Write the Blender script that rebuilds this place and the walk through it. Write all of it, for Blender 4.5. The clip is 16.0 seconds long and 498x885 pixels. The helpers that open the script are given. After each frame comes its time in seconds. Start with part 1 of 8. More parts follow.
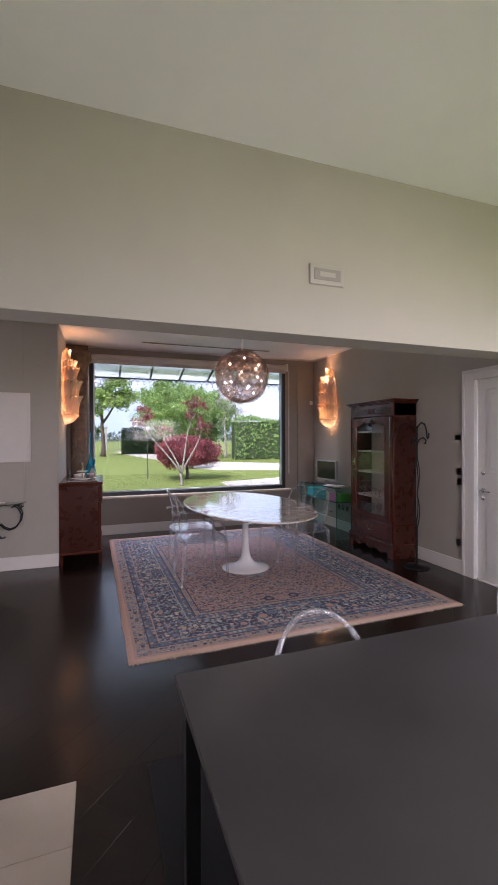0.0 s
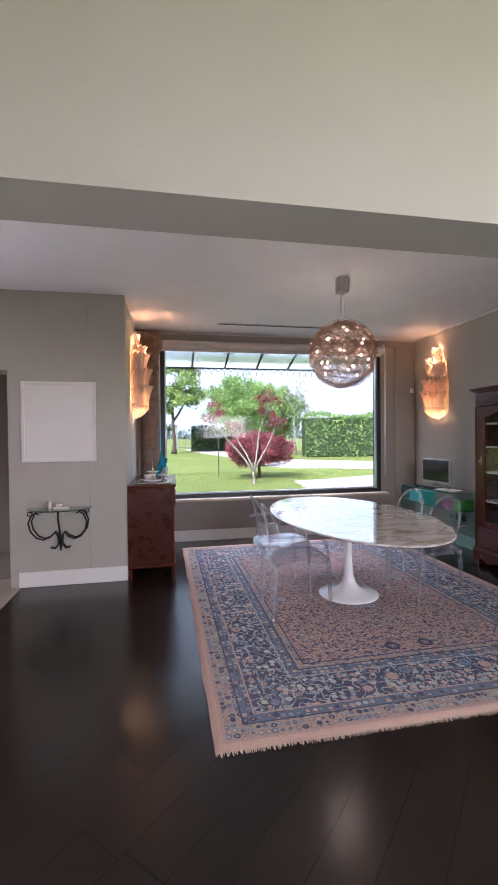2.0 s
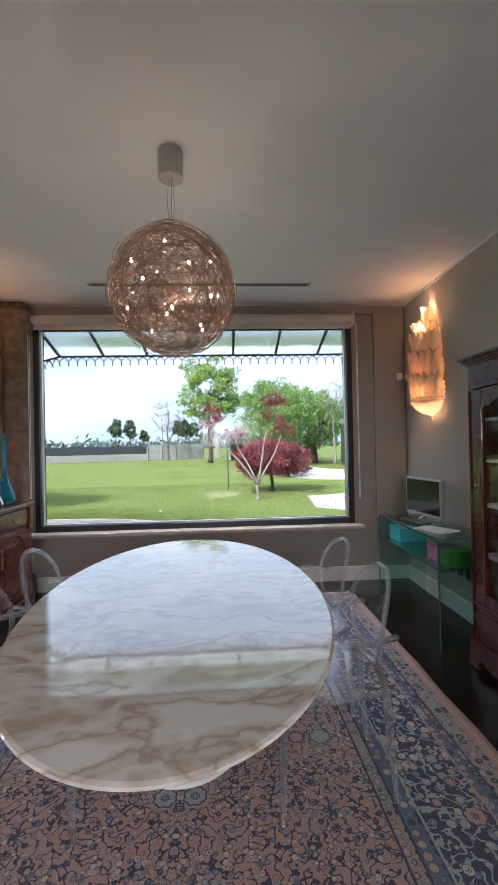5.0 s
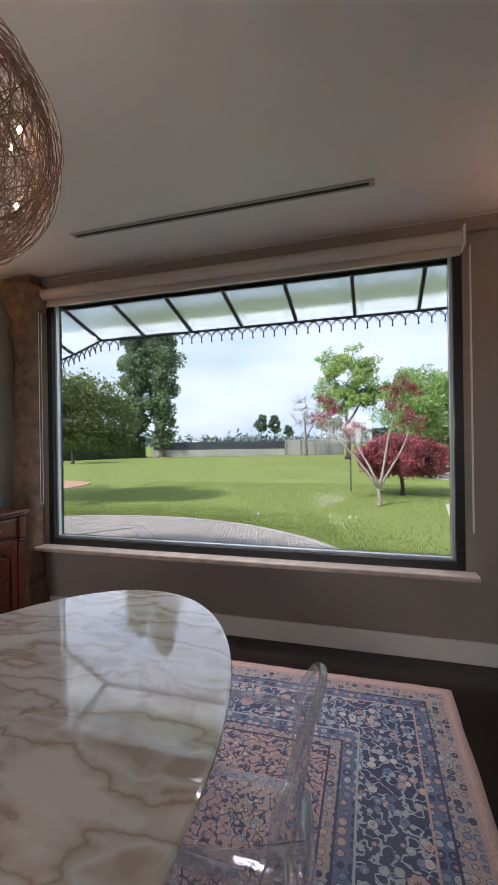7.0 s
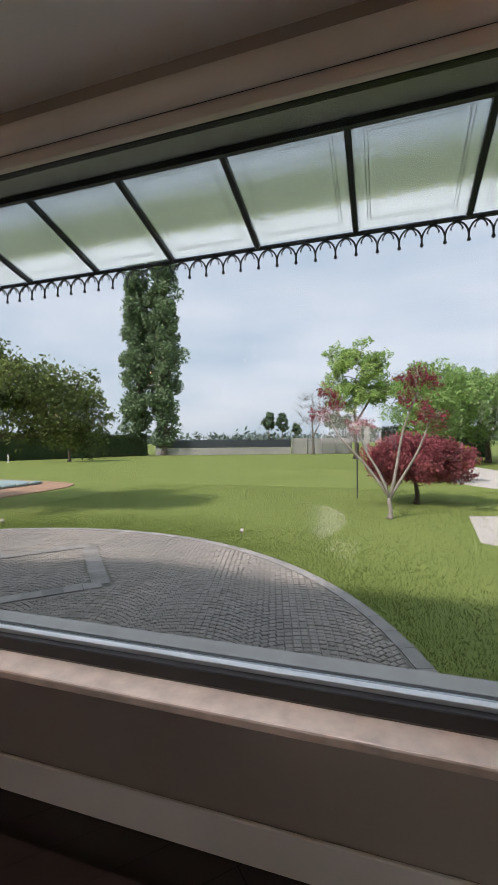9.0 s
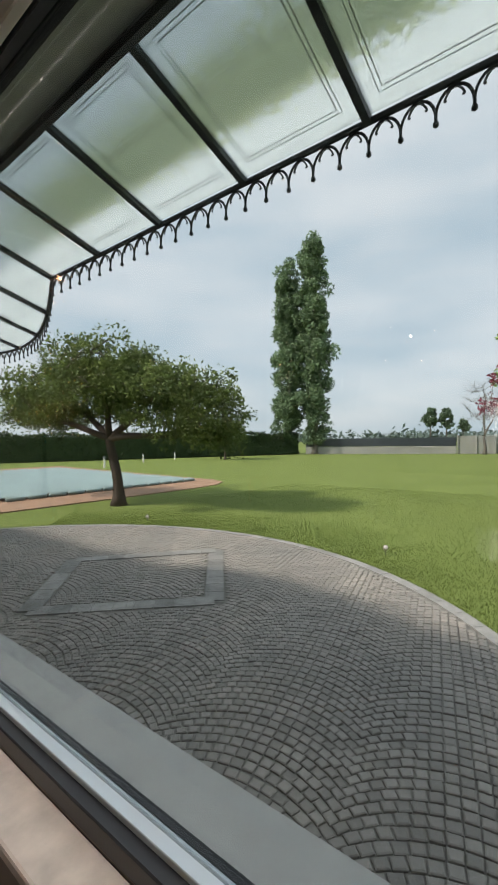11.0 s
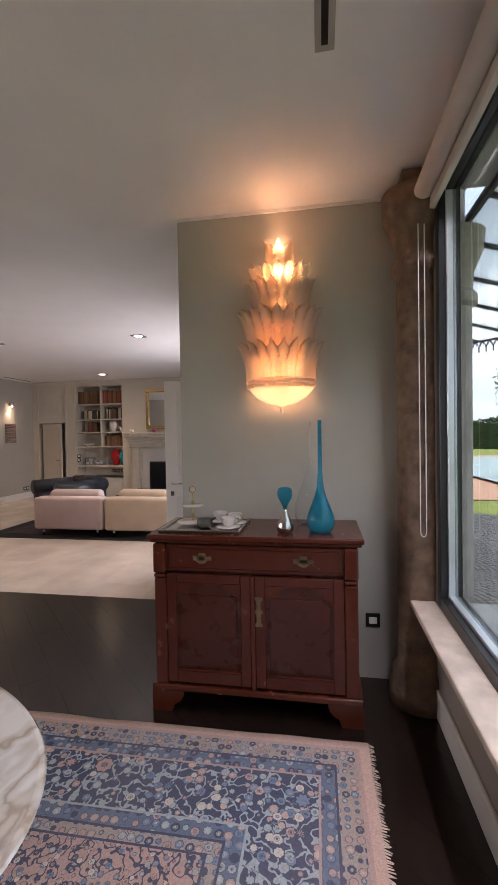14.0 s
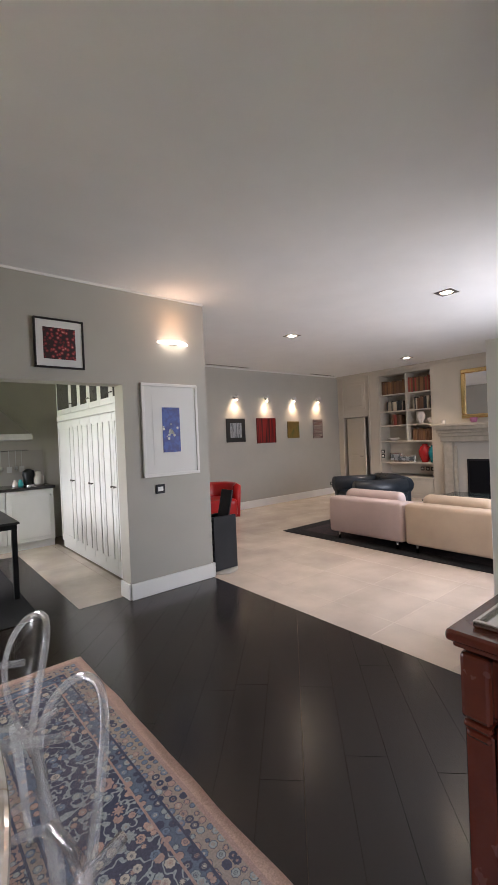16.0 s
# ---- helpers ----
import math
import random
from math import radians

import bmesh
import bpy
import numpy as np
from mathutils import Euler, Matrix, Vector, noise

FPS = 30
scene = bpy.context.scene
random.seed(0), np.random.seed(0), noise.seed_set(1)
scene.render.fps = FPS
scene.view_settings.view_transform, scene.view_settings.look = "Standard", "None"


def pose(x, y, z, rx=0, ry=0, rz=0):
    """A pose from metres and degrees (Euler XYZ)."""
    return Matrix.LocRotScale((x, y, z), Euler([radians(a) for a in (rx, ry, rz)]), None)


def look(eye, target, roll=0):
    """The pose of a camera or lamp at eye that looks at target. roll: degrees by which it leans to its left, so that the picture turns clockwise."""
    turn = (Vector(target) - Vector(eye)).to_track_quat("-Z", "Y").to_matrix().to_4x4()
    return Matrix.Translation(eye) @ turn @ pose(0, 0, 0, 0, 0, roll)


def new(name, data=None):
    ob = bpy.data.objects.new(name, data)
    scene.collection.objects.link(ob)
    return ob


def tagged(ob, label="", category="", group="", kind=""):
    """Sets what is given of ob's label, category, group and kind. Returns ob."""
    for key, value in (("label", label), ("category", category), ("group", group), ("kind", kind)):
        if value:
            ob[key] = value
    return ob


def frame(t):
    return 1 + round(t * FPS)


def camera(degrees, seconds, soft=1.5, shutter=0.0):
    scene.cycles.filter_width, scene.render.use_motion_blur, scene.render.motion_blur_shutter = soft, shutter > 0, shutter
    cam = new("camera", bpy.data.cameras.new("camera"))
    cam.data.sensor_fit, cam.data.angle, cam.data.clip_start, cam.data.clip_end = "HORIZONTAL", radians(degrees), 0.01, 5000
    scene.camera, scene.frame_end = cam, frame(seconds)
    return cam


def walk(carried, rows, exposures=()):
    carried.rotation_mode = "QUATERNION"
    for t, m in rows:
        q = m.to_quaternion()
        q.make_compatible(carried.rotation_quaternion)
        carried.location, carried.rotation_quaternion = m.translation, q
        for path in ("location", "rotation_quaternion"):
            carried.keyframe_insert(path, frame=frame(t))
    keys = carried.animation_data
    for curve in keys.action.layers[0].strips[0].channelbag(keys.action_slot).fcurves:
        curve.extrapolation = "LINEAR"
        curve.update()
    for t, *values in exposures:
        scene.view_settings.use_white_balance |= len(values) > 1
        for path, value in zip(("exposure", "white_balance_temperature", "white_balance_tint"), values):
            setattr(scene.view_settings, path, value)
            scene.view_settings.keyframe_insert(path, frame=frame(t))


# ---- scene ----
cam = camera(61.0, 16.0)
PATH = [
    (0, (0.046, -6.906, 1.481), (0.718, -5.022, 1.464), -0.2),
    (0.5, (0.01, -6.881, 1.504), (0.418, -4.923, 1.473), -0.5),
    (1, (-0.01, -6.66, 1.479), (0.239, -4.676, 1.45), -0.6),
    (1.5, (-0.01, -6.317, 1.447), (0.339, -4.348, 1.421), -0.8),
    (2, (0.036, -5.955, 1.454), (0.406, -3.99, 1.426), -0.6),
    (2.5, (0.109, -5.523, 1.442), (0.659, -3.601, 1.417), -0.4),
    (3, (0.339, -5.173, 1.373), (1.216, -3.375, 1.371), -1.3),
    (3.5, (0.646, -4.883, 1.456), (1.529, -3.089, 1.444), -1.4),
    (4, (1.037, -4.702, 1.474), (1.658, -2.801, 1.471), -1.6),
    (4.5, (1.472, -4.558, 1.457), (1.868, -2.598, 1.464), -1.7),
    (5, (1.852, -4.386, 1.437), (1.964, -2.389, 1.451), -1.2),
    (5.2, (1.986, -4.273, 1.44), (2.013, -2.273, 1.449), -1.0),
    (7.3, (2.699, -2.798, 1.459), (2.09, -0.893, 1.452), -1.2),
    (7.5, (2.73, -2.638, 1.478), (2.108, -0.737, 1.462), -1.4),
    (8, (2.737, -2.196, 1.454), (2.108, -0.298, 1.444), -0.6),
    (8.2, (2.712, -2.023, 1.463), (2.11, -0.116, 1.454), -0.5),
    (10.3, (2.574, -0.713, 1.517), (1.916, 1.176, 1.507), -0.3),
    (10.5, (2.565, -0.631, 1.52), (1.742, 1.192, 1.51), -0.4),
    (11, (2.516, -0.529, 1.509), (1.279, 1.043, 1.5), -0.7),
    (11.5, (2.459, -0.501, 1.487), (0.929, 0.787, 1.485), -0.5),
    (12, (2.344, -0.437, 1.513), (0.633, 0.599, 1.505), -0.1),
    (12.5, (2.316, -0.47, 1.504), (0.457, 0.269, 1.493), -0.1),
    (13, (2.302, -0.525, 1.514), (0.336, -0.156, 1.483), -0.3),
    (13.5, (2.261, -0.533, 1.526), (0.261, -0.532, 1.483), -0.7),
    (14, (2.255, -0.596, 1.511), (0.284, -0.933, 1.469), -1.0),
    (14.5, (2.174, -0.649, 1.489), (0.318, -1.394, 1.458), -1.3),
    (15, (1.946, -0.785, 1.517), (0.229, -1.808, 1.467), -1.8),
    (15.5, (1.508, -0.825, 1.483), (0.011, -2.15, 1.449), -2.3),
    (16, (1.127, -1.028, 1.467), (-0.146, -2.57, 1.445), -2.4),
]
walk(cam, [(t, look(eye, target, roll)) for t, eye, target, roll in PATH],
     [(0, 2.6, 6100, 33), (1.0, 2.75, 6100, 37), (2.0, 3.1, 5850, 28), (3.5, 3.3, 5600, 14), (5.0, 2.7, 6000, 20), (7.5, 2.3, 6350, 25), (8.2, 2.1, 6500, 26), (10.3, 1.85, 6900, 15), (11.5, 1.85, 6900, 15), (13.0, 2.2, 6400, 20), (14.0, 2.65, 6500, 25), (14.5, 2.75, 6650, 26), (16.0, 2.95, 6150, 18)])

# ---------------------------------------------------------------- light
SUN_EL, SUN_AZ = radians(42), radians(215)
world = bpy.data.worlds.new("world")
scene.world = world
world.use_nodes = True
wn = world.node_tree
bg = wn.nodes["Background"]
sky = wn.nodes.new("ShaderNodeTexSky")
sky.sky_type, sky.sun_disc = "NISHITA", False
sky.sun_elevation, sky.sun_rotation = SUN_EL, SUN_AZ
sky.dust_density, sky.ozone_density = 4.0, 2.0
geo = wn.nodes.new("ShaderNodeTexCoord")
haze = wn.nodes.new("ShaderNodeTexNoise")
haze.inputs["Scale"].default_value = 2.2
haze.inputs["Detail"].default_value = 6
stretch = wn.nodes.new("ShaderNodeMapping")
stretch.inputs["Scale"].default_value = (1, 1, 4)
cloud = wn.nodes.new("ShaderNodeValToRGB")
cloud.color_ramp.elements[0].position, cloud.color_ramp.elements[0].color = 0.35, (5.0, 6.5, 7.3, 1)
cloud.color_ramp.elements[1].position, cloud.color_ramp.elements[1].color = 0.65, (7.6, 8.5, 8.8, 1)
mixs = wn.nodes.new("ShaderNodeMix")
mixs.data_type = "RGBA"
mixs.inputs[0].default_value = 0.8
wn.links.new(geo.outputs["Generated"], stretch.inputs[0])
wn.links.new(stretch.outputs[0], haze.inputs["Vector"])
wn.links.new(haze.outputs[0], cloud.inputs[0])
wn.links.new(sky.outputs[0], mixs.inputs[6])
wn.links.new(cloud.outputs[0], mixs.inputs[7])
wn.links.new(mixs.outputs[2], bg.inputs[0])
bg.inputs[1].default_value = 0.13

sun = new("sun", bpy.data.lights.new("sun", "SUN"))
sun.data.energy, sun.data.angle, sun.data.color = 4.6, radians(5), (1, 0.95, 0.86)
sun.rotation_euler = (radians(48), 0, radians(-35))


def lamp(name, kind, at, energy, color=(1, 0.62, 0.32), size=0.03, aim=None, angle=90):
    d = bpy.data.lights.new(name, kind)
    d.energy, d.color = energy, color
    if kind == "AREA":
        d.size = size
    else:
        d.shadow_soft_size = size
    if kind == "SPOT":
        d.spot_size, d.spot_blend = radians(angle), 0.7
    ob = new(name, d)
    ob.matrix_world = look(at, aim) if aim else Matrix.Translation(at)
    return ob


# ---------------------------------------------------------------- materials
def mat(name, color, rough=0.5, metal=0.0, vary=0.12, scale=3.0, bump=0.0, bscale=60.0, spec=0.5, coat=0.0, emit=0.0, random_=0.0, island=0.0, trans=0.0, ior=1.45, second=None):
    m = bpy.data.materials.new(name)
    m.use_nodes = True
    n, l = m.node_tree.nodes, m.node_tree.links
    b = n["Principled BSDF"]
    b.inputs["Roughness"].default_value = rough
    b.inputs["Metallic"].default_value = metal
    b.inputs["Specular IOR Level"].default_value = spec
    b.inputs["Coat Weight"].default_value = coat
    b.inputs["Transmission Weight"].default_value = trans
    b.inputs["IOR"].default_value = ior
    tc = n.new("ShaderNodeTexCoord")
    if vary or second:
        no = n.new("ShaderNodeTexNoise")
        no.inputs["Scale"].default_value = scale
        no.inputs["Detail"].default_value = 8
        l.new(tc.outputs["Object"], no.inputs["Vector"])
        mr = n.new("ShaderNodeMapRange")
        mr.inputs[1].default_value, mr.inputs[2].default_value = 0.3, 0.7
        l.new(no.outputs[0], mr.inputs[0])
        mx = n.new("ShaderNodeMix")
        mx.data_type = "RGBA"
        a = second or tuple(c * (1 - vary) for c in color)
        bb = color if second else tuple(min(1, c * (1 + vary)) for c in color)
        mx.inputs[6].default_value, mx.inputs[7].default_value = (*a, 1), (*bb, 1)
        l.new(mr.outputs[0], mx.inputs[0])
        out = mx.outputs[2]
        if random_ or island:
            hs = n.new("ShaderNodeHueSaturation")
            src = n.new("ShaderNodeObjectInfo").outputs["Random"] if random_ else n.new("ShaderNodeNewGeometry").outputs["Random Per Island"]
            r = n.new("ShaderNodeMapRange")
            k = random_ or island
            r.inputs[3].default_value, r.inputs[4].default_value = 1 - k, 1 + k
            l.new(src, r.inputs[0])
            l.new(r.outputs[0], hs.inputs["Value"])
            l.new(out, hs.inputs["Color"])
            out = hs.outputs[0]
        l.new(out, b.inputs["Base Color"])
        rr = n.new("ShaderNodeMapRange")
        rr.inputs[3].default_value, rr.inputs[4].default_value = max(0.02, rough * 0.85), min(1, rough * 1.15)
        l.new(no.outputs[0], rr.inputs[0])
        l.new(rr.outputs[0], b.inputs["Roughness"])
    else:
        b.inputs["Base Color"].default_value = (*color, 1)
    if bump:
        nb = n.new("ShaderNodeTexNoise")
        nb.inputs["Scale"].default_value = bscale
        nb.inputs["Detail"].default_value = 5
        l.new(tc.outputs["Object"], nb.inputs["Vector"])
        bp = n.new("ShaderNodeBump")
        bp.inputs["Strength"].default_value = bump
        bp.inputs["Distance"].default_value = 0.01
        l.new(nb.outputs[0], bp.inputs["Height"])
        l.new(bp.outputs[0], b.inputs["Normal"])
    if emit:
        b.inputs["Emission Color"].default_value = (*color, 1)
        b.inputs["Emission Strength"].default_value = emit
    return m


def thin_glass(name, tint=(1, 1, 1), strength=0.5, rough=0.0, caught_light=0.0):
    """Thin clear sheet: straight through but for a Fresnel gloss and a pale share for caught light."""
    m = bpy.data.materials.new(name)
    m.use_nodes = True
    n, l = m.node_tree.nodes, m.node_tree.links
    n.clear()
    out = n.new("ShaderNodeOutputMaterial")
    tr, gl, mx = n.new("ShaderNodeBsdfTransparent"), n.new("ShaderNodeBsdfGlossy"), n.new("ShaderNodeMixShader")
    edge, five, k = n.new("ShaderNodeLayerWeight"), n.new("ShaderNodeMath"), n.new("ShaderNodeMath")
    edge.inputs[0].default_value = 0.5
    five.operation, k.operation = "POWER", "MULTIPLY_ADD"
    five.inputs[1].default_value = 5.0
    k.inputs[1].default_value, k.inputs[2].default_value = 1.92 * strength, 0.075 * strength
    k.use_clamp = True
    l.new(edge.outputs["Facing"], five.inputs[0])
    l.new(five.outputs[0], k.inputs[0])
    l.new(k.outputs[0], mx.inputs[0])
    tr.inputs[0].default_value = (*tint, 1)
    gl.inputs["Roughness"].default_value = rough
    l.new(tr.outputs[0], mx.inputs[1])
    l.new(gl.outputs[0], mx.inputs[2])
    last = mx
    # pale translucency put in for the light that clear edges catch
    if caught_light:
        df, m2 = n.new("ShaderNodeBsdfTranslucent"), n.new("ShaderNodeMixShader")
        df.inputs[0].default_value = (0.9, 0.93, 0.96, 1)
        m2.inputs[0].default_value = caught_light
        l.new(mx.outputs[0], m2.inputs[1])
        l.new(df.outputs[0], m2.inputs[2])
        last = m2
    l.new(last.outputs[0], out.inputs[0])
    return m


WALL = mat("wall_paint_taupe", (0.43, 0.41, 0.36), 0.85, vary=0.03, bump=0.08, bscale=220)
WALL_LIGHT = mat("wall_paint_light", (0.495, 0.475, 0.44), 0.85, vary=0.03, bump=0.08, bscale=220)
CEIL = mat("ceiling_paint", (0.86, 0.86, 0.85), 0.9, vary=0.02, bump=0.05, bscale=200)
WHITE = mat("white_lacquer", (0.78, 0.77, 0.74), 0.4, vary=0.03)
CAB_WHITE = mat("cabinet_white", (0.72, 0.72, 0.70), 0.4, vary=0.04)
WOOD_FLOOR = mat("dark_oak_boards", (0.015, 0.009, 0.007), 0.22, spec=0.6, vary=0.15, scale=1.5, bump=0.0, bscale=40, random_=0.25)
TILE = mat("stone_tile", (0.58, 0.50, 0.43), 0.22, vary=0.14, scale=2.2, bump=0.05, random_=0.05)
GROUT = mat("tile_grout", (0.22, 0.18, 0.14), 0.9)
BLACK_METAL = mat("black_metal", (0.02, 0.021, 0.023), 0.4, vary=0.2, metal=0.6)
BLACK_FRAME = mat("window_frame_black", (0.02, 0.021, 0.023), 0.35, vary=0.15)
MAHOG = mat("mahogany", (0.078, 0.014, 0.006), 0.26, vary=0.12, scale=14, bump=0.05, bscale=80, coat=0.3)
MAHOG_D = mat("mahogany_dark", (0.056, 0.011, 0.005), 0.28, vary=0.12, scale=14, coat=0.3)
STONE = mat("brown_stone_column", (0.19, 0.12, 0.08), 0.75, vary=0.35, scale=14, bump=0.5, bscale=60)
SILL = mat("marble_sill", (0.50, 0.42, 0.35), 0.35, vary=0.18, scale=12)
STONE_OUT = mat("outer_stone", (0.40, 0.37, 0.33), 0.85, vary=0.2, scale=12, bump=0.3)
SILL_OUT = mat("outer_stone_sill", (0.55, 0.55, 0.52), 0.7, vary=0.1, scale=10)
BLIND = mat("roller_blind_cloth", (0.60, 0.55, 0.50), 0.8, vary=0.04, bump=0.1, bscale=400)
# dark tint added to dim the view outside; daylight still enters undimmed
PANE = thin_glass("window_glass_dimmed", (0.46, 0.47, 0.475), 0.15)
ACRYL = thin_glass("clear_acrylic", (0.985, 0.99, 0.995), 0.6, 0.02, 0.02)
GREENGLASS = thin_glass("green_glass", (0.74, 0.9, 0.86), 0.8)
GRASS = mat("lawn", (0.195, 0.245, 0.070), 0.95, scale=0.5, second=(0.15, 0.195, 0.052), bump=0.8, bscale=60, spec=0.1)
CHROME = mat("chrome", (0.75, 0.75, 0.75), 0.12, metal=1.0, vary=0.05)
WHITE_GLOSS = mat("white_gloss", (0.8, 0.8, 0.8), 0.15, vary=0.02, coat=0.5)
SEAL = mat("pale_seal", (0.55, 0.6, 0.62), 0.3, metal=0.5, vary=0.05)
VENTGREY = mat("vent_grey", (0.42, 0.40, 0.36), 0.5, vary=0.05)
VENT2 = mat("vent_grey_dark", (0.30, 0.28, 0.26), 0.5, vary=0.05)
CREAM = mat("cream_paint", (0.55, 0.50, 0.42), 0.6, vary=0.03)
# darker tone on the window wall than on the other walls
WALL_NORTH = mat("window_wall_dark", (0.31, 0.275, 0.24), 0.85, vary=0.03, bump=0.08, bscale=220)
ACRYL2 = thin_glass("clear_acrylic_edge", (0.975, 0.98, 0.99), 1.0, 0.03, 0.2)
CANOPY_GREY = mat("canopy_grey", (0.45, 0.42, 0.38), 0.45, vary=0.03)
COPPER = mat("copper_wire", (0.27, 0.19, 0.145), 0.55, metal=0.7, vary=0.1)
BULB = mat("lit_bulb", (1.0, 0.70, 0.44), 0.4, vary=0, emit=14)
BRASS = mat("brass", (0.60, 0.40, 0.18), 0.3, metal=1.0, vary=0.1)
BRASS_OLD = mat("old_brass", (0.30, 0.21, 0.12), 0.4, metal=0.9, vary=0.3, scale=20)
GILT = mat("gilt", (0.75, 0.55, 0.25), 0.25, metal=1.0, vary=0.1)
SILVER = mat("silver", (0.62, 0.60, 0.56), 0.18, metal=1.0, vary=0.1)
PEWTER = mat("pewter", (0.14, 0.13, 0.12), 0.35, metal=0.8, vary=0.2)
CHINA = mat("china", (0.72, 0.69, 0.66), 0.15, vary=0.12, scale=35, second=(0.70, 0.62, 0.58))
BULB_BIG = mat("lit_candle_bulb", (1.0, 0.70, 0.40), 0.4, vary=0, emit=14)
CAB_INNER = mat("cabinet_inside", (0.70, 0.65, 0.58), 0.6)
PAPER = mat("paper", (0.7, 0.68, 0.64), 0.8, vary=0.04)
BOOK_RED = mat("book_red", (0.25, 0.05, 0.035), 0.6, random_=0.3)
BOOK_BROWN = mat("book_brown", (0.14, 0.07, 0.035), 0.6, random_=0.3)
BOOK_CREAM = mat("book_cream", (0.45, 0.38, 0.28), 0.6, random_=0.3)
GREENEDGE = mat("green_glass_edge", (0.03, 0.10, 0.085), 0.1, vary=0.1)
SILVER_PLASTIC = mat("silver_plastic", (0.45, 0.46, 0.47), 0.3, metal=0.4, vary=0.03)
SCREEN = mat("dark_screen", (0.012, 0.012, 0.014), 0.06, vary=0.05)
BOX_TURQ = mat("turquoise_card", (0.05, 0.42, 0.45), 0.6, vary=0.05)
BOX_PINK = mat("pink_card", (0.45, 0.16, 0.28), 0.6, vary=0.3, scale=25)
BOX_GREEN = mat("green_card", (0.10, 0.30, 0.06), 0.6, vary=0.2, scale=25)
WHITE_MATT = mat("white_matt", (0.72, 0.70, 0.67), 0.75, vary=0.03)


def coloured_glass(name, color, rough=0.03, ior=1.45, fill=0.35):
    m = mat(name, color, rough, vary=0.0, trans=1.0 - fill, ior=ior)
    return m


TURQ = coloured_glass("turquoise_glass", (0.01, 0.34, 0.50), fill=0.35)
SMOKE = thin_glass("clear_blown_glass", (0.93, 0.94, 0.95), 0.6)
PANE2 = thin_glass("cabinet_glass", (0.985, 0.99, 0.988), 0.5)


def frosted_amber():
    m = bpy.data.materials.new("amber_frosted_glass")
    m.use_nodes = True
    n, l = m.node_tree.nodes, m.node_tree.links
    b = n["Principled BSDF"]
    b.inputs["Base Color"].default_value = (0.92, 0.84, 0.74, 1)
    b.inputs["Roughness"].default_value = 0.25
    tr = n.new("ShaderNodeBsdfTranslucent")
    tr.inputs[0].default_value = (0.80, 0.68, 0.54, 1)
    tp = n.new("ShaderNodeBsdfTransparent")
    tp.inputs[0].default_value = (1.0, 0.95, 0.90, 1)
    m1, m2 = n.new("ShaderNodeMixShader"), n.new("ShaderNodeMixShader")
    tc, wv, bp = n.new("ShaderNodeTexCoord"), n.new("ShaderNodeTexNoise"), n.new("ShaderNodeBump")
    wv.inputs["Scale"].default_value = 1.0
    fl_ = n.new("ShaderNodeMapping")
    fl_.inputs["Scale"].default_value = (90, 90, 14)
    l.new(tc.outputs["Object"], fl_.inputs[0])
    l.new(fl_.outputs[0], wv.inputs["Vector"])
    l.new(wv.outputs[0], bp.inputs["Height"])
    bp.inputs["Strength"].default_value = 0.6
    l.new(bp.outputs[0], b.inputs["Normal"])
    m1.inputs[0].default_value, m2.inputs[0].default_value = 0.5, 0.45
    l.new(b.outputs[0], m1.inputs[1])
    l.new(tr.outputs[0], m1.inputs[2])
    l.new(m1.outputs[0], m2.inputs[1])
    l.new(tp.outputs[0], m2.inputs[2])
    l.new(m2.outputs[0], n["Material Output"].inputs[0])
    return m




def foliage(name, color, dark, through_=0.35, rough=0.6):
    m = mat(name, color, rough, scale=1.6, second=dark, island=0.35, spec=0.25)
    n, l = m.node_tree.nodes, m.node_tree.links
    b = n["Principled BSDF"]
    src = b.inputs["Base Color"].links[0].from_socket
    tr, mx = n.new("ShaderNodeBsdfTranslucent"), n.new("ShaderNodeMixShader")
    mx.inputs[0].default_value = through_
    l.new(src, tr.inputs[0])
    l.new(b.outputs[0], mx.inputs[1])
    l.new(tr.outputs[0], mx.inputs[2])
    l.new(mx.outputs[0], n["Material Output"].inputs[0])
    return m


LEAF_DEODAR = foliage("leaf_broad_tree", (0.19, 0.24, 0.065), (0.085, 0.125, 0.042))
LEAF_POPLAR = foliage("leaf_poplar", (0.21, 0.30, 0.16), (0.13, 0.20, 0.11))
LEAF_LIGHT = foliage("leaf_light_green", (0.40, 0.54, 0.19), (0.28, 0.41, 0.13), 0.45)
LEAF_GREEN = foliage("leaf_green", (0.33, 0.48, 0.17), (0.21, 0.34, 0.11), 0.45)
LEAF_RED = foliage("leaf_dark_red", (0.32, 0.05, 0.08), (0.17, 0.025, 0.04))
LEAF_CRIMSON = foliage("leaf_crimson", (0.42, 0.13, 0.145), (0.22, 0.055, 0.065))
LEAF_YELLOW = foliage("leaf_yellow", (0.38, 0.40, 0.04), (0.22, 0.27, 0.03))
LEAF_HEDGE = foliage("leaf_hedge", (0.055, 0.094, 0.031), (0.028, 0.053, 0.019))
# haze of distance is put into these two greyed leaf colours
LEAF_FAR_HAZE = foliage("leaf_far_haze", (0.13, 0.17, 0.15), (0.10, 0.14, 0.13), 0.1)
LEAF_FARTREE_HAZE = foliage("leaf_far_tree_haze", (0.13, 0.19, 0.11), (0.09, 0.14, 0.09), 0.2)
GRASS_BLADE = foliage("grass_blade", (0.19, 0.25, 0.065), (0.14, 0.19, 0.048), 0.3)
# dark fill colour in place of the shaded depth between hedge leaves
HEDGE_SHADE_CORE = mat("hedge_inner_shade", (0.035, 0.060, 0.022), 0.9)
BARK = mat("dark_bark", (0.075, 0.055, 0.042), 0.9, vary=0.35, scale=12, bump=0.6, bscale=30)
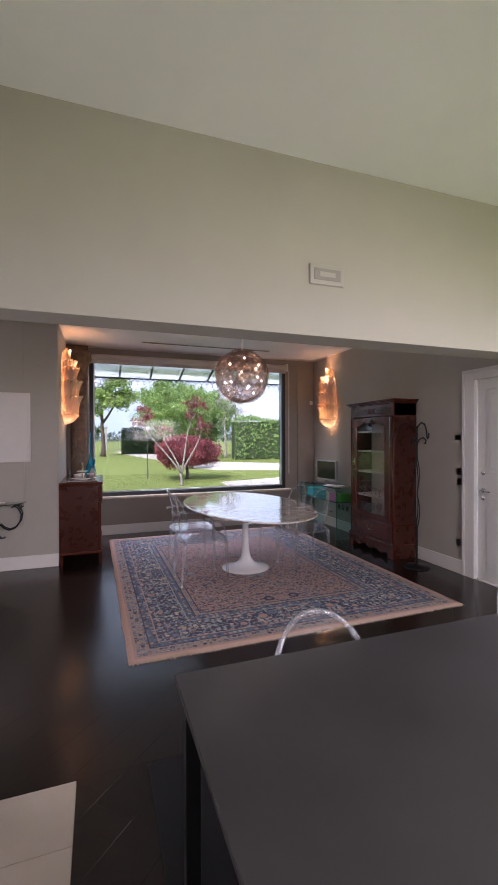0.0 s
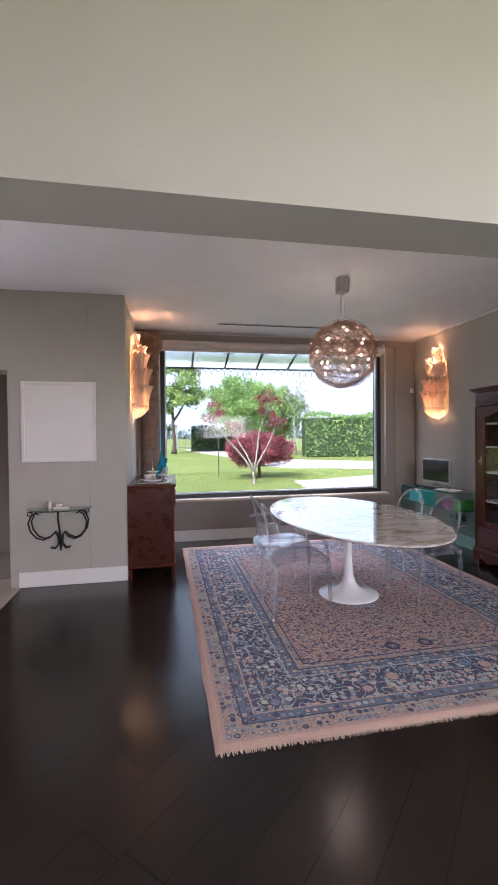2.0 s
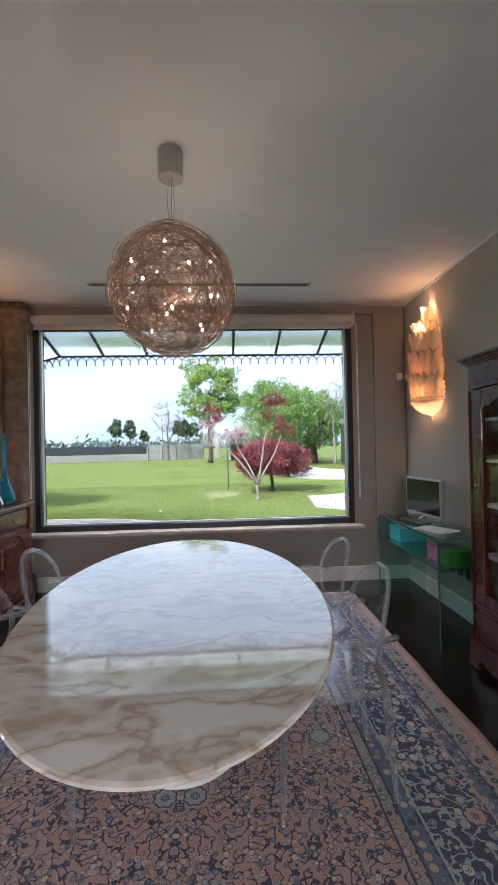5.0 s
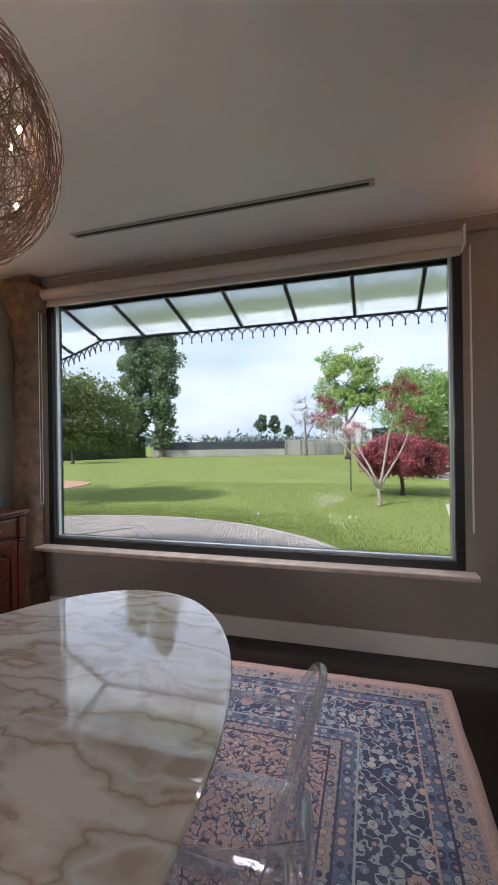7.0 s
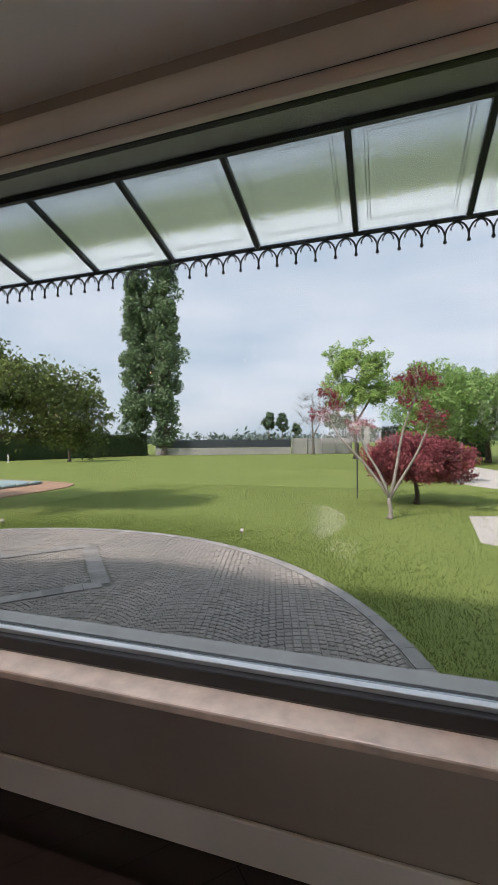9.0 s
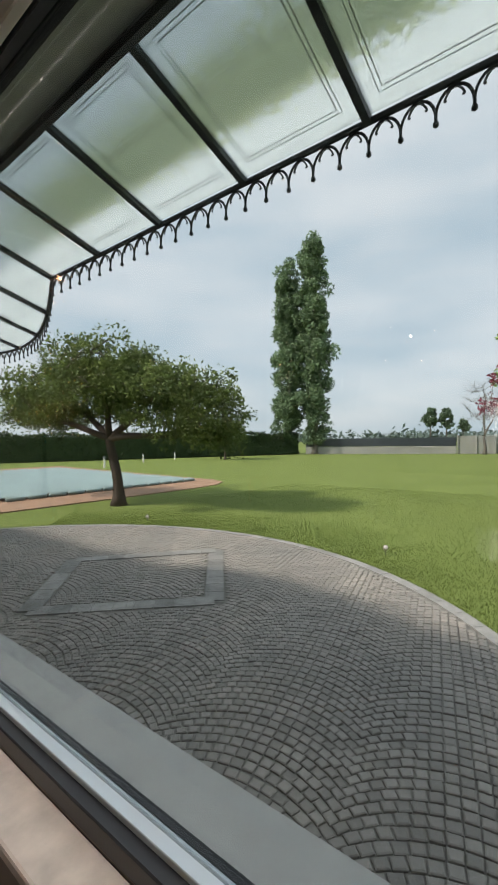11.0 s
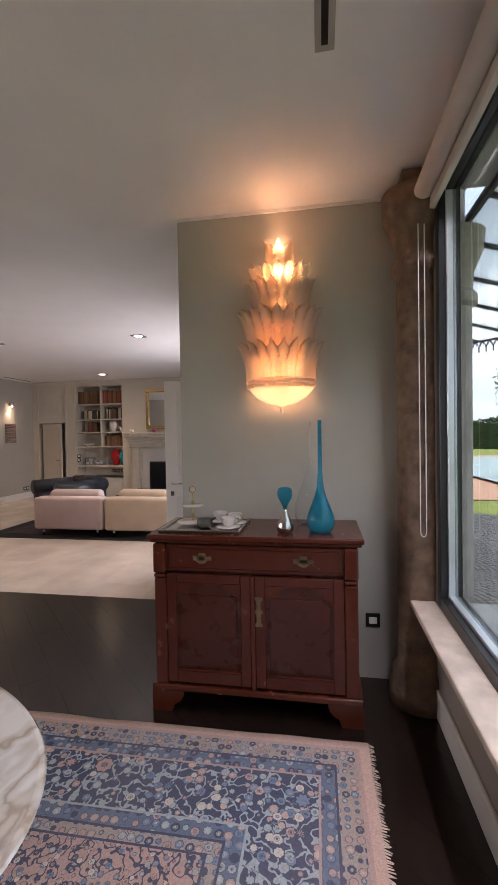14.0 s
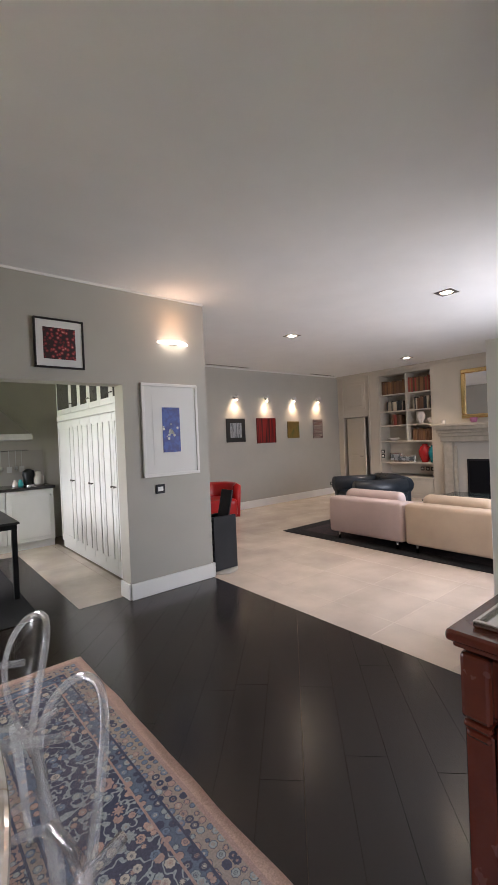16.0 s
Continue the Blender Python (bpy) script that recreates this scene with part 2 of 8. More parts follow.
BARK_GREY = mat("grey_bark", (0.13, 0.115, 0.095), 0.9, vary=0.3, scale=8, bump=0.5)
BARK_PALE = mat("pale_bark", (0.27, 0.24, 0.21), 0.85, vary=0.25, scale=14, bump=0.3)
PAVE_JOINT = mat("paving_joint_sand", (0.17, 0.158, 0.14), 0.95, vary=0.3, scale=20)
COBBLE = mat("porphyry_cobble", (0.34, 0.305, 0.265), 0.7, scale=0.7, second=(0.24, 0.225, 0.205), bump=0.4, bscale=90, island=0.18)
COBBLE_OBJ = mat("porphyry_cobble_single", (0.34, 0.305, 0.265), 0.7, scale=0.7, second=(0.24, 0.225, 0.205), bump=0.4, bscale=90, random_=0.18)
KERB = mat("kerb_stone", (0.30, 0.29, 0.27), 0.8, vary=0.2, scale=9, random_=0.15, bump=0.2)
FLAG = mat("flagstone", (0.27, 0.26, 0.24), 0.75, vary=0.2, scale=7, random_=0.25, bump=0.2)
IRON = mat("canopy_iron", (0.055, 0.065, 0.07), 0.5, metal=0.2, vary=0.3, scale=20)
IRON_GREY = mat("grey_iron", (0.16, 0.17, 0.18), 0.5, metal=0.3)
CONCRETE = mat("concrete", (0.30, 0.30, 0.28), 0.9, vary=0.18, scale=0.8, bump=0.2, bscale=20)
SCREEN_DARK = mat("dark_screen_metal", (0.035, 0.045, 0.055), 0.6)
GRAVEL = mat("gravel", (0.50, 0.47, 0.42), 0.95, vary=0.3, scale=26, bump=0.8, bscale=120)
TERRACOTTA = mat("terracotta_paving", (0.36, 0.22, 0.14), 0.85, vary=0.12, scale=4, bump=0.2)
POOL_COVER = mat("pool_cover", (0.24, 0.33, 0.32), 0.5, vary=0.2, scale=1.2, bump=0.3, bscale=6)
ETCH = mat("etched_line", (0.45, 0.50, 0.48), 0.6, vary=0.0)


def canopy_glass():
    m = mat("frosted_canopy_glass", (0.62, 0.68, 0.66), 0.35, vary=0.03)
    n, l = m.node_tree.nodes, m.node_tree.links
    b = n["Principled BSDF"]
    tc = n.new("ShaderNodeTexCoord")
    sep = n.new("ShaderNodeSeparateXYZ")
    l.new(tc.outputs["Object"], sep.inputs[0])
    no, fine = n.new("ShaderNodeTexNoise"), n.new("ShaderNodeTexVoronoi")
    no.inputs["Scale"].default_value, fine.inputs["Scale"].default_value = 42.0, 95.0
    no.inputs["Detail"].default_value = 6
    l.new(tc.outputs["Object"], no.inputs["Vector"])
    l.new(tc.outputs["Object"], fine.inputs["Vector"])

    def M(op, a, c):
        k = n.new("ShaderNodeMath")
        k.operation = op
        for i, v in enumerate((a, c)):
            if isinstance(v, (int, float)):
                k.inputs[i].default_value = v
            else:
                l.new(v, k.inputs[i])
        k.use_clamp = False
        return k.outputs[0]
    # moss lies on the middle of the slope
    y = M("ADD", sep.outputs[1], M("MULTIPLY", M("SUBTRACT", no.outputs[0], 0.5), 0.22))
    lo, hi = n.new("ShaderNodeMapRange"), n.new("ShaderNodeMapRange")
    lo.inputs[1].default_value, lo.inputs[2].default_value = 0.36, 0.48
    hi.inputs[1].default_value, hi.inputs[2].default_value = 0.66, 0.62
    l.new(y, lo.inputs[0]), l.new(y, hi.inputs[0])
    band_ = M("MULTIPLY", lo.outputs[0], hi.outputs[0])
    spots = n.new("ShaderNodeMapRange")
    spots.inputs[1].default_value, spots.inputs[2].default_value = 0.10, 0.26
    l.new(fine.outputs["Distance"], spots.inputs[0])
    xr = n.new("ShaderNodeMapRange")
    xr.inputs[1].default_value, xr.inputs[2].default_value = -0.3, 0.6
    l.new(sep.outputs[0], xr.inputs[0])
    moss = M("MULTIPLY", M("MULTIPLY", band_, spots.outputs[0]), M("MULTIPLY", xr.outputs[0], 0.55))
    mx = n.new("ShaderNodeMix")
    mx.data_type = "RGBA"
    l.new(moss, mx.inputs[0])
    mx.inputs[6].default_value, mx.inputs[7].default_value = (0.88, 0.92, 0.91, 1), (0.50, 0.54, 0.27, 1)
    tr, tp, m1, m2 = n.new("ShaderNodeBsdfTranslucent"), n.new("ShaderNodeBsdfTransparent"), n.new("ShaderNodeMixShader"), n.new("ShaderNodeMixShader")
    l.new(mx.outputs[2], tr.inputs[0])
    l.new(mx.outputs[2], b.inputs["Base Color"])
    l.new(mx.outputs[2], tp.inputs[0])
    m1.inputs[0].default_value, m2.inputs[0].default_value = 0.80, 0.25
    l.new(b.outputs[0], m1.inputs[1])
    l.new(tr.outputs[0], m1.inputs[2])
    l.new(m1.outputs[0], m2.inputs[1])
    l.new(tp.outputs[0], m2.inputs[2])
    l.new(m2.outputs[0], n["Material Output"].inputs[0])
    return m


CANOPY_GLASS = canopy_glass()
SCONCE_GLASS = frosted_amber()
PIC_DARKRED = mat("dark_red_edge", (0.10, 0.006, 0.006), 0.5)
BULB_SPOT = mat("lit_spot_bulb", (1.0, 0.80, 0.55), 0.4, vary=0, emit=12)
UPLIGHT = mat("uplight_glass", (1.0, 0.85, 0.66), 0.4, vary=0, emit=1.2)
BOOK_TAN = mat("book_tan", (0.24, 0.12, 0.05), 0.6, random_=0.3)
BOOK_DARK = mat("book_dark", (0.03, 0.03, 0.03), 0.6, random_=0.3)
RED_GLAZE = mat("red_glaze", (0.35, 0.012, 0.012), 0.12, vary=0.1)
TURQ_GLAZE = mat("turquoise_glaze", (0.01, 0.20, 0.24), 0.12, vary=0.1)
CREAM2 = mat("cream_panel", (0.50, 0.47, 0.42), 0.6, vary=0.04)
STONE_PALE = mat("pale_fireplace_stone", (0.46, 0.41, 0.33), 0.65, vary=0.1, scale=10, bump=0.1)
MIRROR = mat("mirror_glass", (0.85, 0.85, 0.85), 0.02, metal=1.0, vary=0.0)
RUG_BLACK = mat("black_woven", (0.010, 0.010, 0.012), 0.95, vary=0.3, scale=60, bump=0.3, bscale=300)
RUG_DARK = mat("dark_rug_pattern", (0.055, 0.035, 0.04), 0.95, scale=14, second=(0.015, 0.014, 0.022), bump=0.3, bscale=200)
SOFA_PINK = mat("pale_pink_fabric", (0.50, 0.40, 0.38), 0.9, vary=0.06, scale=4, bump=0.2, bscale=300)
SOFA_BEIGE = mat("beige_fabric", (0.46, 0.36, 0.27), 0.9, vary=0.06, scale=4, bump=0.2, bscale=300)
LEATHER = mat("blue_black_leather", (0.022, 0.028, 0.036), 0.35, vary=0.2, bump=0.2, bscale=50)
RED_LEATHER = mat("red_leather", (0.40, 0.010, 0.010), 0.3, vary=0.1, bump=0.1, bscale=60)
TABLE_GLASS = mat("dark_table_glass", (0.04, 0.055, 0.055), 0.04, vary=0.0)
GLASS_DARK = mat("dark_cabinet_glass", (0.06, 0.06, 0.06), 0.05, vary=0.3, scale=8)
BLACK_STONE = mat("black_stone_worktop", (0.02, 0.018, 0.018), 0.2, vary=0.3, scale=40)
SPLASH = mat("splashback_grey", (0.36, 0.34, 0.31), 0.35, vary=0.04)
STEEL = mat("brushed_steel", (0.50, 0.50, 0.49), 0.3, metal=0.9, vary=0.06)
STEEL_DARK = mat("hood_steel", (0.28, 0.26, 0.24), 0.35, metal=0.9, vary=0.06)
BLACK_TOP = mat("black_tabletop", (0.034, 0.033, 0.035), 0.30, vary=0.2)


# ---------------------------------------------------------------- mesh helpers
def thing(name, label, category, at=(0, 0, 0), rz=0, group="", kind=""):
    ob = new(name)
    ob.matrix_world = pose(*at, 0, 0, rz)
    return tagged(ob, label, category, group, kind)


def part(name, bm, material, parent=None, label="", smooth=False):
    me = bpy.data.meshes.new(name)
    bmesh.ops.recalc_face_normals(bm, faces=bm.faces)
    bm.to_mesh(me)
    bm.free()
    if smooth:
        me.shade_smooth()
    me.materials.append(material)
    ob = new(name, me)
    if parent:
        ob.parent = parent
    if label:
        tagged(ob, label)
    return ob


def box(bm, x0, x1, y0, y1, z0, z1, bevel=0.0, seg=2, m=None):
    r = bmesh.ops.create_cube(bm, size=1)
    vs = r["verts"]
    for v in vs:
        v.co = Vector(((x0 + x1) / 2 + v.co.x * (x1 - x0), (y0 + y1) / 2 + v.co.y * (y1 - y0), (z0 + z1) / 2 + v.co.z * (z1 - z0)))
    if bevel:
        es = list({e for v in vs for e in v.link_edges})
        r = bmesh.ops.bevel(bm, geom=es, offset=bevel, segments=seg, affect="EDGES", profile=0.5)
        vs = list({v for f in r["faces"] for v in f.verts} | {v for v in vs if v.is_valid})
    if m:
        bmesh.ops.transform(bm, matrix=m, verts=vs)
    return bm


def B(*a, **k):
    return box(bmesh.new(), *a, **k)


def lathe(profile, n=32, at=(0, 0, 0), bm=None, sx=1, sy=1):
    bm = bm or bmesh.new()
    rings = []
    for r, z in profile:
        rings.append([bm.verts.new((at[0] + sx * r * math.cos(6.28318 * i / n), at[1] + sy * r * math.sin(6.28318 * i / n), at[2] + z)) for i in range(n)])
    for a, b in zip(rings, rings[1:]):
        for i in range(n):
            bm.faces.new((a[i], a[(i + 1) % n], b[(i + 1) % n], b[i]))
    bm.faces.new(rings[0][::-1])
    bm.faces.new(rings[-1])
    return bm


def tube(pts, r, n=8, bm=None, closed=False):
    bm = bm or bmesh.new()
    pts = [Vector(p) for p in pts]
    rings, up = [], None
    for i, p in enumerate(pts):
        a = pts[(i - 1) % len(pts)] if (closed or i) else p
        b = pts[(i + 1) % len(pts)] if (closed or i < len(pts) - 1) else p
        d = (b - a).normalized()
        if up is None:
            up = d.orthogonal().normalized()
        up = (up - d * up.dot(d))
        up = up.normalized() if up.length > 1e-5 else d.orthogonal().normalized()
        side = d.cross(up)
        rr = r[i] if isinstance(r, (list, tuple)) else r
        rings.append([bm.verts.new(p + (up * math.cos(6.28318 * k / n) + side * math.sin(6.28318 * k / n)) * rr) for k in range(n)])
    pairs = list(zip(rings, rings[1:])) + ([(rings[-1], rings[0])] if closed else [])
    for a, b in pairs:
        for k in range(n):
            bm.faces.new((a[k], a[(k + 1) % n], b[(k + 1) % n], b[k]))
    if not closed:
        bm.faces.new(rings[0][::-1])
        bm.faces.new(rings[-1])
    return bm


def slab(pts, z0, z1, bm=None):
    """A flat slab with the outline pts."""
    bm = bm or bmesh.new()
    lo = [bm.verts.new((x, y, z0)) for x, y in pts]
    hi = [bm.verts.new((x, y, z1)) for x, y in pts]
    bm.faces.new(lo[::-1])
    bm.faces.new(hi)
    for i in range(len(pts)):
        j = (i + 1) % len(pts)
        bm.faces.new((lo[i], lo[j], hi[j], hi[i]))
    return bm


def turned(bm, m):
    bmesh.ops.transform(bm, matrix=m, verts=bm.verts)
    return bm


def structure(name, bm, material, label=""):
    return tagged(part(name, bm, material), label, "", "", "structure")


# ---------------------------------------------------------------- shell
H = 2.90
GZ = -0.12
structure("floor", B(-8.2, 4.2, -8.9, 0.0, -0.14, -0.014), GROUT)
structure("ceiling", B(-8.2, 4.2, -8.9, 0.25, H, H + 0.15), CEIL)
WX0, WX1, WZ0, WZ1 = -0.075, 3.20, 0.60, 2.76
bm = slab([(-8.2, 0.0), (WX0, 0.0), (WX0, 0.096), (-0.42, 0.25), (-8.2, 0.25)], -0.2, H)
box(bm, WX1, 4.2, 0.0, 0.25, -0.2, H)
box(bm, WX0, WX1, 0.0, 0.25, -0.2, WZ0)
box(bm, WX0, WX1, 0.0, 0.25, WZ1, H)
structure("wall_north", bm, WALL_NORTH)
bm = B(3.772, 4.05, -3.50, 0.0, 0, H)
box(bm, 3.772, 4.05, -4.40, -3.50, 2.10, H)
box(bm, 3.772, 4.05, -5.6, -4.40, 0, H)
box(bm, 3.772, 4.05, -8.4, -7.6, 0, H)
# assumed kitchen opening out of view, cut for an added lamp
box(bm, 3.772, 4.05, -7.6, -5.6, 0, 0.9)
box(bm, 3.772, 4.05, -7.6, -5.6, 2.3, H)
structure("wall_east", bm, WALL)
structure("wall_sconce", B(-0.75, -0.395, -1.495, 0.0, 0, H), WALL)
bm = B(-1.50, -0.752, -1.495, -1.2, 0, H)
box(bm, -2.35, -1.50, -1.495, -1.2, 2.12, H)
box(bm, -8.2, -7.2, -1.495, -1.2, 0, H)
box(bm, -3.0, -2.35, -1.495, -1.2, 0, H)
# unseen living-room opening, assumed, to hold an added daylight lamp
box(bm, -7.2, -3.0, -1.495, -1.2, 2.4, H)
structure("wall_corner", bm, WALL)
bm = B(-1.405, -0.48, -4.97, -4.78, 0, H)
box(bm, -0.48, 3.77, -4.97, -4.78, 2.01, H)
structure("wall_kitchen", bm, WALL)
bm = B(-1.4, 0.9, -8.5, -8.3, 0, H)
# second assumed kitchen opening, unseen, behind another added lamp
box(bm, 0.9, 2.9, -8.5, -8.3, 0, 0.9)
box(bm, 0.9, 2.9, -8.5, -8.3, 2.3, H)
box(bm, 2.9, 4.05, -8.5, -8.3, 0, H)
structure("wall_south", bm, WALL)
structure("wall_living_south", B(-8.2, -1.41, -8.05, -7.85, 0, H), WALL)
structure("wall_living_east", B(-1.405, -1.27, -8.3, -4.975, 0, H), WALL)
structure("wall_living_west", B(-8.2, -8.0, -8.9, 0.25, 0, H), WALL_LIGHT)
bm = B(-7.98, -7.48, -7.845, -7.70, 0, H)
box(bm, -7.98, -7.48, -7.70, -6.93, 1.86, H)
box(bm, -7.98, -7.48, -6.93, -6.68, 0, H)
box(bm, -7.98, -7.48, -5.40, -1.5, 0, H)
box(bm, -7.98, -7.48, -6.68, -5.40, 2.76, H)
structure("wall_bookcase", bm, CREAM)
structure("wall_hall", B(-7.99, -7.93, -7.70, -6.93, 0, 1.86), WALL)

# added area lamps for daylight; kitchen and living-room openings are assumed and unseen
# thin strip lamp added under the window head to brighten the dining room
sky_fill_strip = lamp("added_daylight", "AREA", (1.56, 0.02, 2.665), 3.2, (0.93, 0.96, 1.0), 3.0, (1.56, -0.40, 0.0))
sky_fill_strip.data.shape, sky_fill_strip.data.size_y = "RECTANGLE", 0.04
sky_fill_strip.data.spread = radians(88)
for at, energy, aim in (((3.9, -6.6, 1.6), 7, (1.2, -6.3, 0.1)), ((1.9, -8.4, 1.6), 12, (1.7, -6.3, 0.0))):
    lamp("added_daylight", "AREA", at, energy, (1.0, 0.90, 0.80), 1.4, aim).data.spread = radians(120)
lamp("added_daylight", "AREA", (-4.4, -1.35, 1.5), 17, (0.93, 0.97, 1.0), 2.0, (-2.9, -4.5, 0.0))


def skirting(name, x0, x1, y0, y1):
    h = 0.15
    bm = B(x0, x1, y0, y1, 0, h, 0.004, 1)
    return structure(name, bm, WHITE, "white painted skirting board")


skirting("baseboard", -0.07, 3.752, -0.018, 0.0)
skirting("baseboard", 3.752, 3.772, -3.38, 0.0)
skirting("baseboard", 3.752, 3.772, -4.80, -4.52)
skirting("baseboard", -1.42, -0.395, -1.513, -1.495)
skirting("baseboard", -1.42, -0.482, -4.78, -4.762)
skirting("baseboard", -0.48, -0.462, -4.985, -4.78)
skirting("baseboard", -1.425, -1.405, -4.96, -4.762)
skirting("baseboard", -7.48, -1.41, -7.85, -7.83)
skirting("baseboard", -2.95, -2.36, -1.513, -1.495)

# moulding strip along the top of the walls
for a in ((-0.395, 3.77, -0.012, 0.0), (3.760, 3.772, -4.8, -0.012), (-1.405, 3.76, -4.78, -4.768), (-0.395, -0.383, -1.495, -0.012), (-7.48, -1.41, -7.85, -7.835)):
    structure("trim", B(a[0], a[1], a[2], a[3], H - 0.02, H - 0.002), WHITE)


# window: black frame, pale seal, panes, sills, blind
win = thing("window_1", "large fixed picture window in a black metal frame with pale seals", "window", kind="structure")
FY0, FY1 = 0.0, 0.075
for a in ((WX0, -0.022, WZ0, WZ1), (3.145, WX1, WZ0, WZ1), (-0.022, 3.145, WZ0, 0.655), (-0.022, 3.145, 2.725, WZ1)):
    part("window_frame", B(a[0], a[1], FY0 - 0.004, FY1, a[2], a[3], 0.004, 1), BLACK_FRAME, win)
# top seal is coloured black to hide glare from the added strip lamp
for a in ((-0.022, -0.002, 0.655, 2.725), (3.125, 3.145, 0.655, 2.725), (-0.002, 3.125, 0.655, 0.672), (-0.002, 3.125, 2.70, 2.725)):
    part("seal", B(a[0], a[1], 0.03, FY1, a[2], a[3], 0.002, 1), BLACK_FRAME if a[2] > 2.6 else SEAL, win)
    part("seal", B(a[0], a[1], FY1, 0.095, a[2], a[3]), BLACK_FRAME, win)
p = part("pane", B(-0.002, 3.125, 0.06, 0.066, 0.672, 2.70), PANE, win)
p.visible_shadow = False
structure("window_sill", B(-0.12, 3.26, -0.135, -0.004, 0.565, 0.60, 0.008, 2), SILL, "pale polished stone window sill")
structure("window_sill_outer", B(WX0, WX1, 0.095, 0.31, 0.56, 0.615, 0.006, 1), SILL_OUT)
structure("outer_column", lathe([(0.10, -0.1), (0.10, 2.2), (0.13, 2.22), (0.13, 2.27), (0.105, 2.3), (0.11, 2.4), (0.16, 2.52), (0.17, 2.62)], 28, (-0.36, 0.16, 0)), STONE_OUT)
structure("window_reveal", B(WX0, WX1, 0.0955, 0.245, 2.735, WZ1 - 0.001), SILL_OUT)
blind = thing("roller_blind", "rolled-up off-white roller blind with a bead chain above the window", "blind")
part("roll", turned(lathe([(0.045, 0), (0.047, 0.01), (0.047, 3.27), (0.045, 3.28)], 24), pose(-0.09, -0.065, 2.735, 0, 90, 0)), BLIND, blind, "off-white rolled cloth", True)
part("cassette", B(-0.09, 3.19, -0.035, -0.005, 2.645, 2.70, 0.004, 1), BLIND, blind, "off-white hem bar")
for x in (-0.105, 3.19):
    part("bracket", B(x, x + 0.015, -0.125, -0.004, 2.665, 2.80, 0.006, 2), WHITE, blind, "white plastic bracket")
for x, zb in ((-0.085, 0.95), (3.235, 0.86)):
    pts = [(x, -0.085, 2.68)] + [(x, -0.085, 2.68 - (2.68 - zb - 0.03) * k / 6) for k in range(1, 7)]
    pts += [(x, -0.07 + 0.015 * math.cos(a), zb + 0.03 - 0.03 * math.sin(a)) for a in (2.6, 2.1, 1.57, 1.0, 0.5)]
    pts += [(x, -0.055, zb + 0.03 + (2.68 - zb - 0.03) * k / 6) for k in range(7)]
    part("chain", tube(pts, 0.0028, 6), WHITE, blind, "thin white bead chain")

# stone half column at the north-west corner, painted pilaster at the other side
prof = [(0.17, 0), (0.17, 0.08), (0.15, 0.12), (0.155, 0.17), (0.125, 0.2), (0.118, 0.6), (0.112, 2.36), (0.135, 2.38), (0.14, 2.42), (0.118, 2.45), (0.116, 2.52), (0.15, 2.60), (0.185, 2.68), (0.19, 2.78), (0.19, 2.80)]
structure("stone_column", lathe(prof, 40, (-0.225, -0.06, 0)), STONE, "round weathered brown stone column with a carved capital")
bpy.data.objects["stone_column"].data.shade_smooth()
structure("stone_lintel", B(-0.39, -0.09, -0.16, 0.0, 2.80, H - 0.022), STONE)
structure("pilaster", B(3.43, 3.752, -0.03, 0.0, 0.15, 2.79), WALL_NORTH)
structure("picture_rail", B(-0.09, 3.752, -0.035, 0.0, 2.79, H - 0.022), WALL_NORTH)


# door in the east wall
door = thing("door_1", "closed white panelled armoured entrance door with steel locks", "door", kind="structure")
part("door_leaf", B(3.80, 3.84, -4.40, -3.53, 0.005, 2.09, 0.003, 1), WHITE, door)
for z0, z1 in ((0.15, 0.92), (1.12, 1.98)):
    for y0, y1 in ((-4.28, -3.65),):
        bm = B(3.787, 3.80, y0, y1, z0, z1, 0.006, 2)
        part("door_panel", bm, WHITE, door)
        part("panel_moulding", B(3.779, 3.787, y0 + 0.05, y1 - 0.05, z0 + 0.05, z1 - 0.05, 0.004, 1), WHITE, door)
for z in (1.12, 0.86):
    part("lock", turned(lathe([(0.026, 0), (0.026, 0.008), (0.018, 0.014), (0.006, 0.02)], 20), pose(3.80, -3.60, z, 0, -90, 0)), CHROME, door, "round steel lock plate", True)
bm = lathe([(0.024, 0), (0.024, 0.008), (0.01, 0.012), (0.01, 0.05)], 20)
turned(bm, pose(3.80, -3.60, 0.94, 0, -90, 0))
tube([(3.75, -3.60, 0.94), (3.748, -3.64, 0.94), (3.75, -3.72, 0.935)], 0.009, 8, bm)
part("door_handle", bm, CHROME, door, "steel lever handle", True)
for a in ((-3.53, -3.38, 0, 2.20), (-4.52, -4.40, 0, 2.20), (-4.40, -3.53, 2.09, 2.20)):
    structure("trim", B(3.748, 3.80, a[0], a[1], a[2], a[3], 0.006, 2), WHITE)
structure("trim", B(3.738, 3.748, -3.415, -3.38, 0, 2.20, 0.004, 1), WHITE)
structure("trim", B(3.738, 3.748, -4.52, -3.38, 2.165, 2.20, 0.004, 1), WHITE)


def wall_plate(label, at, rz, w=0.085, h=0.085, ring=BLACK_METAL, key=WHITE):
    t = thing("light_switch", label, "switch", at, rz)
    part("frame", turned(B(-w / 2, w / 2, -0.009, 0.0, -h / 2, h / 2, 0.004, 2), pose(0, 0, 0)), ring, t, "black square frame")
    part("key", B(-w * 0.28, w * 0.28, -0.013, -0.009, -h * 0.24, h * 0.24, 0.002, 1), key, t, "white rocker")
    return t


wall_plate("small white thermostat on the wall beside the entrance door", (3.772, -3.30, 1.49), 90, 0.09, 0.06, WHITE, WHITE)
wall_plate("black square light switch with a white rocker beside the door", (3.772, -3.32, 1.115), 90)
wall_plate("black square light switch with a white rocker beside the door", (3.772, -3.32, 1.005), 90)
wall_plate("black square socket with a white insert near the floor", (3.772, -3.31, 0.34), 90)
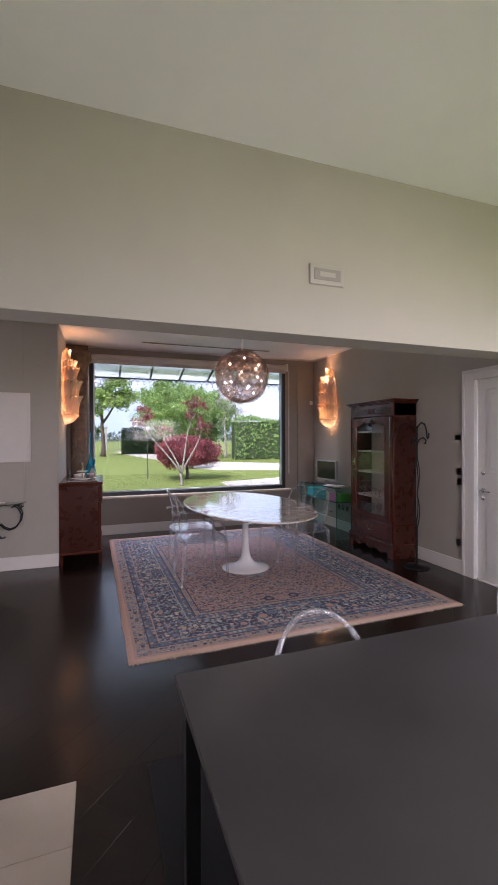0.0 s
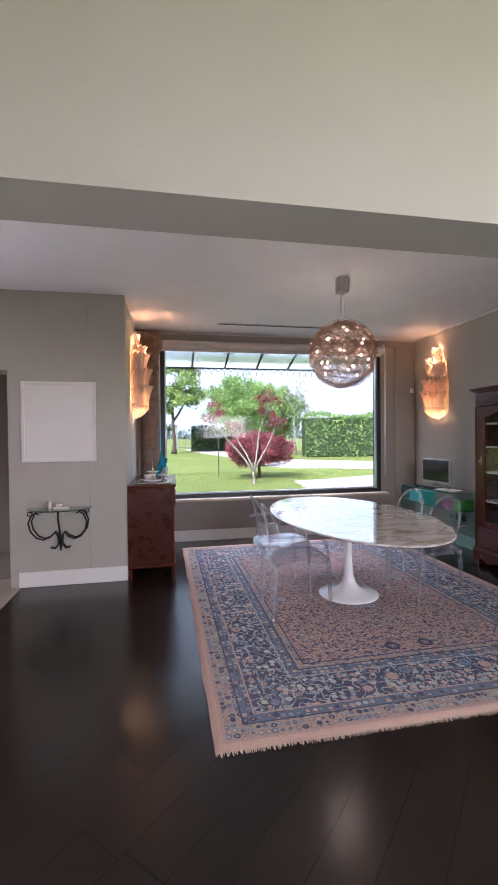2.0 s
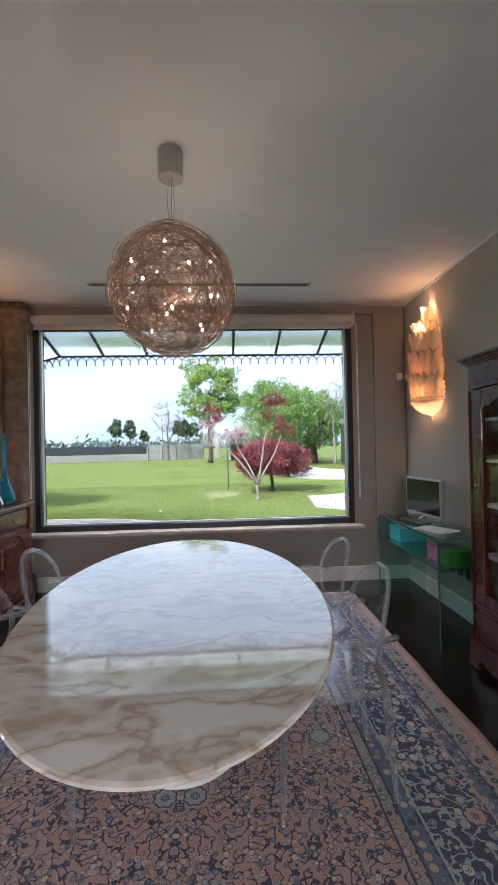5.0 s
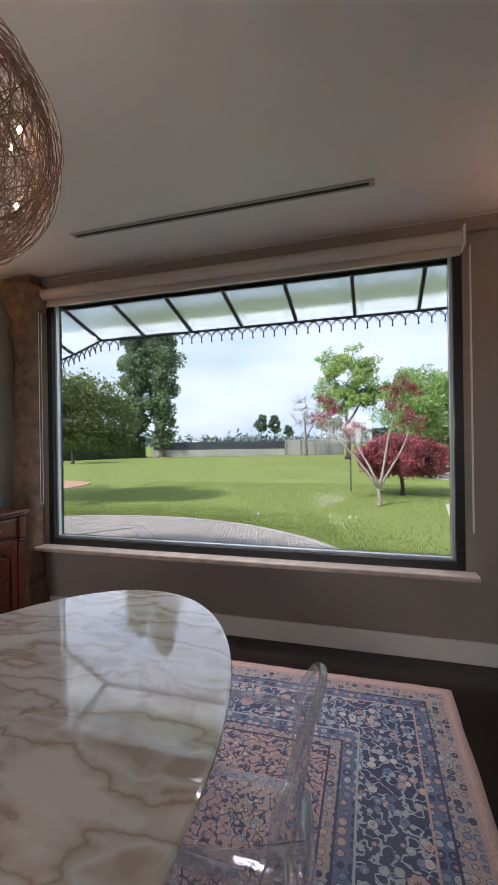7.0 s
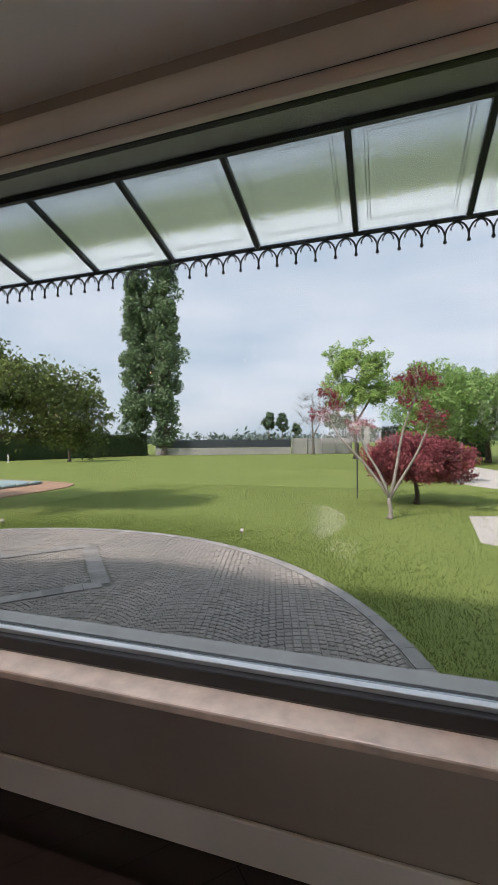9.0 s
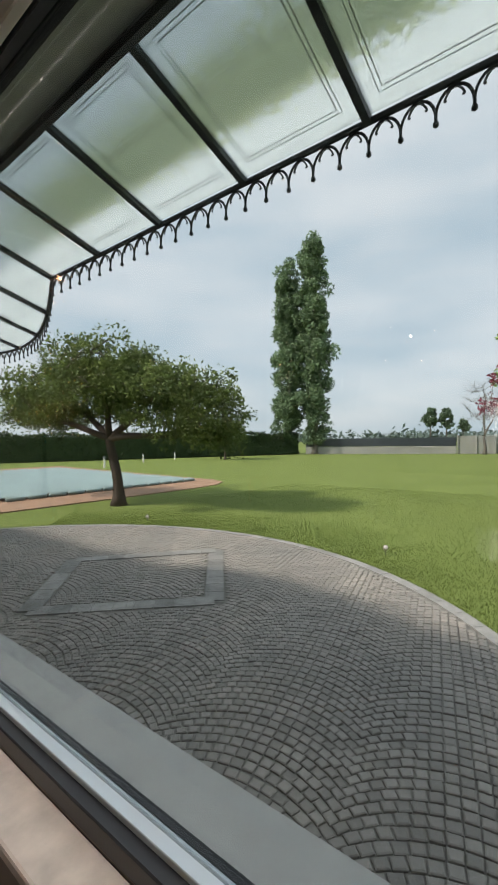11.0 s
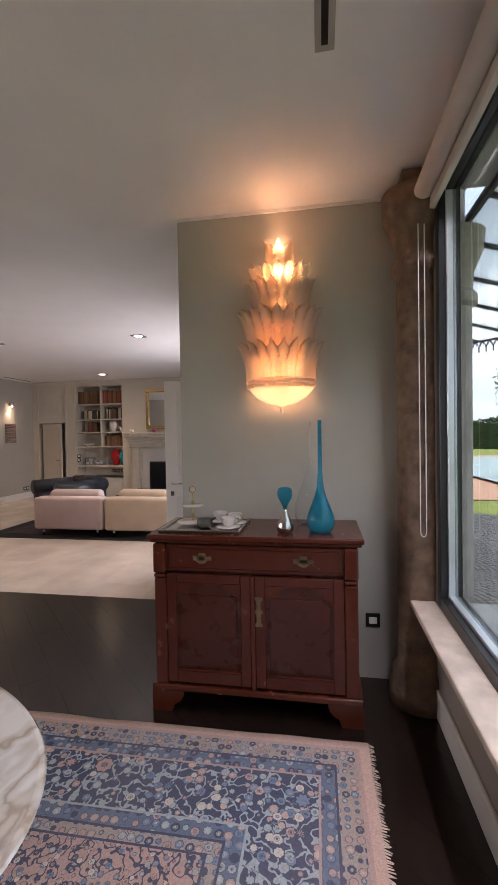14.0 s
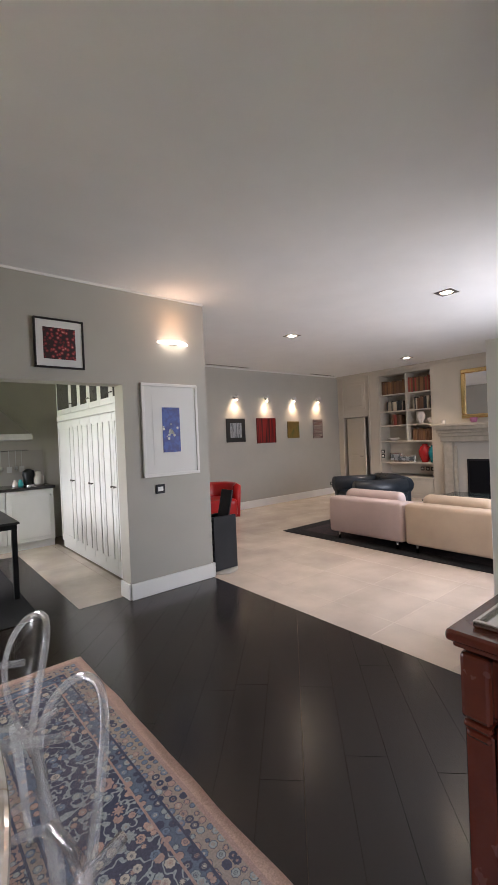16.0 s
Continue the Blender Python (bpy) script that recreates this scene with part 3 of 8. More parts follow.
wall_plate("black square light switch under the blue framed print", (-0.82, -4.78, 1.005), 180, 0.10, 0.09)
wall_plate("black socket low on the wall beside the mahogany sideboard", (-0.395, -0.30, 0.36), 90)
for y in (-0.86, -0.98, -1.10):
    wall_plate("black socket on the wall behind the glass desk", (3.772, y, 0.36), 90)
wall_plate("small white wall sensor box beside the lit leaf sconce", (3.70, -0.03, 2.13), 0, 0.06, 0.07, WHITE, WHITE)

# slot diffusers and air grille
for x0, x1, y0, y1 in ((0.66, 2.66, -0.60, -0.53), (-4.45, -3.4, -7.72, -7.66), (-7.2, -6.3, -7.72, -7.66)):
    v = thing("ceiling_vent", "long narrow linear air diffuser with a black slot in the ceiling", "vent")
    part("frame", B(x0, x1, y0, y1, H - 0.006, H - 0.0005, 0.002, 1), VENTGREY, v)
    part("slot", B(x0 + 0.03, x1 - 0.03, (y0 + y1) / 2 - 0.012, (y0 + y1) / 2 + 0.012, H - 0.008, H - 0.006), BLACK_METAL, v, "black slot")
v = thing("wall_vent", "grey rectangular air grille on the wall above the opening", "vent", (1.165, -4.97, 2.325), 180)
v.matrix_world = pose(1.165, -4.97, 2.325, 0, 0, 0)
part("frame", B(-0.10, 0.10, -0.012, 0, -0.052, 0.052, 0.003, 1), VENTGREY, v)
part("grille", B(-0.078, 0.078, -0.016, -0.012, -0.03, 0.03, 0.002, 1), VENT2, v)
part("slot", B(-0.045, 0.045, -0.018, -0.016, -0.012, 0.012), VENTGREY, v)


# ---------------------------------------------------------------- rug
def rug_material(hx, hy):
    m = bpy.data.materials.new("persian_rug")
    m.use_nodes = True
    n, l = m.node_tree.nodes, m.node_tree.links
    b = n["Principled BSDF"]
    b.inputs["Roughness"].default_value = 0.95
    b.inputs["Specular IOR Level"].default_value = 0.1
    tc = n.new("ShaderNodeTexCoord")
    sep = n.new("ShaderNodeSeparateXYZ")
    l.new(tc.outputs["Object"], sep.inputs[0])

    def M(op, a, c=None):
        k = n.new("ShaderNodeMath")
        k.operation = op
        for i, v in enumerate((a, c)):
            if v is None:
                continue
            if isinstance(v, (int, float)):
                k.inputs[i].default_value = v
            else:
                l.new(v, k.inputs[i])
        return k.outputs[0]

    def ramp(fac, stops, interp="CONSTANT"):
        r = n.new("ShaderNodeValToRGB")
        r.color_ramp.interpolation = interp
        e = r.color_ramp.elements
        while len(e) < len(stops):
            e.new(0.5)
        for k, (p, c) in zip(e, stops):
            k.position, k.color = p, (*c, 1)
        l.new(fac, r.inputs[0])
        return r.outputs[0]

    def mix(fac, a, c):
        k = n.new("ShaderNodeMix")
        k.data_type = "RGBA"
        if isinstance(fac, (int, float)):
            k.inputs[0].default_value = fac
        else:
            l.new(fac, k.inputs[0])
        for i, v in ((6, a), (7, c)):
            if isinstance(v, tuple):
                k.inputs[i].default_value = (*v, 1)
            else:
                l.new(v, k.inputs[i])
        return k.outputs[2]

    navy, blue, peach, rose = (0.026, 0.046, 0.11), (0.15, 0.22, 0.33), (0.58, 0.385, 0.31), (0.47, 0.31, 0.27)
    ivory, gold, pale = (0.60, 0.54, 0.46), (0.50, 0.38, 0.23), (0.36, 0.41, 0.43)
    ax, ay = M("ABSOLUTE", sep.outputs[0]), M("ABSOLUTE", sep.outputs[1])
    d = M("MINIMUM", M("SUBTRACT", hx, ax), M("SUBTRACT", hy, ay))
    # mirrored coordinates, so that the drawing is symmetric
    comb = n.new("ShaderNodeCombineXYZ")
    l.new(ax, comb.inputs[0])
    l.new(ay, comb.inputs[1])

    def voro(scale, rnd=0.55):
        v = n.new("ShaderNodeTexVoronoi")
        v.inputs["Scale"].default_value = scale
        v.inputs["Randomness"].default_value = rnd
        l.new(comb.outputs[0], v.inputs["Vector"])
        return v

    def rosettes(scale, rnd, ground, cols, size=0.42, edge=navy):
        v = voro(scale, rnd)
        pick = n.new("ShaderNodeSeparateColor")
        l.new(v.outputs["Color"], pick.inputs[0])
        sepp = n.new("ShaderNodeVectorMath")
        sepp.operation = "SUBTRACT"
        # petals: the radius swings with the direction
        l.new(comb.outputs[0], sepp.inputs[0])
        l.new(v.outputs["Position"], sepp.inputs[1])
        sx = n.new("ShaderNodeSeparateXYZ")
        l.new(sepp.outputs[0], sx.inputs[0])
        ang = M("ARCTAN2", sx.outputs[1], sx.outputs[0])
        petal = M("MULTIPLY", M("COSINE", M("MULTIPLY", ang, 8)), 0.05)
        r = M("ADD", M("DIVIDE", v.outputs["Distance"], size), petal)
        body = ramp(pick.outputs[0], [(i / len(cols), c) for i, c in enumerate(cols)])
        inner = ramp(pick.outputs[1], [(0, navy), (0.35, ivory), (0.7, rose)])
        ring = ramp(r, [(0, (1, 1, 1)), (0.22, (0, 0, 0)), (0.36, (1, 1, 1)), (0.44, (0, 0, 0))])
        flower = mix(ring, body, inner)
        mask = ramp(r, [(0, (1, 1, 1)), (0.8, (0, 0, 0))])
        rim = ramp(r, [(0, (0, 0, 0)), (0.8, (1, 1, 1)), (0.9, (0, 0, 0))])
        return mix(rim, mix(mask, ground, flower), edge)

    def vines(scale, ground, col, width=0.035):
        no = n.new("ShaderNodeTexNoise")
        no.inputs["Scale"].default_value = scale
        no.inputs["Detail"].default_value = 1.5
        l.new(comb.outputs[0], no.inputs["Vector"])
        k = M("ABSOLUTE", M("SUBTRACT", no.outputs[0], 0.5))
        return mix(ramp(k, [(0, (1, 1, 1)), (width, (0, 0, 0))]), ground, col)

    small = rosettes(26, 0.9, rose, [blue, ivory, navy, peach, pale], 0.55)
    fieldg = vines(22, rose, navy, 0.028)
    speck = rosettes(34, 0.95, fieldg, [blue, ivory, navy, peach, rose, pale], 0.46)
    field = rosettes(5.2, 0.85, speck, [blue, rose, pale, rose, navy, rose], 0.30)
    mg = vines(19, navy, pale, 0.034)
    mg2 = rosettes(21, 0.95, mg, [blue, rose, pale, ivory, peach], 0.50, navy)
    main = rosettes(6.6, 0.5, mg2, [blue, rose, gold, pale, blue, rose], 0.34, navy)
    g1 = rosettes(24, 0.35, (0.10, 0.15, 0.235), [rose, navy, pale, blue], 0.50)
    g2 = rosettes(26, 0.4, (0.38, 0.31, 0.27), [rose, navy, blue, pale], 0.50)
    dd = M("MULTIPLY", d, 1.0)

    def band(lo):
        return M("GREATER_THAN", dd, lo)
    c = mix(band(0.045), peach, rose)
    c = mix(band(0.065), c, g2)
    c = mix(band(0.155), c, navy)
    c = mix(band(0.165), c, g1)
    c = mix(band(0.225), c, rose)
    c = mix(band(0.235), c, main)
    c = mix(band(0.50), c, pale)
    c = mix(band(0.51), c, g1)
    c = mix(band(0.575), c, navy)
    c = mix(band(0.585), c, g2)
    c = mix(band(0.63), c, navy)
    c = mix(band(0.64), c, field)
    # worn pile and broad fading
    no = n.new("ShaderNodeTexNoise")
    no.inputs["Scale"].default_value = 2.2
    no.inputs["Detail"].default_value = 8
    l.new(tc.outputs["Object"], no.inputs["Vector"])
    c = mix(M("MULTIPLY", no.outputs[0], 0.4), c, (0.36, 0.31, 0.29))
    fine = n.new("ShaderNodeTexNoise")
    fine.inputs["Scale"].default_value = 160
    l.new(tc.outputs["Object"], fine.inputs["Vector"])
    hs = n.new("ShaderNodeHueSaturation")
    l.new(M("ADD", M("MULTIPLY", fine.outputs[0], 0.8), 0.6), hs.inputs["Value"])
    l.new(c, hs.inputs["Color"])
    l.new(hs.outputs[0], b.inputs["Base Color"])
    bp = n.new("ShaderNodeBump")
    bp.inputs["Strength"].default_value = 0.5
    bp.inputs["Distance"].default_value = 0.004
    l.new(fine.outputs[0], bp.inputs["Height"])
    l.new(bp.outputs[0], b.inputs["Normal"])
    return m


RUG_HX, RUG_HY = 1.43, 1.825
rug = thing("rug", "large worn Persian rug, rose field and navy floral borders", "rug", (1.635, -2.205, 0), 0.6)
bm = bmesh.new()
nx, ny = 56, 70
gridv = {}
for i in range(nx + 1):
    for j in range(ny + 1):
        x, y = -RUG_HX + 2 * RUG_HX * i / nx, -RUG_HY + 2 * RUG_HY * j / ny
        e = 0.010 * noise.noise(Vector((x * 2.5, y * 2.5, 1)))
        ex = (0.012 * noise.noise(Vector((0, y * 3, 2)))) if i in (0, nx) else 0
        ey = (0.012 * noise.noise(Vector((x * 3, 0, 3)))) if j in (0, ny) else 0
        gridv[i, j] = bm.verts.new((x + ex, y + ey, 0.010 + max(0, 0.1 * e)))
for i in range(nx):
    for j in range(ny):
        bm.faces.new((gridv[i, j], gridv[i + 1, j], gridv[i + 1, j + 1], gridv[i, j + 1]))
rim = [e for e in bm.edges if e.is_boundary]
ext = bmesh.ops.extrude_edge_only(bm, edges=rim)
for v in ext["geom"]:
    if isinstance(v, bmesh.types.BMVert):
        v.co.z = 0.0005
part("woven_field", bm, rug_material(RUG_HX, RUG_HY), rug, "rose and navy woven pile", True)
FRINGE = mat("rug_fringe", (0.48, 0.38, 0.31), 0.95, vary=0.2, scale=30)
rnd = random.Random(4)
for side in (-1, 1):
    bm = bmesh.new()
    x = -RUG_HX
    while x < RUG_HX:
        w, ln = rnd.uniform(0.006, 0.012), rnd.uniform(0.018, 0.034)
        y0 = side * (RUG_HY - 0.004)
        dx = rnd.uniform(-0.006, 0.006)
        a = [bm.verts.new(c) for c in ((x, y0, 0.009), (x + w, y0, 0.009), (x + w * 0.8 + dx, y0 + side * ln, 0.002), (x + w * 0.3 + dx, y0 + side * ln, 0.002))]
        bm.faces.new(a)
        x += w * 1.15
    part("fringe", bm, FRINGE, rug, "short frayed peach fringe")


# ---------------------------------------------------------------- dining table
def marble_material():
    m = bpy.data.materials.new("calacatta_marble")
    m.use_nodes = True
    n, l = m.node_tree.nodes, m.node_tree.links
    b = n["Principled BSDF"]
    b.inputs["Roughness"].default_value = 0.07
    b.inputs["Coat Weight"].default_value = 1.0
    b.inputs["Coat IOR"].default_value = 1.9
    b.inputs["Coat Roughness"].default_value = 0.02
    tc = n.new("ShaderNodeTexCoord")
    warp = n.new("ShaderNodeTexNoise")
    warp.inputs["Scale"].default_value = 2.4
    warp.inputs["Detail"].default_value = 7
    l.new(tc.outputs["Object"], warp.inputs["Vector"])
    mp = n.new("ShaderNodeMapping")
    mp.inputs["Rotation"].default_value = (0, 0, 0.6)
    mp.inputs["Scale"].default_value = (1, 2.2, 1)
    l.new(tc.outputs["Object"], mp.inputs[0])
    add = n.new("ShaderNodeMix")
    add.data_type = "RGBA"
    add.blend_type = "ADD"
    add.inputs[0].default_value = 0.55
    l.new(mp.outputs[0], add.inputs[6])
    l.new(warp.outputs["Color"], add.inputs[7])
    v = n.new("ShaderNodeTexNoise")
    v.inputs["Scale"].default_value = 2.6
    v.inputs["Detail"].default_value = 3
    l.new(add.outputs[2], v.inputs["Vector"])
    r = n.new("ShaderNodeValToRGB")
    e = r.color_ramp.elements
    e.new(0.5), e.new(0.5), e.new(0.5), e.new(0.5)
    for k, (p, c) in zip(e, [(0.40, (0.78, 0.76, 0.72)), (0.47, (0.62, 0.56, 0.49)), (0.492, (0.46, 0.37, 0.29)), (0.51, (0.60, 0.54, 0.47)), (0.56, (0.76, 0.74, 0.70)), (0.66, (0.52, 0.44, 0.36))]):
        k.position, k.color = p, (*c, 1)
    l.new(v.outputs[0], r.inputs[0])
    l.new(r.outputs[0], b.inputs["Base Color"])
    return m


TX, TY, TROT = 1.63, -2.335, 2.0
table = thing("dining_table", "oval white brown-veined marble dining table on a white tulip pedestal", "table", (TX, TY, 0.011), TROT)
ra, rb = 0.665, 1.165
prof = [(0.90, 0.696), (0.975, 0.706), (0.995, 0.714), (1.0, 0.719), (0.996, 0.724), (0.985, 0.727)]
bm = bmesh.new()
nseg = 128
rings = [[bm.verts.new((ra * k * math.cos(6.28318 * i / nseg), rb * k * math.sin(6.28318 * i / nseg), z)) for i in range(nseg)] for k, z in prof]
for a, c in zip(rings, rings[1:]):
    for i in range(nseg):
        bm.faces.new((a[i], a[(i + 1) % nseg], c[(i + 1) % nseg], c[i]))
bm.faces.new(rings[0][::-1])
bm.faces.new(rings[-1])
part("tabletop", bm, marble_material(), table, "polished white marble top with brown veins")
prof = [(0.268, 0.0), (0.27, 0.006), (0.262, 0.012), (0.21, 0.022), (0.15, 0.038), (0.10, 0.065), (0.065, 0.11), (0.047, 0.17), (0.038, 0.26), (0.034, 0.38), (0.036, 0.50), (0.046, 0.60), (0.07, 0.66), (0.11, 0.69), (0.13, 0.696)]
part("pedestal", lathe(prof, 56), WHITE_GLOSS, table, "glossy white flared pedestal", True)


# ---------------------------------------------------------------- clear chairs
def ghost_chair(at, rz, label, arms=True):
    c = thing("ghost_chair", label, "chair", at, rz, "clear chairs round the table")
    # seat: rounded square sheet with a soft edge, facing +x
    bm = bmesh.new()
    pts = []
    for i in range(40):
        t = 6.28318 * i / 40
        cx, sy = math.cos(t), math.sin(t)
        w = 0.235 if cx > 0 else 0.215
        pts.append((0.02 + 0.235 * math.copysign(abs(cx) ** 0.45, cx), w * math.copysign(abs(sy) ** 0.45, sy)))
    slab(pts, 0.452, 0.464, bm)
    part("seat", bm, ACRYL, c, "clear seat sheet")
    part("seat_rim", tube([(x, y, 0.445) for x, y in pts], 0.011, 8, closed=True), ACRYL2, c, "clear thick seat rim", True)
    # oval back
    bm = bmesh.new()
    rim = []
    cols, rows = 20, 16
    gv = {}
    for j in range(rows + 1):
        v = j / rows
        z = 0.49 + 0.395 * v
        hw = 0.195 * math.sqrt(max(0.0, 1 - abs(2 * v - 1) ** 2.4)) if 0 < j < rows else 0.02
        for i in range(cols + 1):
            u = 2 * i / cols - 1
            gv[i, j] = bm.verts.new((-0.19 - 0.07 * v + 0.05 * (u * hw / 0.2) ** 2, u * hw, z))
    for i in range(cols):
        for j in range(rows):
            bm.faces.new((gv[i, j], gv[i + 1, j], gv[i + 1, j + 1], gv[i, j + 1]))
    part("backrest", bm, ACRYL, c, "clear oval medallion back", True)
    for k in range(48):
        t = 6.28318 * k / 48
        y, v = 0.2 * math.cos(t), 0.5 + 0.5 * math.sin(t)
        rim.append((-0.19 - 0.07 * v + 0.05 * (y / 0.2) ** 2, y, 0.49 + 0.395 * v))
    part("back_rim", tube(rim, 0.0105, 8, closed=True), ACRYL2, c, "clear thick oval rim", True)
    for sx, sy in ((1, 1), (1, -1), (-1, 1), (-1, -1)):
        top = (0.22 if sx > 0 else -0.19, sy * (0.225 if sx > 0 else 0.185), 0.45)
        bot = (0.235 if sx > 0 else -0.225, sy * (0.245 if sx > 0 else 0.18), 0.006)
        pts = [tuple(top[q] + (bot[q] - top[q]) * k / 5 for q in range(3)) for k in range(6)]
        part("leg", tube(pts, [0.019, 0.018, 0.016, 0.0145, 0.013, 0.012], 10), ACRYL2, c, "clear tapered leg", True)
        part("foot", lathe([(0.006, 0), (0.0115, 0.002), (0.012, 0.010), (0.009, 0.013)], 12, (bot[0], bot[1], 0.0)), CHROME, c, "small chrome glide", True)
    part("stretcher", tube([(-0.19, -0.20, 0.435), (-0.21, 0, 0.475), (-0.19, 0.20, 0.435)], 0.013, 8), ACRYL2, c, "clear rear bridge", True)
    if arms:
        for sy in (1, -1):
            pts = [(-0.235, sy * 0.195, 0.66), (-0.12, sy * 0.245, 0.665), (0.06, sy * 0.262, 0.66), (0.15, sy * 0.255, 0.645), (0.19, sy * 0.245, 0.60), (0.215, sy * 0.23, 0.52), (0.225, sy * 0.21, 0.455)]
            part("armrest", tube(pts, 0.0125, 8), ACRYL2, c, "clear curved armrest", True)
    return c


R = 0.0105
ghost_chair((1.035, -2.58, R), 1, "clear acrylic oval-backed armchair drawn up to the marble table")
ghost_chair((1.045, -2.06, R), 0, "clear acrylic oval-backed armchair on the rug near the mahogany sideboard")
ghost_chair((2.275, -2.56, R), 180, "clear acrylic oval-backed armchair with its back to the glass cabinet")
ghost_chair((2.255, -2.04, R), 183, "clear acrylic armchair with an oval back near the glass desk")
ghost_chair((0.79, -5.75, 0.009), -90, "clear acrylic armchair standing behind the black kitchen table").scale = (0.92, 0.9, 0.94)
ghost_chair((1.80, -5.80, 0.009), -88, "clear acrylic armchair at the far end of the black kitchen table")


# ---------------------------------------------------------------- pendant lamp of tangled wire
ball = thing("pendant_lamp", "round pendant lamp of tangled copper wire with many small bulbs", "lamp", (1.61, -2.29, 0))
part("canopy", lathe([(0.058, H - 0.002), (0.062, H - 0.01), (0.062, H - 0.135), (0.059, H - 0.14)][::-1], 32), CANOPY_GREY, ball, "grey cylindrical ceiling canopy", True)
for k, (x, y) in enumerate(((0.0, 0.012), (0.01, -0.008), (-0.012, 0))):
    part("cord", tube([(x, y, H - 0.139), (x * 1.6, y * 1.2, H - 0.27), (x * 0.4, y * 0.6, 2.49)], 0.0022, 6), CANOPY_GREY, ball, "thin hanging wire", True)
rnd = random.Random(11)
CZ, CR = 2.20, 0.312


def wire_ball(bm, count, r0, r1, rad, seg=22):
    for k in range(count):
        axis = Vector((rnd.gauss(0, 1), rnd.gauss(0, 1), rnd.gauss(0, 1))).normalized()
        a = axis.orthogonal().normalized()
        b = axis.cross(a)
        off = rnd.uniform(-0.75, 0.75)
        rr = rnd.uniform(r0, r1)
        ph, span = rnd.uniform(0, 6.3), rnd.uniform(1.6, 4.2)
        w1, w2 = rnd.uniform(-0.12, 0.12), rnd.uniform(0, 6.3)
        pts = []
        for i in range(seg):
            t = ph + span * i / (seg - 1)
            o = off + w1 * math.sin(3 * t + w2)
            o = max(-0.95, min(0.95, o))
            c = math.sqrt(1 - o * o)
            p = (a * math.cos(t) + b * math.sin(t)) * c + axis * o
            p *= rr * (1 + 0.03 * math.sin(2.3 * t + w2))
            pts.append(p + Vector((0, 0, CZ)))
        tube(pts, rad, 3, bm)


bm = bmesh.new()
wire_ball(bm, 400, 0.275, CR, 0.0013)
part("wire_shell", bm, COPPER, ball, "tangled copper wire shell")["kind"] = "stuff"
bm = bmesh.new()
wire_ball(bm, 50, 0.05, 0.24, 0.001)
part("inner_wire", bm, COPPER, ball, "loose inner copper wires")["kind"] = "stuff"
for k in range(16):
    a, z = k * 2.4, -0.85 + 1.7 * ((k + 0.5) / 16)
    c = math.sqrt(1 - z * z)
    p = Vector((c * math.cos(a), c * math.sin(a), z)) * 0.235
    part("bulb", lathe([(0.001, -0.009), (0.0045, -0.006), (0.005, 0), (0.004, 0.006), (0.001, 0.009)], 8, (p.x, p.y, CZ + p.z)), BULB, ball, "tiny lit bulb", True)
lamp("pendant_glow", "POINT", (1.61, -2.29, CZ), 0.9, (1, 0.80, 0.60), 0.01)


# ---------------------------------------------------------------- leaf sconces
def leaf(bm, base, up, out, h, w, curl):
    """A glass leaf with a notched outline, ribs and a curled tip."""
    up, out = Vector(up), Vector(out)
    side = up.cross(out).normalized()
    rows = 12
    prev = None
    for j in range(rows + 1):
        v = j / rows
        prof = math.sin(math.pi * min(1, 0.18 + v * 0.80)) ** 0.7
        notch = 1 - 0.28 * (j % 2)
        hw = w * 0.5 * prof * notch
        c = Vector(base) + up * (h * v) + out * (curl * v * v * v)
        cur = []
        for i in range(7):
            u = i / 3 - 1
            rib = 0.006 * (1 if i % 2 else -1)
            tip = up * (-0.035 * abs(u) * h * 1.2)
            cur.append(bm.verts.new(c + side * hw * u + tip * v + out * (0.22 * w * (1 - u * u) - 0.10 * w + rib)))
        if prev:
            for i in range(6):
                bm.faces.new((prev[i], prev[i + 1], cur[i + 1], cur[i]))
        prev = cur
    return bm


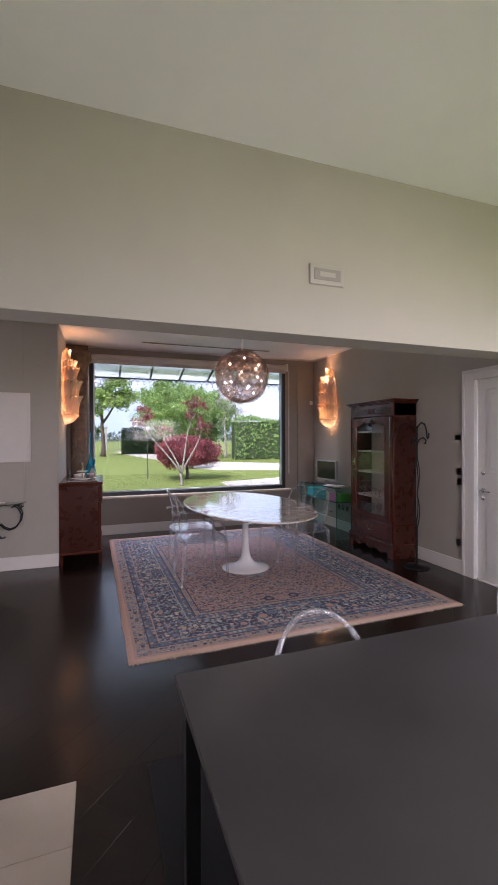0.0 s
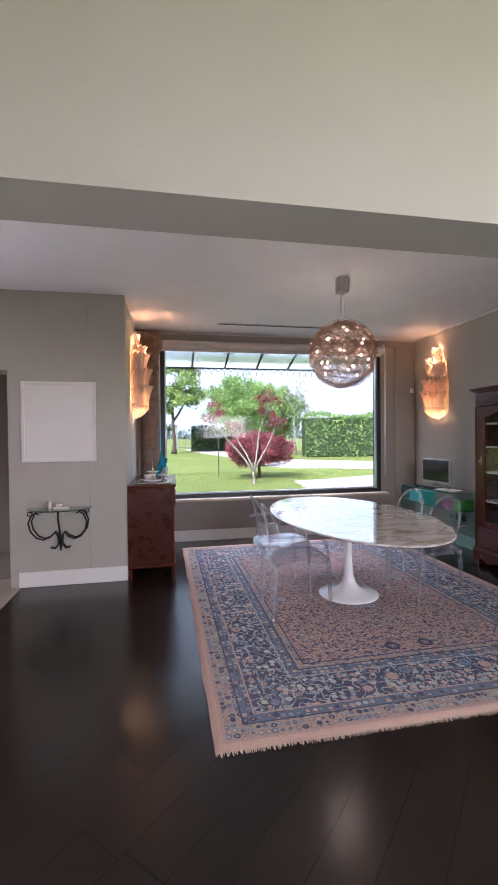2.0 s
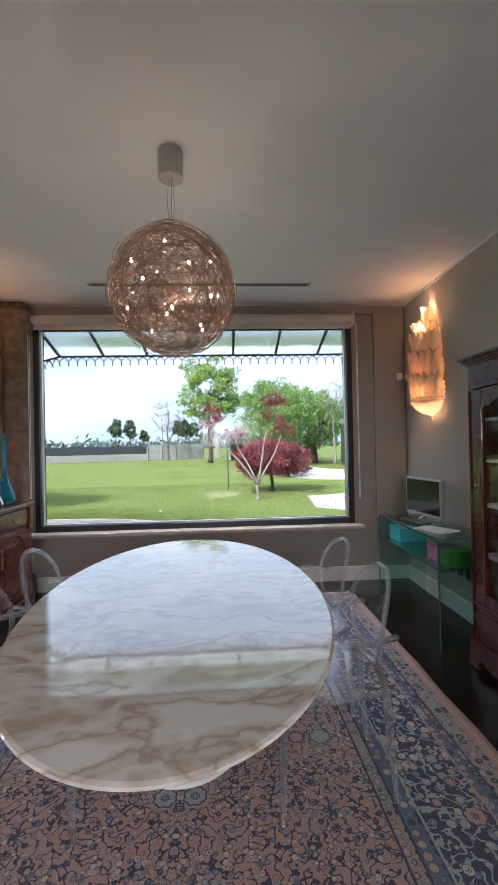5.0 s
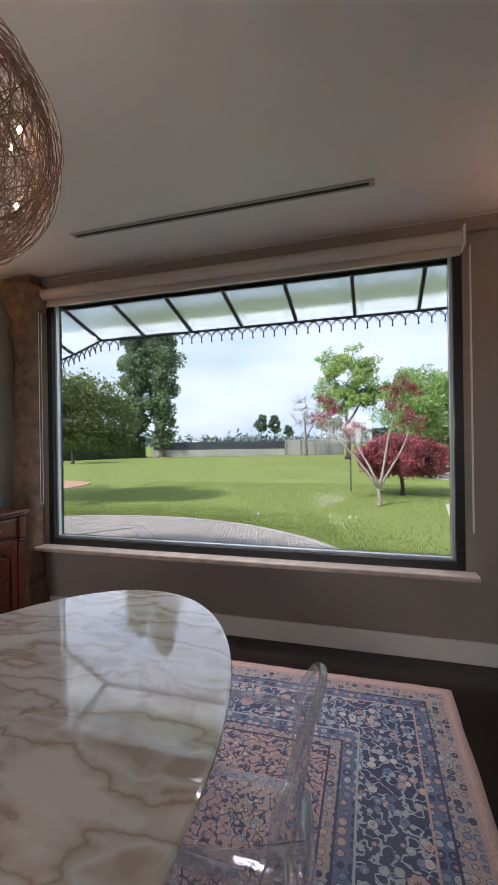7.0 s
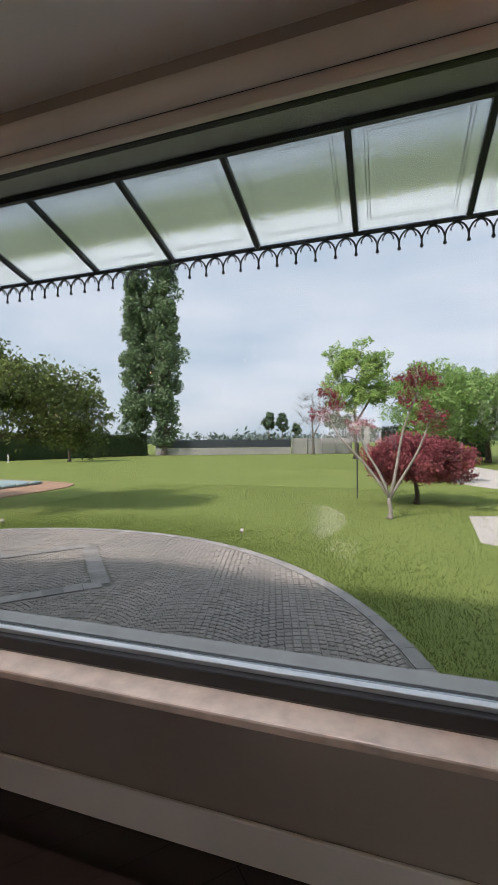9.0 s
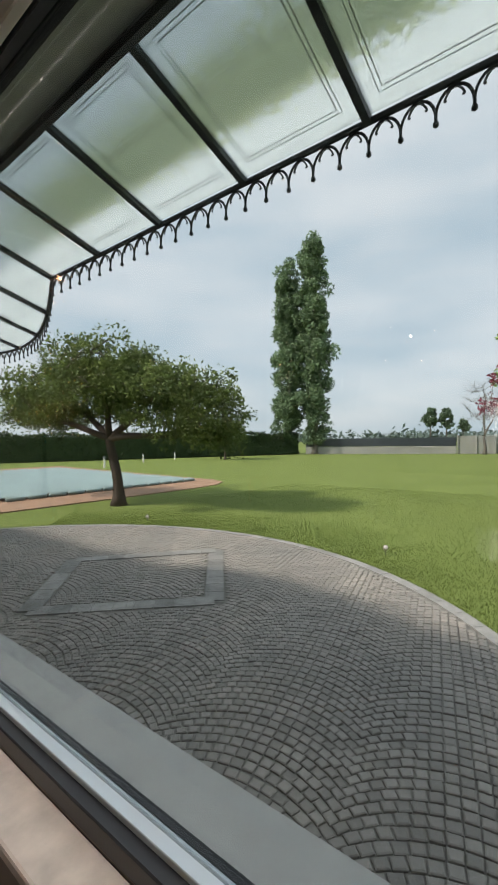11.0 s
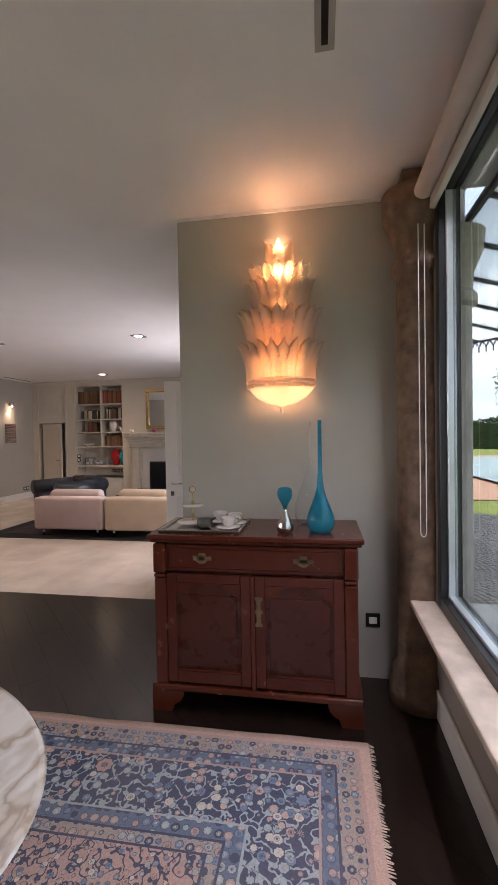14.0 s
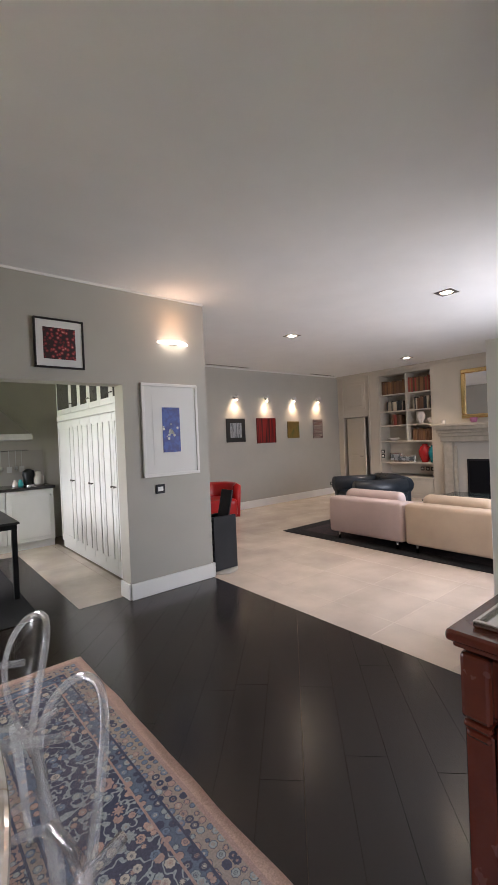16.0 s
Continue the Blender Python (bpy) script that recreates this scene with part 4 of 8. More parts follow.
def sconce(at, rz, label):
    """Mounted on a wall; local x points out of the wall."""
    s = thing("wall_sconce", label, "lamp", at, rz, "lit leaf sconces")
    # cup with finial
    prof = [(0.004, 0.0), (0.014, 0.012), (0.008, 0.03), (0.03, 0.045), (0.09, 0.06), (0.15, 0.095), (0.19, 0.14), (0.20, 0.165), (0.212, 0.168), (0.212, 0.176), (0.203, 0.18), (0.203, 0.19), (0.212, 0.193), (0.212, 0.202), (0.20, 0.206)]
    bm = bmesh.new()
    n = 30
    rings = []
    for r, z in prof:
        rings.append([bm.verts.new((max(0.0, 0.02 + r * 0.85 * math.cos(-1.5708 + 3.14159 * i / (n - 1))), r * math.sin(-1.5708 + 3.14159 * i / (n - 1)) * 1.02, z)) for i in range(n)])
    for a, b in zip(rings, rings[1:]):
        for i in range(n - 1):
            bm.faces.new((a[i], a[i + 1], b[i + 1], b[i]))
    part("cup", bm, SCONCE_GLASS, s, "ribbed amber glass cup", True)
    part("backplate", B(0.0, 0.015, -0.05, 0.05, 0.12, 0.95, 0.004, 2), BRASS, s, "brass backplate")
    for z0, r, h, w, count, curl in ((0.17, 0.195, 0.27, 0.145, 10, 0.06), (0.25, 0.12, 0.34, 0.13, 6, 0.02), (0.36, 0.185, 0.28, 0.14, 9, 0.06), (0.50, 0.10, 0.32, 0.12, 5, 0.02), (0.53, 0.155, 0.29, 0.135, 8, 0.05), (0.67, 0.135, 0.24, 0.125, 7, 0.04), (0.80, 0.07, 0.26, 0.16, 3, 0.01)):
        for k in range(count):
            a = -1.45 + 2.9 * (k + 0.5) / count
            o = (math.cos(a), math.sin(a), 0)
            bm = bmesh.new()
            leaf(bm, (0.02 + r * o[0] * 0.8, r * o[1], z0 - 0.02), (0, 0, 1), o, h, w, curl)
            lf = part("leaf", bm, SCONCE_GLASS, s, "ribbed frosted glass leaf", True)
            lf.modifiers.new("thick", "SOLIDIFY").thickness = 0.006
    for y, z in ((-0.05, 0.25), (0.06, 0.26), (0.0, 0.655), (0.02, 0.82)):
        part("bulb", lathe([(0.005, -0.028), (0.020, -0.016), (0.024, 0), (0.017, 0.022), (0.004, 0.042)], 12, (0.09, y, z)), BULB_BIG, s, "lit candle bulb", True)
    return s


sconce((-0.393, -0.835, 1.635), 0, "tall lit wall sconce of amber glass leaves above the sideboard")
sconce((3.770, -0.62, 1.635), 180, "tall lit wall sconce of amber glass leaves beside the display cabinet")
for x, y in ((-0.30, -0.835), (3.68, -0.62)):
    for z, e in ((1.89, 0.11), (2.08, 0.6), (2.27, 0.75), (2.44, 0.65), (2.64, 0.5)):
        lamp("sconce_glow", "POINT", (x, y, z), e, (1, 0.51, 0.25), 0.015)


# ---------------------------------------------------------------- mahogany sideboard
sb = thing("sideboard", "antique mahogany sideboard with one long drawer and two panel doors", "cabinet", (-0.39, -0.965, 0))
# local x out of the wall, y along it
W, D, T = 0.575, 0.49, 0.972
part("top", B(0.0, D, -W, W, T - 0.028, T, 0.009, 3), MAHOG, sb, "polished dark top with a moulded edge")
part("top_moulding", B(0.0, D - 0.015, -W + 0.012, W - 0.012, T - 0.045, T - 0.028, 0.006, 2), MAHOG, sb)
part("body", B(0.0, D - 0.06, -W + 0.03, W - 0.03, 0.11, T - 0.045, 0.003, 1), MAHOG_D, sb)
dr = part("drawer", B(D - 0.06, D - 0.03, -W + 0.085, W - 0.085, T - 0.20, T - 0.055, 0.010, 2), MAHOG, sb, "long mahogany drawer")
part("drawer_moulding", B(D - 0.03, D - 0.024, -W + 0.115, W - 0.115, T - 0.18, T - 0.075, 0.005, 2), MAHOG, dr)
for y in (-0.27, 0.27):
    bm = lathe([(0.006, 0), (0.006, 0.016), (0.009, 0.02)], 10)
    turned(bm, pose(D - 0.024, y - 0.035, T - 0.125, 0, 90, 0))
    pts = [(D - 0.012, y - 0.035 + 0.07 * k / 10, T - 0.128 - 0.022 * math.sin(math.pi * k / 10)) for k in range(11)]
    tube(pts, 0.0035, 6, bm)
    box(bm, D - 0.024, D - 0.021, y - 0.052, y + 0.052, T - 0.136, T - 0.114, 0.002, 1)
    box(bm, D - 0.024, D - 0.021, y - 0.02, y + 0.02, T - 0.150, T - 0.098, 0.002, 1)
    part("drawer_handle", bm, BRASS_OLD, dr, "old brass drop handle")
for s in (-1, 1):
    y0, y1 = (0.012, W - 0.10) if s > 0 else (-W + 0.10, -0.012)
    d = part("door", B(D - 0.06, D - 0.042, y0, y1, 0.16, T - 0.215, 0.003, 1), MAHOG_D, sb, "mahogany panel door")
    # stiles and rails with a shouldered arch
    for a in ((y0, y0 + 0.055, 0.16, T - 0.215), (y1 - 0.055, y1, 0.16, T - 0.215), (y0 + 0.055, y1 - 0.055, 0.16, 0.225), (y0 + 0.055, y1 - 0.055, T - 0.265, T - 0.215)):
        part("stile", B(D - 0.042, D - 0.030, a[0], a[1], a[2], a[3], 0.003, 1), MAHOG, d)
    for yy, sg in ((y0 + 0.055, 1), (y1 - 0.055, -1)):
        pts = [(0, 0), (sg * 0.10, 0), (sg * 0.088, -0.028), (sg * 0.06, -0.036), (sg * 0.045, -0.06), (sg * 0.02, -0.066), (0, -0.072)]
        bm = bmesh.new()
        lo = [bm.verts.new((D - 0.042, yy + p[0], T - 0.265 + p[1])) for p in pts]
        hi = [bm.verts.new((D - 0.031, yy + p[0], T - 0.265 + p[1])) for p in pts]
        bm.faces.new(lo), bm.faces.new(hi)
        for i in range(len(pts)):
            bm.faces.new((lo[i], lo[(i + 1) % len(pts)], hi[(i + 1) % len(pts)], hi[i]))
        part("shoulder", bm, MAHOG, d)
    part("panel", B(D - 0.044, D - 0.036, y0 + 0.075, y1 - 0.075, 0.25, T - 0.33, 0.004, 2), MAHOG_D, d)
    part("bead", B(D - 0.042, D - 0.028, y0 + 0.055, y1 - 0.055, 0.225, 0.236, 0.004, 2), MAHOG, d)
bm = B(D - 0.03, D - 0.024, 0.02, 0.045, 0.50, 0.64, 0.002, 1)
for z in (0.50, 0.57, 0.64):
    box(bm, D - 0.03, D - 0.025, 0.012, 0.053, z - 0.01, z + 0.01, 0.003, 1)
part("escutcheon", bm, BRASS_OLD, sb, "old brass keyhole plate")
part("centre_post", B(D - 0.042, D - 0.024, -0.012, 0.012, 0.14, T - 0.215, 0.006, 2), MAHOG, sb)
for s in (-1, 1):
    yc = s * (W - 0.065)
    part("pilaster", B(D - 0.06, D - 0.025, yc - 0.033, yc + 0.033, 0.15, T - 0.24, 0.004, 1), MAHOG, sb)
    bm = B(D - 0.06, D - 0.008, yc - 0.035, yc + 0.035, T - 0.21, T - 0.05, 0.010, 2)
    box(bm, D - 0.06, D - 0.012, yc - 0.033, yc + 0.033, T - 0.235, T - 0.215, 0.008, 2)
    box(bm, D - 0.06, D - 0.018, yc - 0.030, yc + 0.030, T - 0.262, T - 0.24, 0.009, 2)
    part("corbel", bm, MAHOG, sb, "carved corner corbel")
part("plinth", B(0.0, D - 0.012, -W + 0.01, W - 0.01, 0.115, 0.15, 0.010, 3), MAHOG, sb)
for yc in (-W + 0.10, W - 0.10):
    sg = 1 if yc < 0 else -1
    for x0 in (D - 0.05, 0.01):
        pts = [(-0.09, 0), (0.02, 0), (0.035, 0.04), (0.065, 0.055), (0.085, 0.085), (0.09, 0.115), (-0.09, 0.115)]
        bm = bmesh.new()
        lo = [bm.verts.new((x0, yc + sg * p[0], p[1])) for p in pts]
        hi = [bm.verts.new((x0 + 0.03, yc + sg * p[0], p[1])) for p in pts]
        bm.faces.new(lo), bm.faces.new(hi)
        for i in range(len(pts)):
            bm.faces.new((lo[i], lo[(i + 1) % len(pts)], hi[(i + 1) % len(pts)], hi[i]))
        part("foot", bm, MAHOG, sb, "bracket foot")

# things on the sideboard
def vase(name, label, at, prof, material, cat="vase"):
    v = thing(name, label, cat, at)
    part("body", lathe(prof, 36), material, v, smooth=True)
    return v


vase("vase", "tall turquoise glass bottle vase with a long thin neck", (-0.06, -0.605, T), [(0.045, 0), (0.062, 0.01), (0.076, 0.045), (0.074, 0.08), (0.055, 0.135), (0.032, 0.19), (0.018, 0.25), (0.012, 0.33), (0.010, 0.60), (0.012, 0.604)], TURQ)
vase("vase", "tall clear glass bottle vase behind the turquoise one", (-0.235, -0.66, T), [(0.06, 0), (0.082, 0.012), (0.098, 0.06), (0.092, 0.12), (0.062, 0.21), (0.034, 0.29), (0.015, 0.36), (0.008, 0.44), (0.0065, 0.60), (0.008, 0.604)], SMOKE)
hg = thing("hourglass_vase", "small goblet of turquoise glass on a silvered teardrop foot", "vase", (-0.03, -0.795, T))
part("foot", lathe([(0.03, 0), (0.044, 0.01), (0.046, 0.035), (0.030, 0.075), (0.012, 0.115), (0.008, 0.128)], 28), SILVER, hg, "silvered teardrop foot", True)
part("bowl", lathe([(0.008, 0.128), (0.016, 0.15), (0.038, 0.19), (0.042, 0.215), (0.036, 0.238), (0.02, 0.245)], 28), TURQ, hg, "turquoise glass bowl", True)
tray = thing("tray", "square silver tray with a raised rim on the sideboard", "tray", (-0.135, -1.285, T), 0)
part("plate", B(-0.17, 0.17, -0.20, 0.24, 0.002, 0.008, 0.002, 1), SILVER, tray)
for a in ((-0.18, -0.165, -0.21, 0.25), (0.165, 0.18, -0.21, 0.25), (-0.165, 0.165, -0.21, -0.195), (-0.165, 0.165, 0.235, 0.25)):
    part("rim", B(a[0], a[1], a[2], a[3], 0.001, 0.018, 0.004, 2), SILVER, tray)
TT = T + 0.0085
cs = thing("cake_stand", "two-tier china cake stand with a gilt ring on the tray", "cake stand", (-0.14, -1.35, TT))
part("lower_plate", lathe([(0.05, 0), (0.055, 0.004), (0.085, 0.014), (0.094, 0.020), (0.092, 0.023)], 32), CHINA, cs, "white china plate", True)
part("upper_plate", lathe([(0.03, 0.102), (0.058, 0.108), (0.068, 0.114), (0.066, 0.117)], 32), CHINA, cs, "white china plate", True)
part("stem", lathe([(0.006, 0.004), (0.005, 0.03), (0.008, 0.05), (0.004, 0.07), (0.005, 0.11), (0.009, 0.13), (0.004, 0.15), (0.005, 0.19)], 14), GILT, cs, "gilt stem", True)
part("ring", tube([(0, 0.018 * math.cos(k * 0.5236), 0.208 + 0.018 * math.sin(k * 0.5236)) for k in range(12)], 0.004, 8, closed=True), GILT, cs, "gilt ring handle", True)
sg = thing("sugar_bowl", "small dark pewter sugar bowl with a spoon on the tray", "bowl", (-0.06, -1.255, TT))
part("bowl", lathe([(0.022, 0), (0.03, 0.004), (0.045, 0.022), (0.046, 0.038), (0.04, 0.05), (0.043, 0.055)], 28), PEWTER, sg, smooth=True)
part("spout", tube([(0.0, 0.04, 0.045), (0.0, 0.058, 0.056), (0.0, 0.066, 0.058)], [0.008, 0.006, 0.005], 8), PEWTER, sg, smooth=True)


def cup(at, rz):
    c = thing("cup_and_saucer", "white china cup and saucer with red roses on the tray", "cup", at, rz, "china cups on the tray")
    part("saucer", lathe([(0.028, 0), (0.032, 0.003), (0.06, 0.010), (0.07, 0.015), (0.068, 0.017)], 28), CHINA, c, smooth=True)
    part("cup", lathe([(0.02, 0.012), (0.024, 0.016), (0.034, 0.03), (0.040, 0.055), (0.043, 0.066), (0.040, 0.066), (0.030, 0.03), (0.01, 0.02)], 28), CHINA, c, smooth=True)
    part("handle", tube([(0, 0.038, 0.056), (0, 0.056, 0.056), (0, 0.060, 0.042), (0, 0.048, 0.030), (0, 0.036, 0.032)], 0.0035, 8), GILT, c, "gilt handle", True)
    return c


cup((-0.05, -1.115, TT), 10)
cup((-0.16, -1.10, TT), -30)
cup((-0.20, -1.2, TT), 60)

# ---------------------------------------------------------------- glass-fronted cabinet
vt = thing("display_cabinet", "tall mahogany display cabinet with a glazed door, half full of glassware", "cabinet", (3.768, -2.20, 0), 180)
# local x out of the wall, y along it
W, D, T = 0.46, 0.345, 1.965
part("side", B(0, D - 0.02, -W, -W + 0.022, 0.0, T - 0.05, 0.002, 1), MAHOG_D, vt, "dark mahogany side")
part("side", B(0, D - 0.02, W - 0.022, W, 0.0, T - 0.05, 0.002, 1), MAHOG_D, vt, "dark mahogany side")
part("back", B(0, 0.012, -W + 0.022, W - 0.022, 0.05, T - 0.05), CAB_INNER, vt)
part("bottom", B(0.012, D - 0.03, -W + 0.022, W - 0.022, 0.40, 0.42), CAB_INNER, vt)
part("frieze", B(0.012, D - 0.005, -W + 0.0, W, T - 0.20, T - 0.05, 0.003, 1), MAHOG, vt)
for y0, y1 in ((-0.40, -0.075), (0.075, 0.40)):
    part("frieze_panel", B(D - 0.005, D + 0.004, y0, y1, T - 0.165, T - 0.095, 0.004, 2), MAHOG_D, vt)
bm = turned(lathe([(0.036, 0), (0.036, 0.010), (0.024, 0.012), (0.02, 0.006), (0.012, 0.006), (0.010, 0.012), (0.002, 0.014)], 24), pose(D - 0.005, 0, T - 0.13, 0, 90, 0))
for y in (-0.055, 0.055):
    box(bm, D - 0.005, D + 0.006, y - 0.010, y + 0.010, T - 0.165, T - 0.095, 0.003, 1)
part("rosette", bm, MAHOG, vt, "carved round rosette")
for k, (o, z0, z1) in enumerate(((0.012, T - 0.05, T - 0.035), (0.028, T - 0.035, T - 0.018), (0.045, T - 0.018, T))):
    part("cornice", B(0, D + o, -W - o, W + o, z0, z1, 0.006, 2), MAHOG, vt, "moulded cornice")
for s in (-1, 1):
    yc = s * (W - 0.03)
    bm = B(D - 0.02, D, yc - 0.03, yc + 0.03, 0.17, T - 0.20, 0.004, 1)
    part("pilaster", bm, MAHOG, vt)
    part("bead", tube([(D + 0.002, yc + s * 0.012, 0.18), (D + 0.002, yc + s * 0.012, T - 0.21)], 0.008, 8), MAHOG, vt, smooth=True)
dd = part("door", B(D - 0.018, D + 0.008, -0.395, -0.31, 0.42, T - 0.21, 0.005, 2), MAHOG, vt, "glazed mahogany door")
part("stile", B(D - 0.018, D + 0.008, 0.31, 0.395, 0.42, T - 0.21, 0.005, 2), MAHOG, dd)
part("rail", B(D - 0.018, D + 0.008, -0.31, 0.31, 0.42, 0.50, 0.005, 2), MAHOG, dd)
# top rail with a curved lower edge
bm = bmesh.new()
pts = [(-0.31, T - 0.21), (0.31, T - 0.21)] + [(0.31 - 0.62 * k / 24, T - 0.325 + 0.03 * math.sin(math.pi * k / 24) + 0.022 * (1 - abs(math.cos(2 * math.pi * k / 24))) * (1 if 3 < k < 21 else -0.6)) for k in range(25)]
lo = [bm.verts.new((D - 0.018, y, z)) for y, z in pts]
hi = [bm.verts.new((D + 0.008, y, z)) for y, z in pts]
bm.faces.new(lo), bm.faces.new(hi)
for i in range(len(pts)):
    bm.faces.new((lo[i], lo[(i + 1) % len(pts)], hi[(i + 1) % len(pts)], hi[i]))
part("rail", bm, MAHOG, dd, "arched top rail")
bm = tube([(D + 0.012, 0.06 * math.cos(a), T - 0.275 + 0.028 * math.sin(a * 2)) for a in [k * 0.2618 for k in range(13)]], 0.008, 6)
tube([(D + 0.014, 0.022 * math.cos(a) * a / 3, T - 0.29 + 0.022 * math.sin(a) * a / 3) for a in [k * 0.4 for k in range(16)]], 0.006, 6, bm)
tube([(D + 0.012, s * 0.09 + 0.02 * math.cos(a), T - 0.285 + 0.015 * math.sin(a)) for s in (1,) for a in [k * 0.5 for k in range(10)]], 0.005, 6, bm)
tube([(D + 0.012, -0.09 - 0.02 * math.cos(a), T - 0.285 + 0.015 * math.sin(a)) for a in [k * 0.5 for k in range(10)]], 0.005, 6, bm)
part("carving", bm, MAHOG, dd, "carved scroll", True)
part("pane", B(D - 0.010, D - 0.006, -0.31, 0.31, 0.50, T - 0.26), PANE2, dd, "clear glass pane").visible_shadow = False
for a in ((-0.316, -0.304, 0.49, T - 0.33), (0.304, 0.316, 0.49, T - 0.33), (-0.304, 0.304, 0.49, 0.502)):
    part("glazing_bead", B(D + 0.006, D + 0.015, a[0], a[1], a[2], a[3], 0.003, 2), MAHOG, dd)
part("key", turned(lathe([(0.008, 0), (0.008, 0.004), (0.003, 0.005), (0.003, 0.02), (0.012, 0.021), (0.012, 0.024)], 12), pose(D + 0.008, -0.352, 1.16, 0, 90, 0)), BRASS_OLD, dd, "small brass key")
part("hinge_plate", B(D + 0.008, D + 0.011, -0.36, -0.344, 1.11, 1.21, 0.002, 1), BRASS_OLD, dd)
dw = part("drawer", B(D - 0.02, D, -0.40, 0.40, 0.185, 0.40, 0.004, 1), MAHOG, vt, "wide bottom drawer")
part("drawer_panel", B(D, D + 0.007, -0.365, 0.365, 0.215, 0.37, 0.006, 2), MAHOG, dw)
part("drawer_pull", tube([(D + 0.01, -0.03, 0.29), (D + 0.02, -0.012, 0.286), (D + 0.02, 0.012, 0.286), (D + 0.01, 0.03, 0.29)], 0.004, 6), BRASS_OLD, dw, "small brass pull", True)
for z, o in ((0.40, 0.010), (0.165, 0.022)):
    part("moulding", B(0, D + o, -W - o * 0.6, W + o * 0.6, z, z + 0.018, 0.006, 2), MAHOG, vt)
bm = bmesh.new()
pts = [(-W - 0.012, 0.165), (-W - 0.012, 0.03), (-W + 0.07, 0.03), (-W + 0.08, 0.05)]
for k in range(33):
    y = -W + 0.10 + (2 * W - 0.20) * k / 32
    pts.append((y, 0.058 + 0.018 * math.cos(6 * math.pi * k / 32)))
pts += [(W - 0.08, 0.05), (W - 0.07, 0.03), (W + 0.012, 0.03), (W + 0.012, 0.165)]
lo = [bm.verts.new((D - 0.004, y, z)) for y, z in pts]
hi = [bm.verts.new((D + 0.018, y, z)) for y, z in pts]
bm.faces.new(lo), bm.faces.new(hi)
for i in range(len(pts)):
    bm.faces.new((lo[i], lo[(i + 1) % len(pts)], hi[(i + 1) % len(pts)], hi[i]))
part("apron", bm, MAHOG, vt, "scalloped plinth")
for s in (-1, 1):
    part("foot", B(D - 0.07, D + 0.026, s * (W - 0.03) - 0.05, s * (W - 0.03) + 0.05, 0.0, 0.034, 0.006, 2), MAHOG, vt, "block foot")
SHELVES = (0.70, 1.02, 1.30, 1.56)
for z in SHELVES:
    part("shelf", B(0.014, D - 0.05, -W + 0.024, W - 0.024, z, z + 0.018, 0.002, 1), WHITE, vt, "white shelf")


def in_cab(y, x):
    return (3.768 - x, -2.20 - y)


def glass(at, kind):
    prof = {"wine": [(0.032, 0), (0.034, 0.003), (0.006, 0.008), (0.004, 0.08), (0.02, 0.10), (0.036, 0.13), (0.038, 0.16), (0.032, 0.19)],
            "tumbler": [(0.028, 0), (0.030, 0.004), (0.036, 0.09)],
            "small": [(0.02, 0), (0.021, 0.003), (0.005, 0.008), (0.005, 0.04), (0.022, 0.06), (0.026, 0.095)]}[kind]
    g = thing("drinking_glass", "clear stemmed glass standing on a shelf of the display cabinet" if kind != "tumbler" else "clear tumbler standing on a shelf of the display cabinet", "glass", at, 0, "glasses in the display cabinet")
    part("glass", lathe(prof, 18), ACRYL2, g, smooth=True)


rnd = random.Random(5)
for z, kind, n in ((0.42, "wine", 9), (0.718, "small", 9)):
    for k in range(n):
        x, y = in_cab(-0.34 + 0.68 * k / (n - 1) + rnd.uniform(-0.01, 0.01), rnd.choice((0.12, 0.2, 0.26)))
        glass((x, y, z), kind)
x, y = in_cab(0.22, 0.20)
bw = thing("bowl", "white china tureen with a lid in the display cabinet", "bowl", (x, y, 1.578))
part("bowl", lathe([(0.04, 0), (0.045, 0.01), (0.075, 0.035), (0.08, 0.06), (0.078, 0.07)], 28), CHINA, bw, smooth=True)
part("lid", lathe([(0.078, 0.0705), (0.05, 0.09), (0.01, 0.10), (0.012, 0.115), (0.004, 0.12)], 28), CHINA, bw, smooth=True)
x, y = in_cab(0.33, 0.18)
jg = thing("jug", "white china jug on the upper shelf of the display cabinet", "jug", (x, y, 1.578))
part("body", lathe([(0.035, 0), (0.045, 0.03), (0.042, 0.08), (0.03, 0.12), (0.036, 0.14)], 24), CHINA, jg, smooth=True)
for k in range(5):
    x, y = in_cab(0.16 + k * 0.035, 0.20)
    bk = thing("book", "small worn book standing on the shelf of the display cabinet", "book", (x, y, 1.038), 0, "books in the display cabinet")
    part("cover", B(-0.05, 0.05, -0.014, 0.014, 0.0, 0.14 + 0.012 * (k % 3), 0.002, 1), (BOOK_RED, BOOK_BROWN, BOOK_CREAM)[k % 3], bk)
    part("pages", B(-0.046, 0.047, -0.011, 0.011, 0.1405 + 0.012 * (k % 3), 0.142 + 0.012 * (k % 3)), PAPER, bk)
x, y = in_cab(0.30, 0.20)
bl = thing("serving_dish", "cut glass footed dish in the display cabinet", "dish", (x, y, 0.718))
part("dish", lathe([(0.04, 0), (0.045, 0.004), (0.012, 0.02), (0.012, 0.07), (0.09, 0.10), (0.10, 0.115)], 30), ACRYL2, bl, smooth=True)

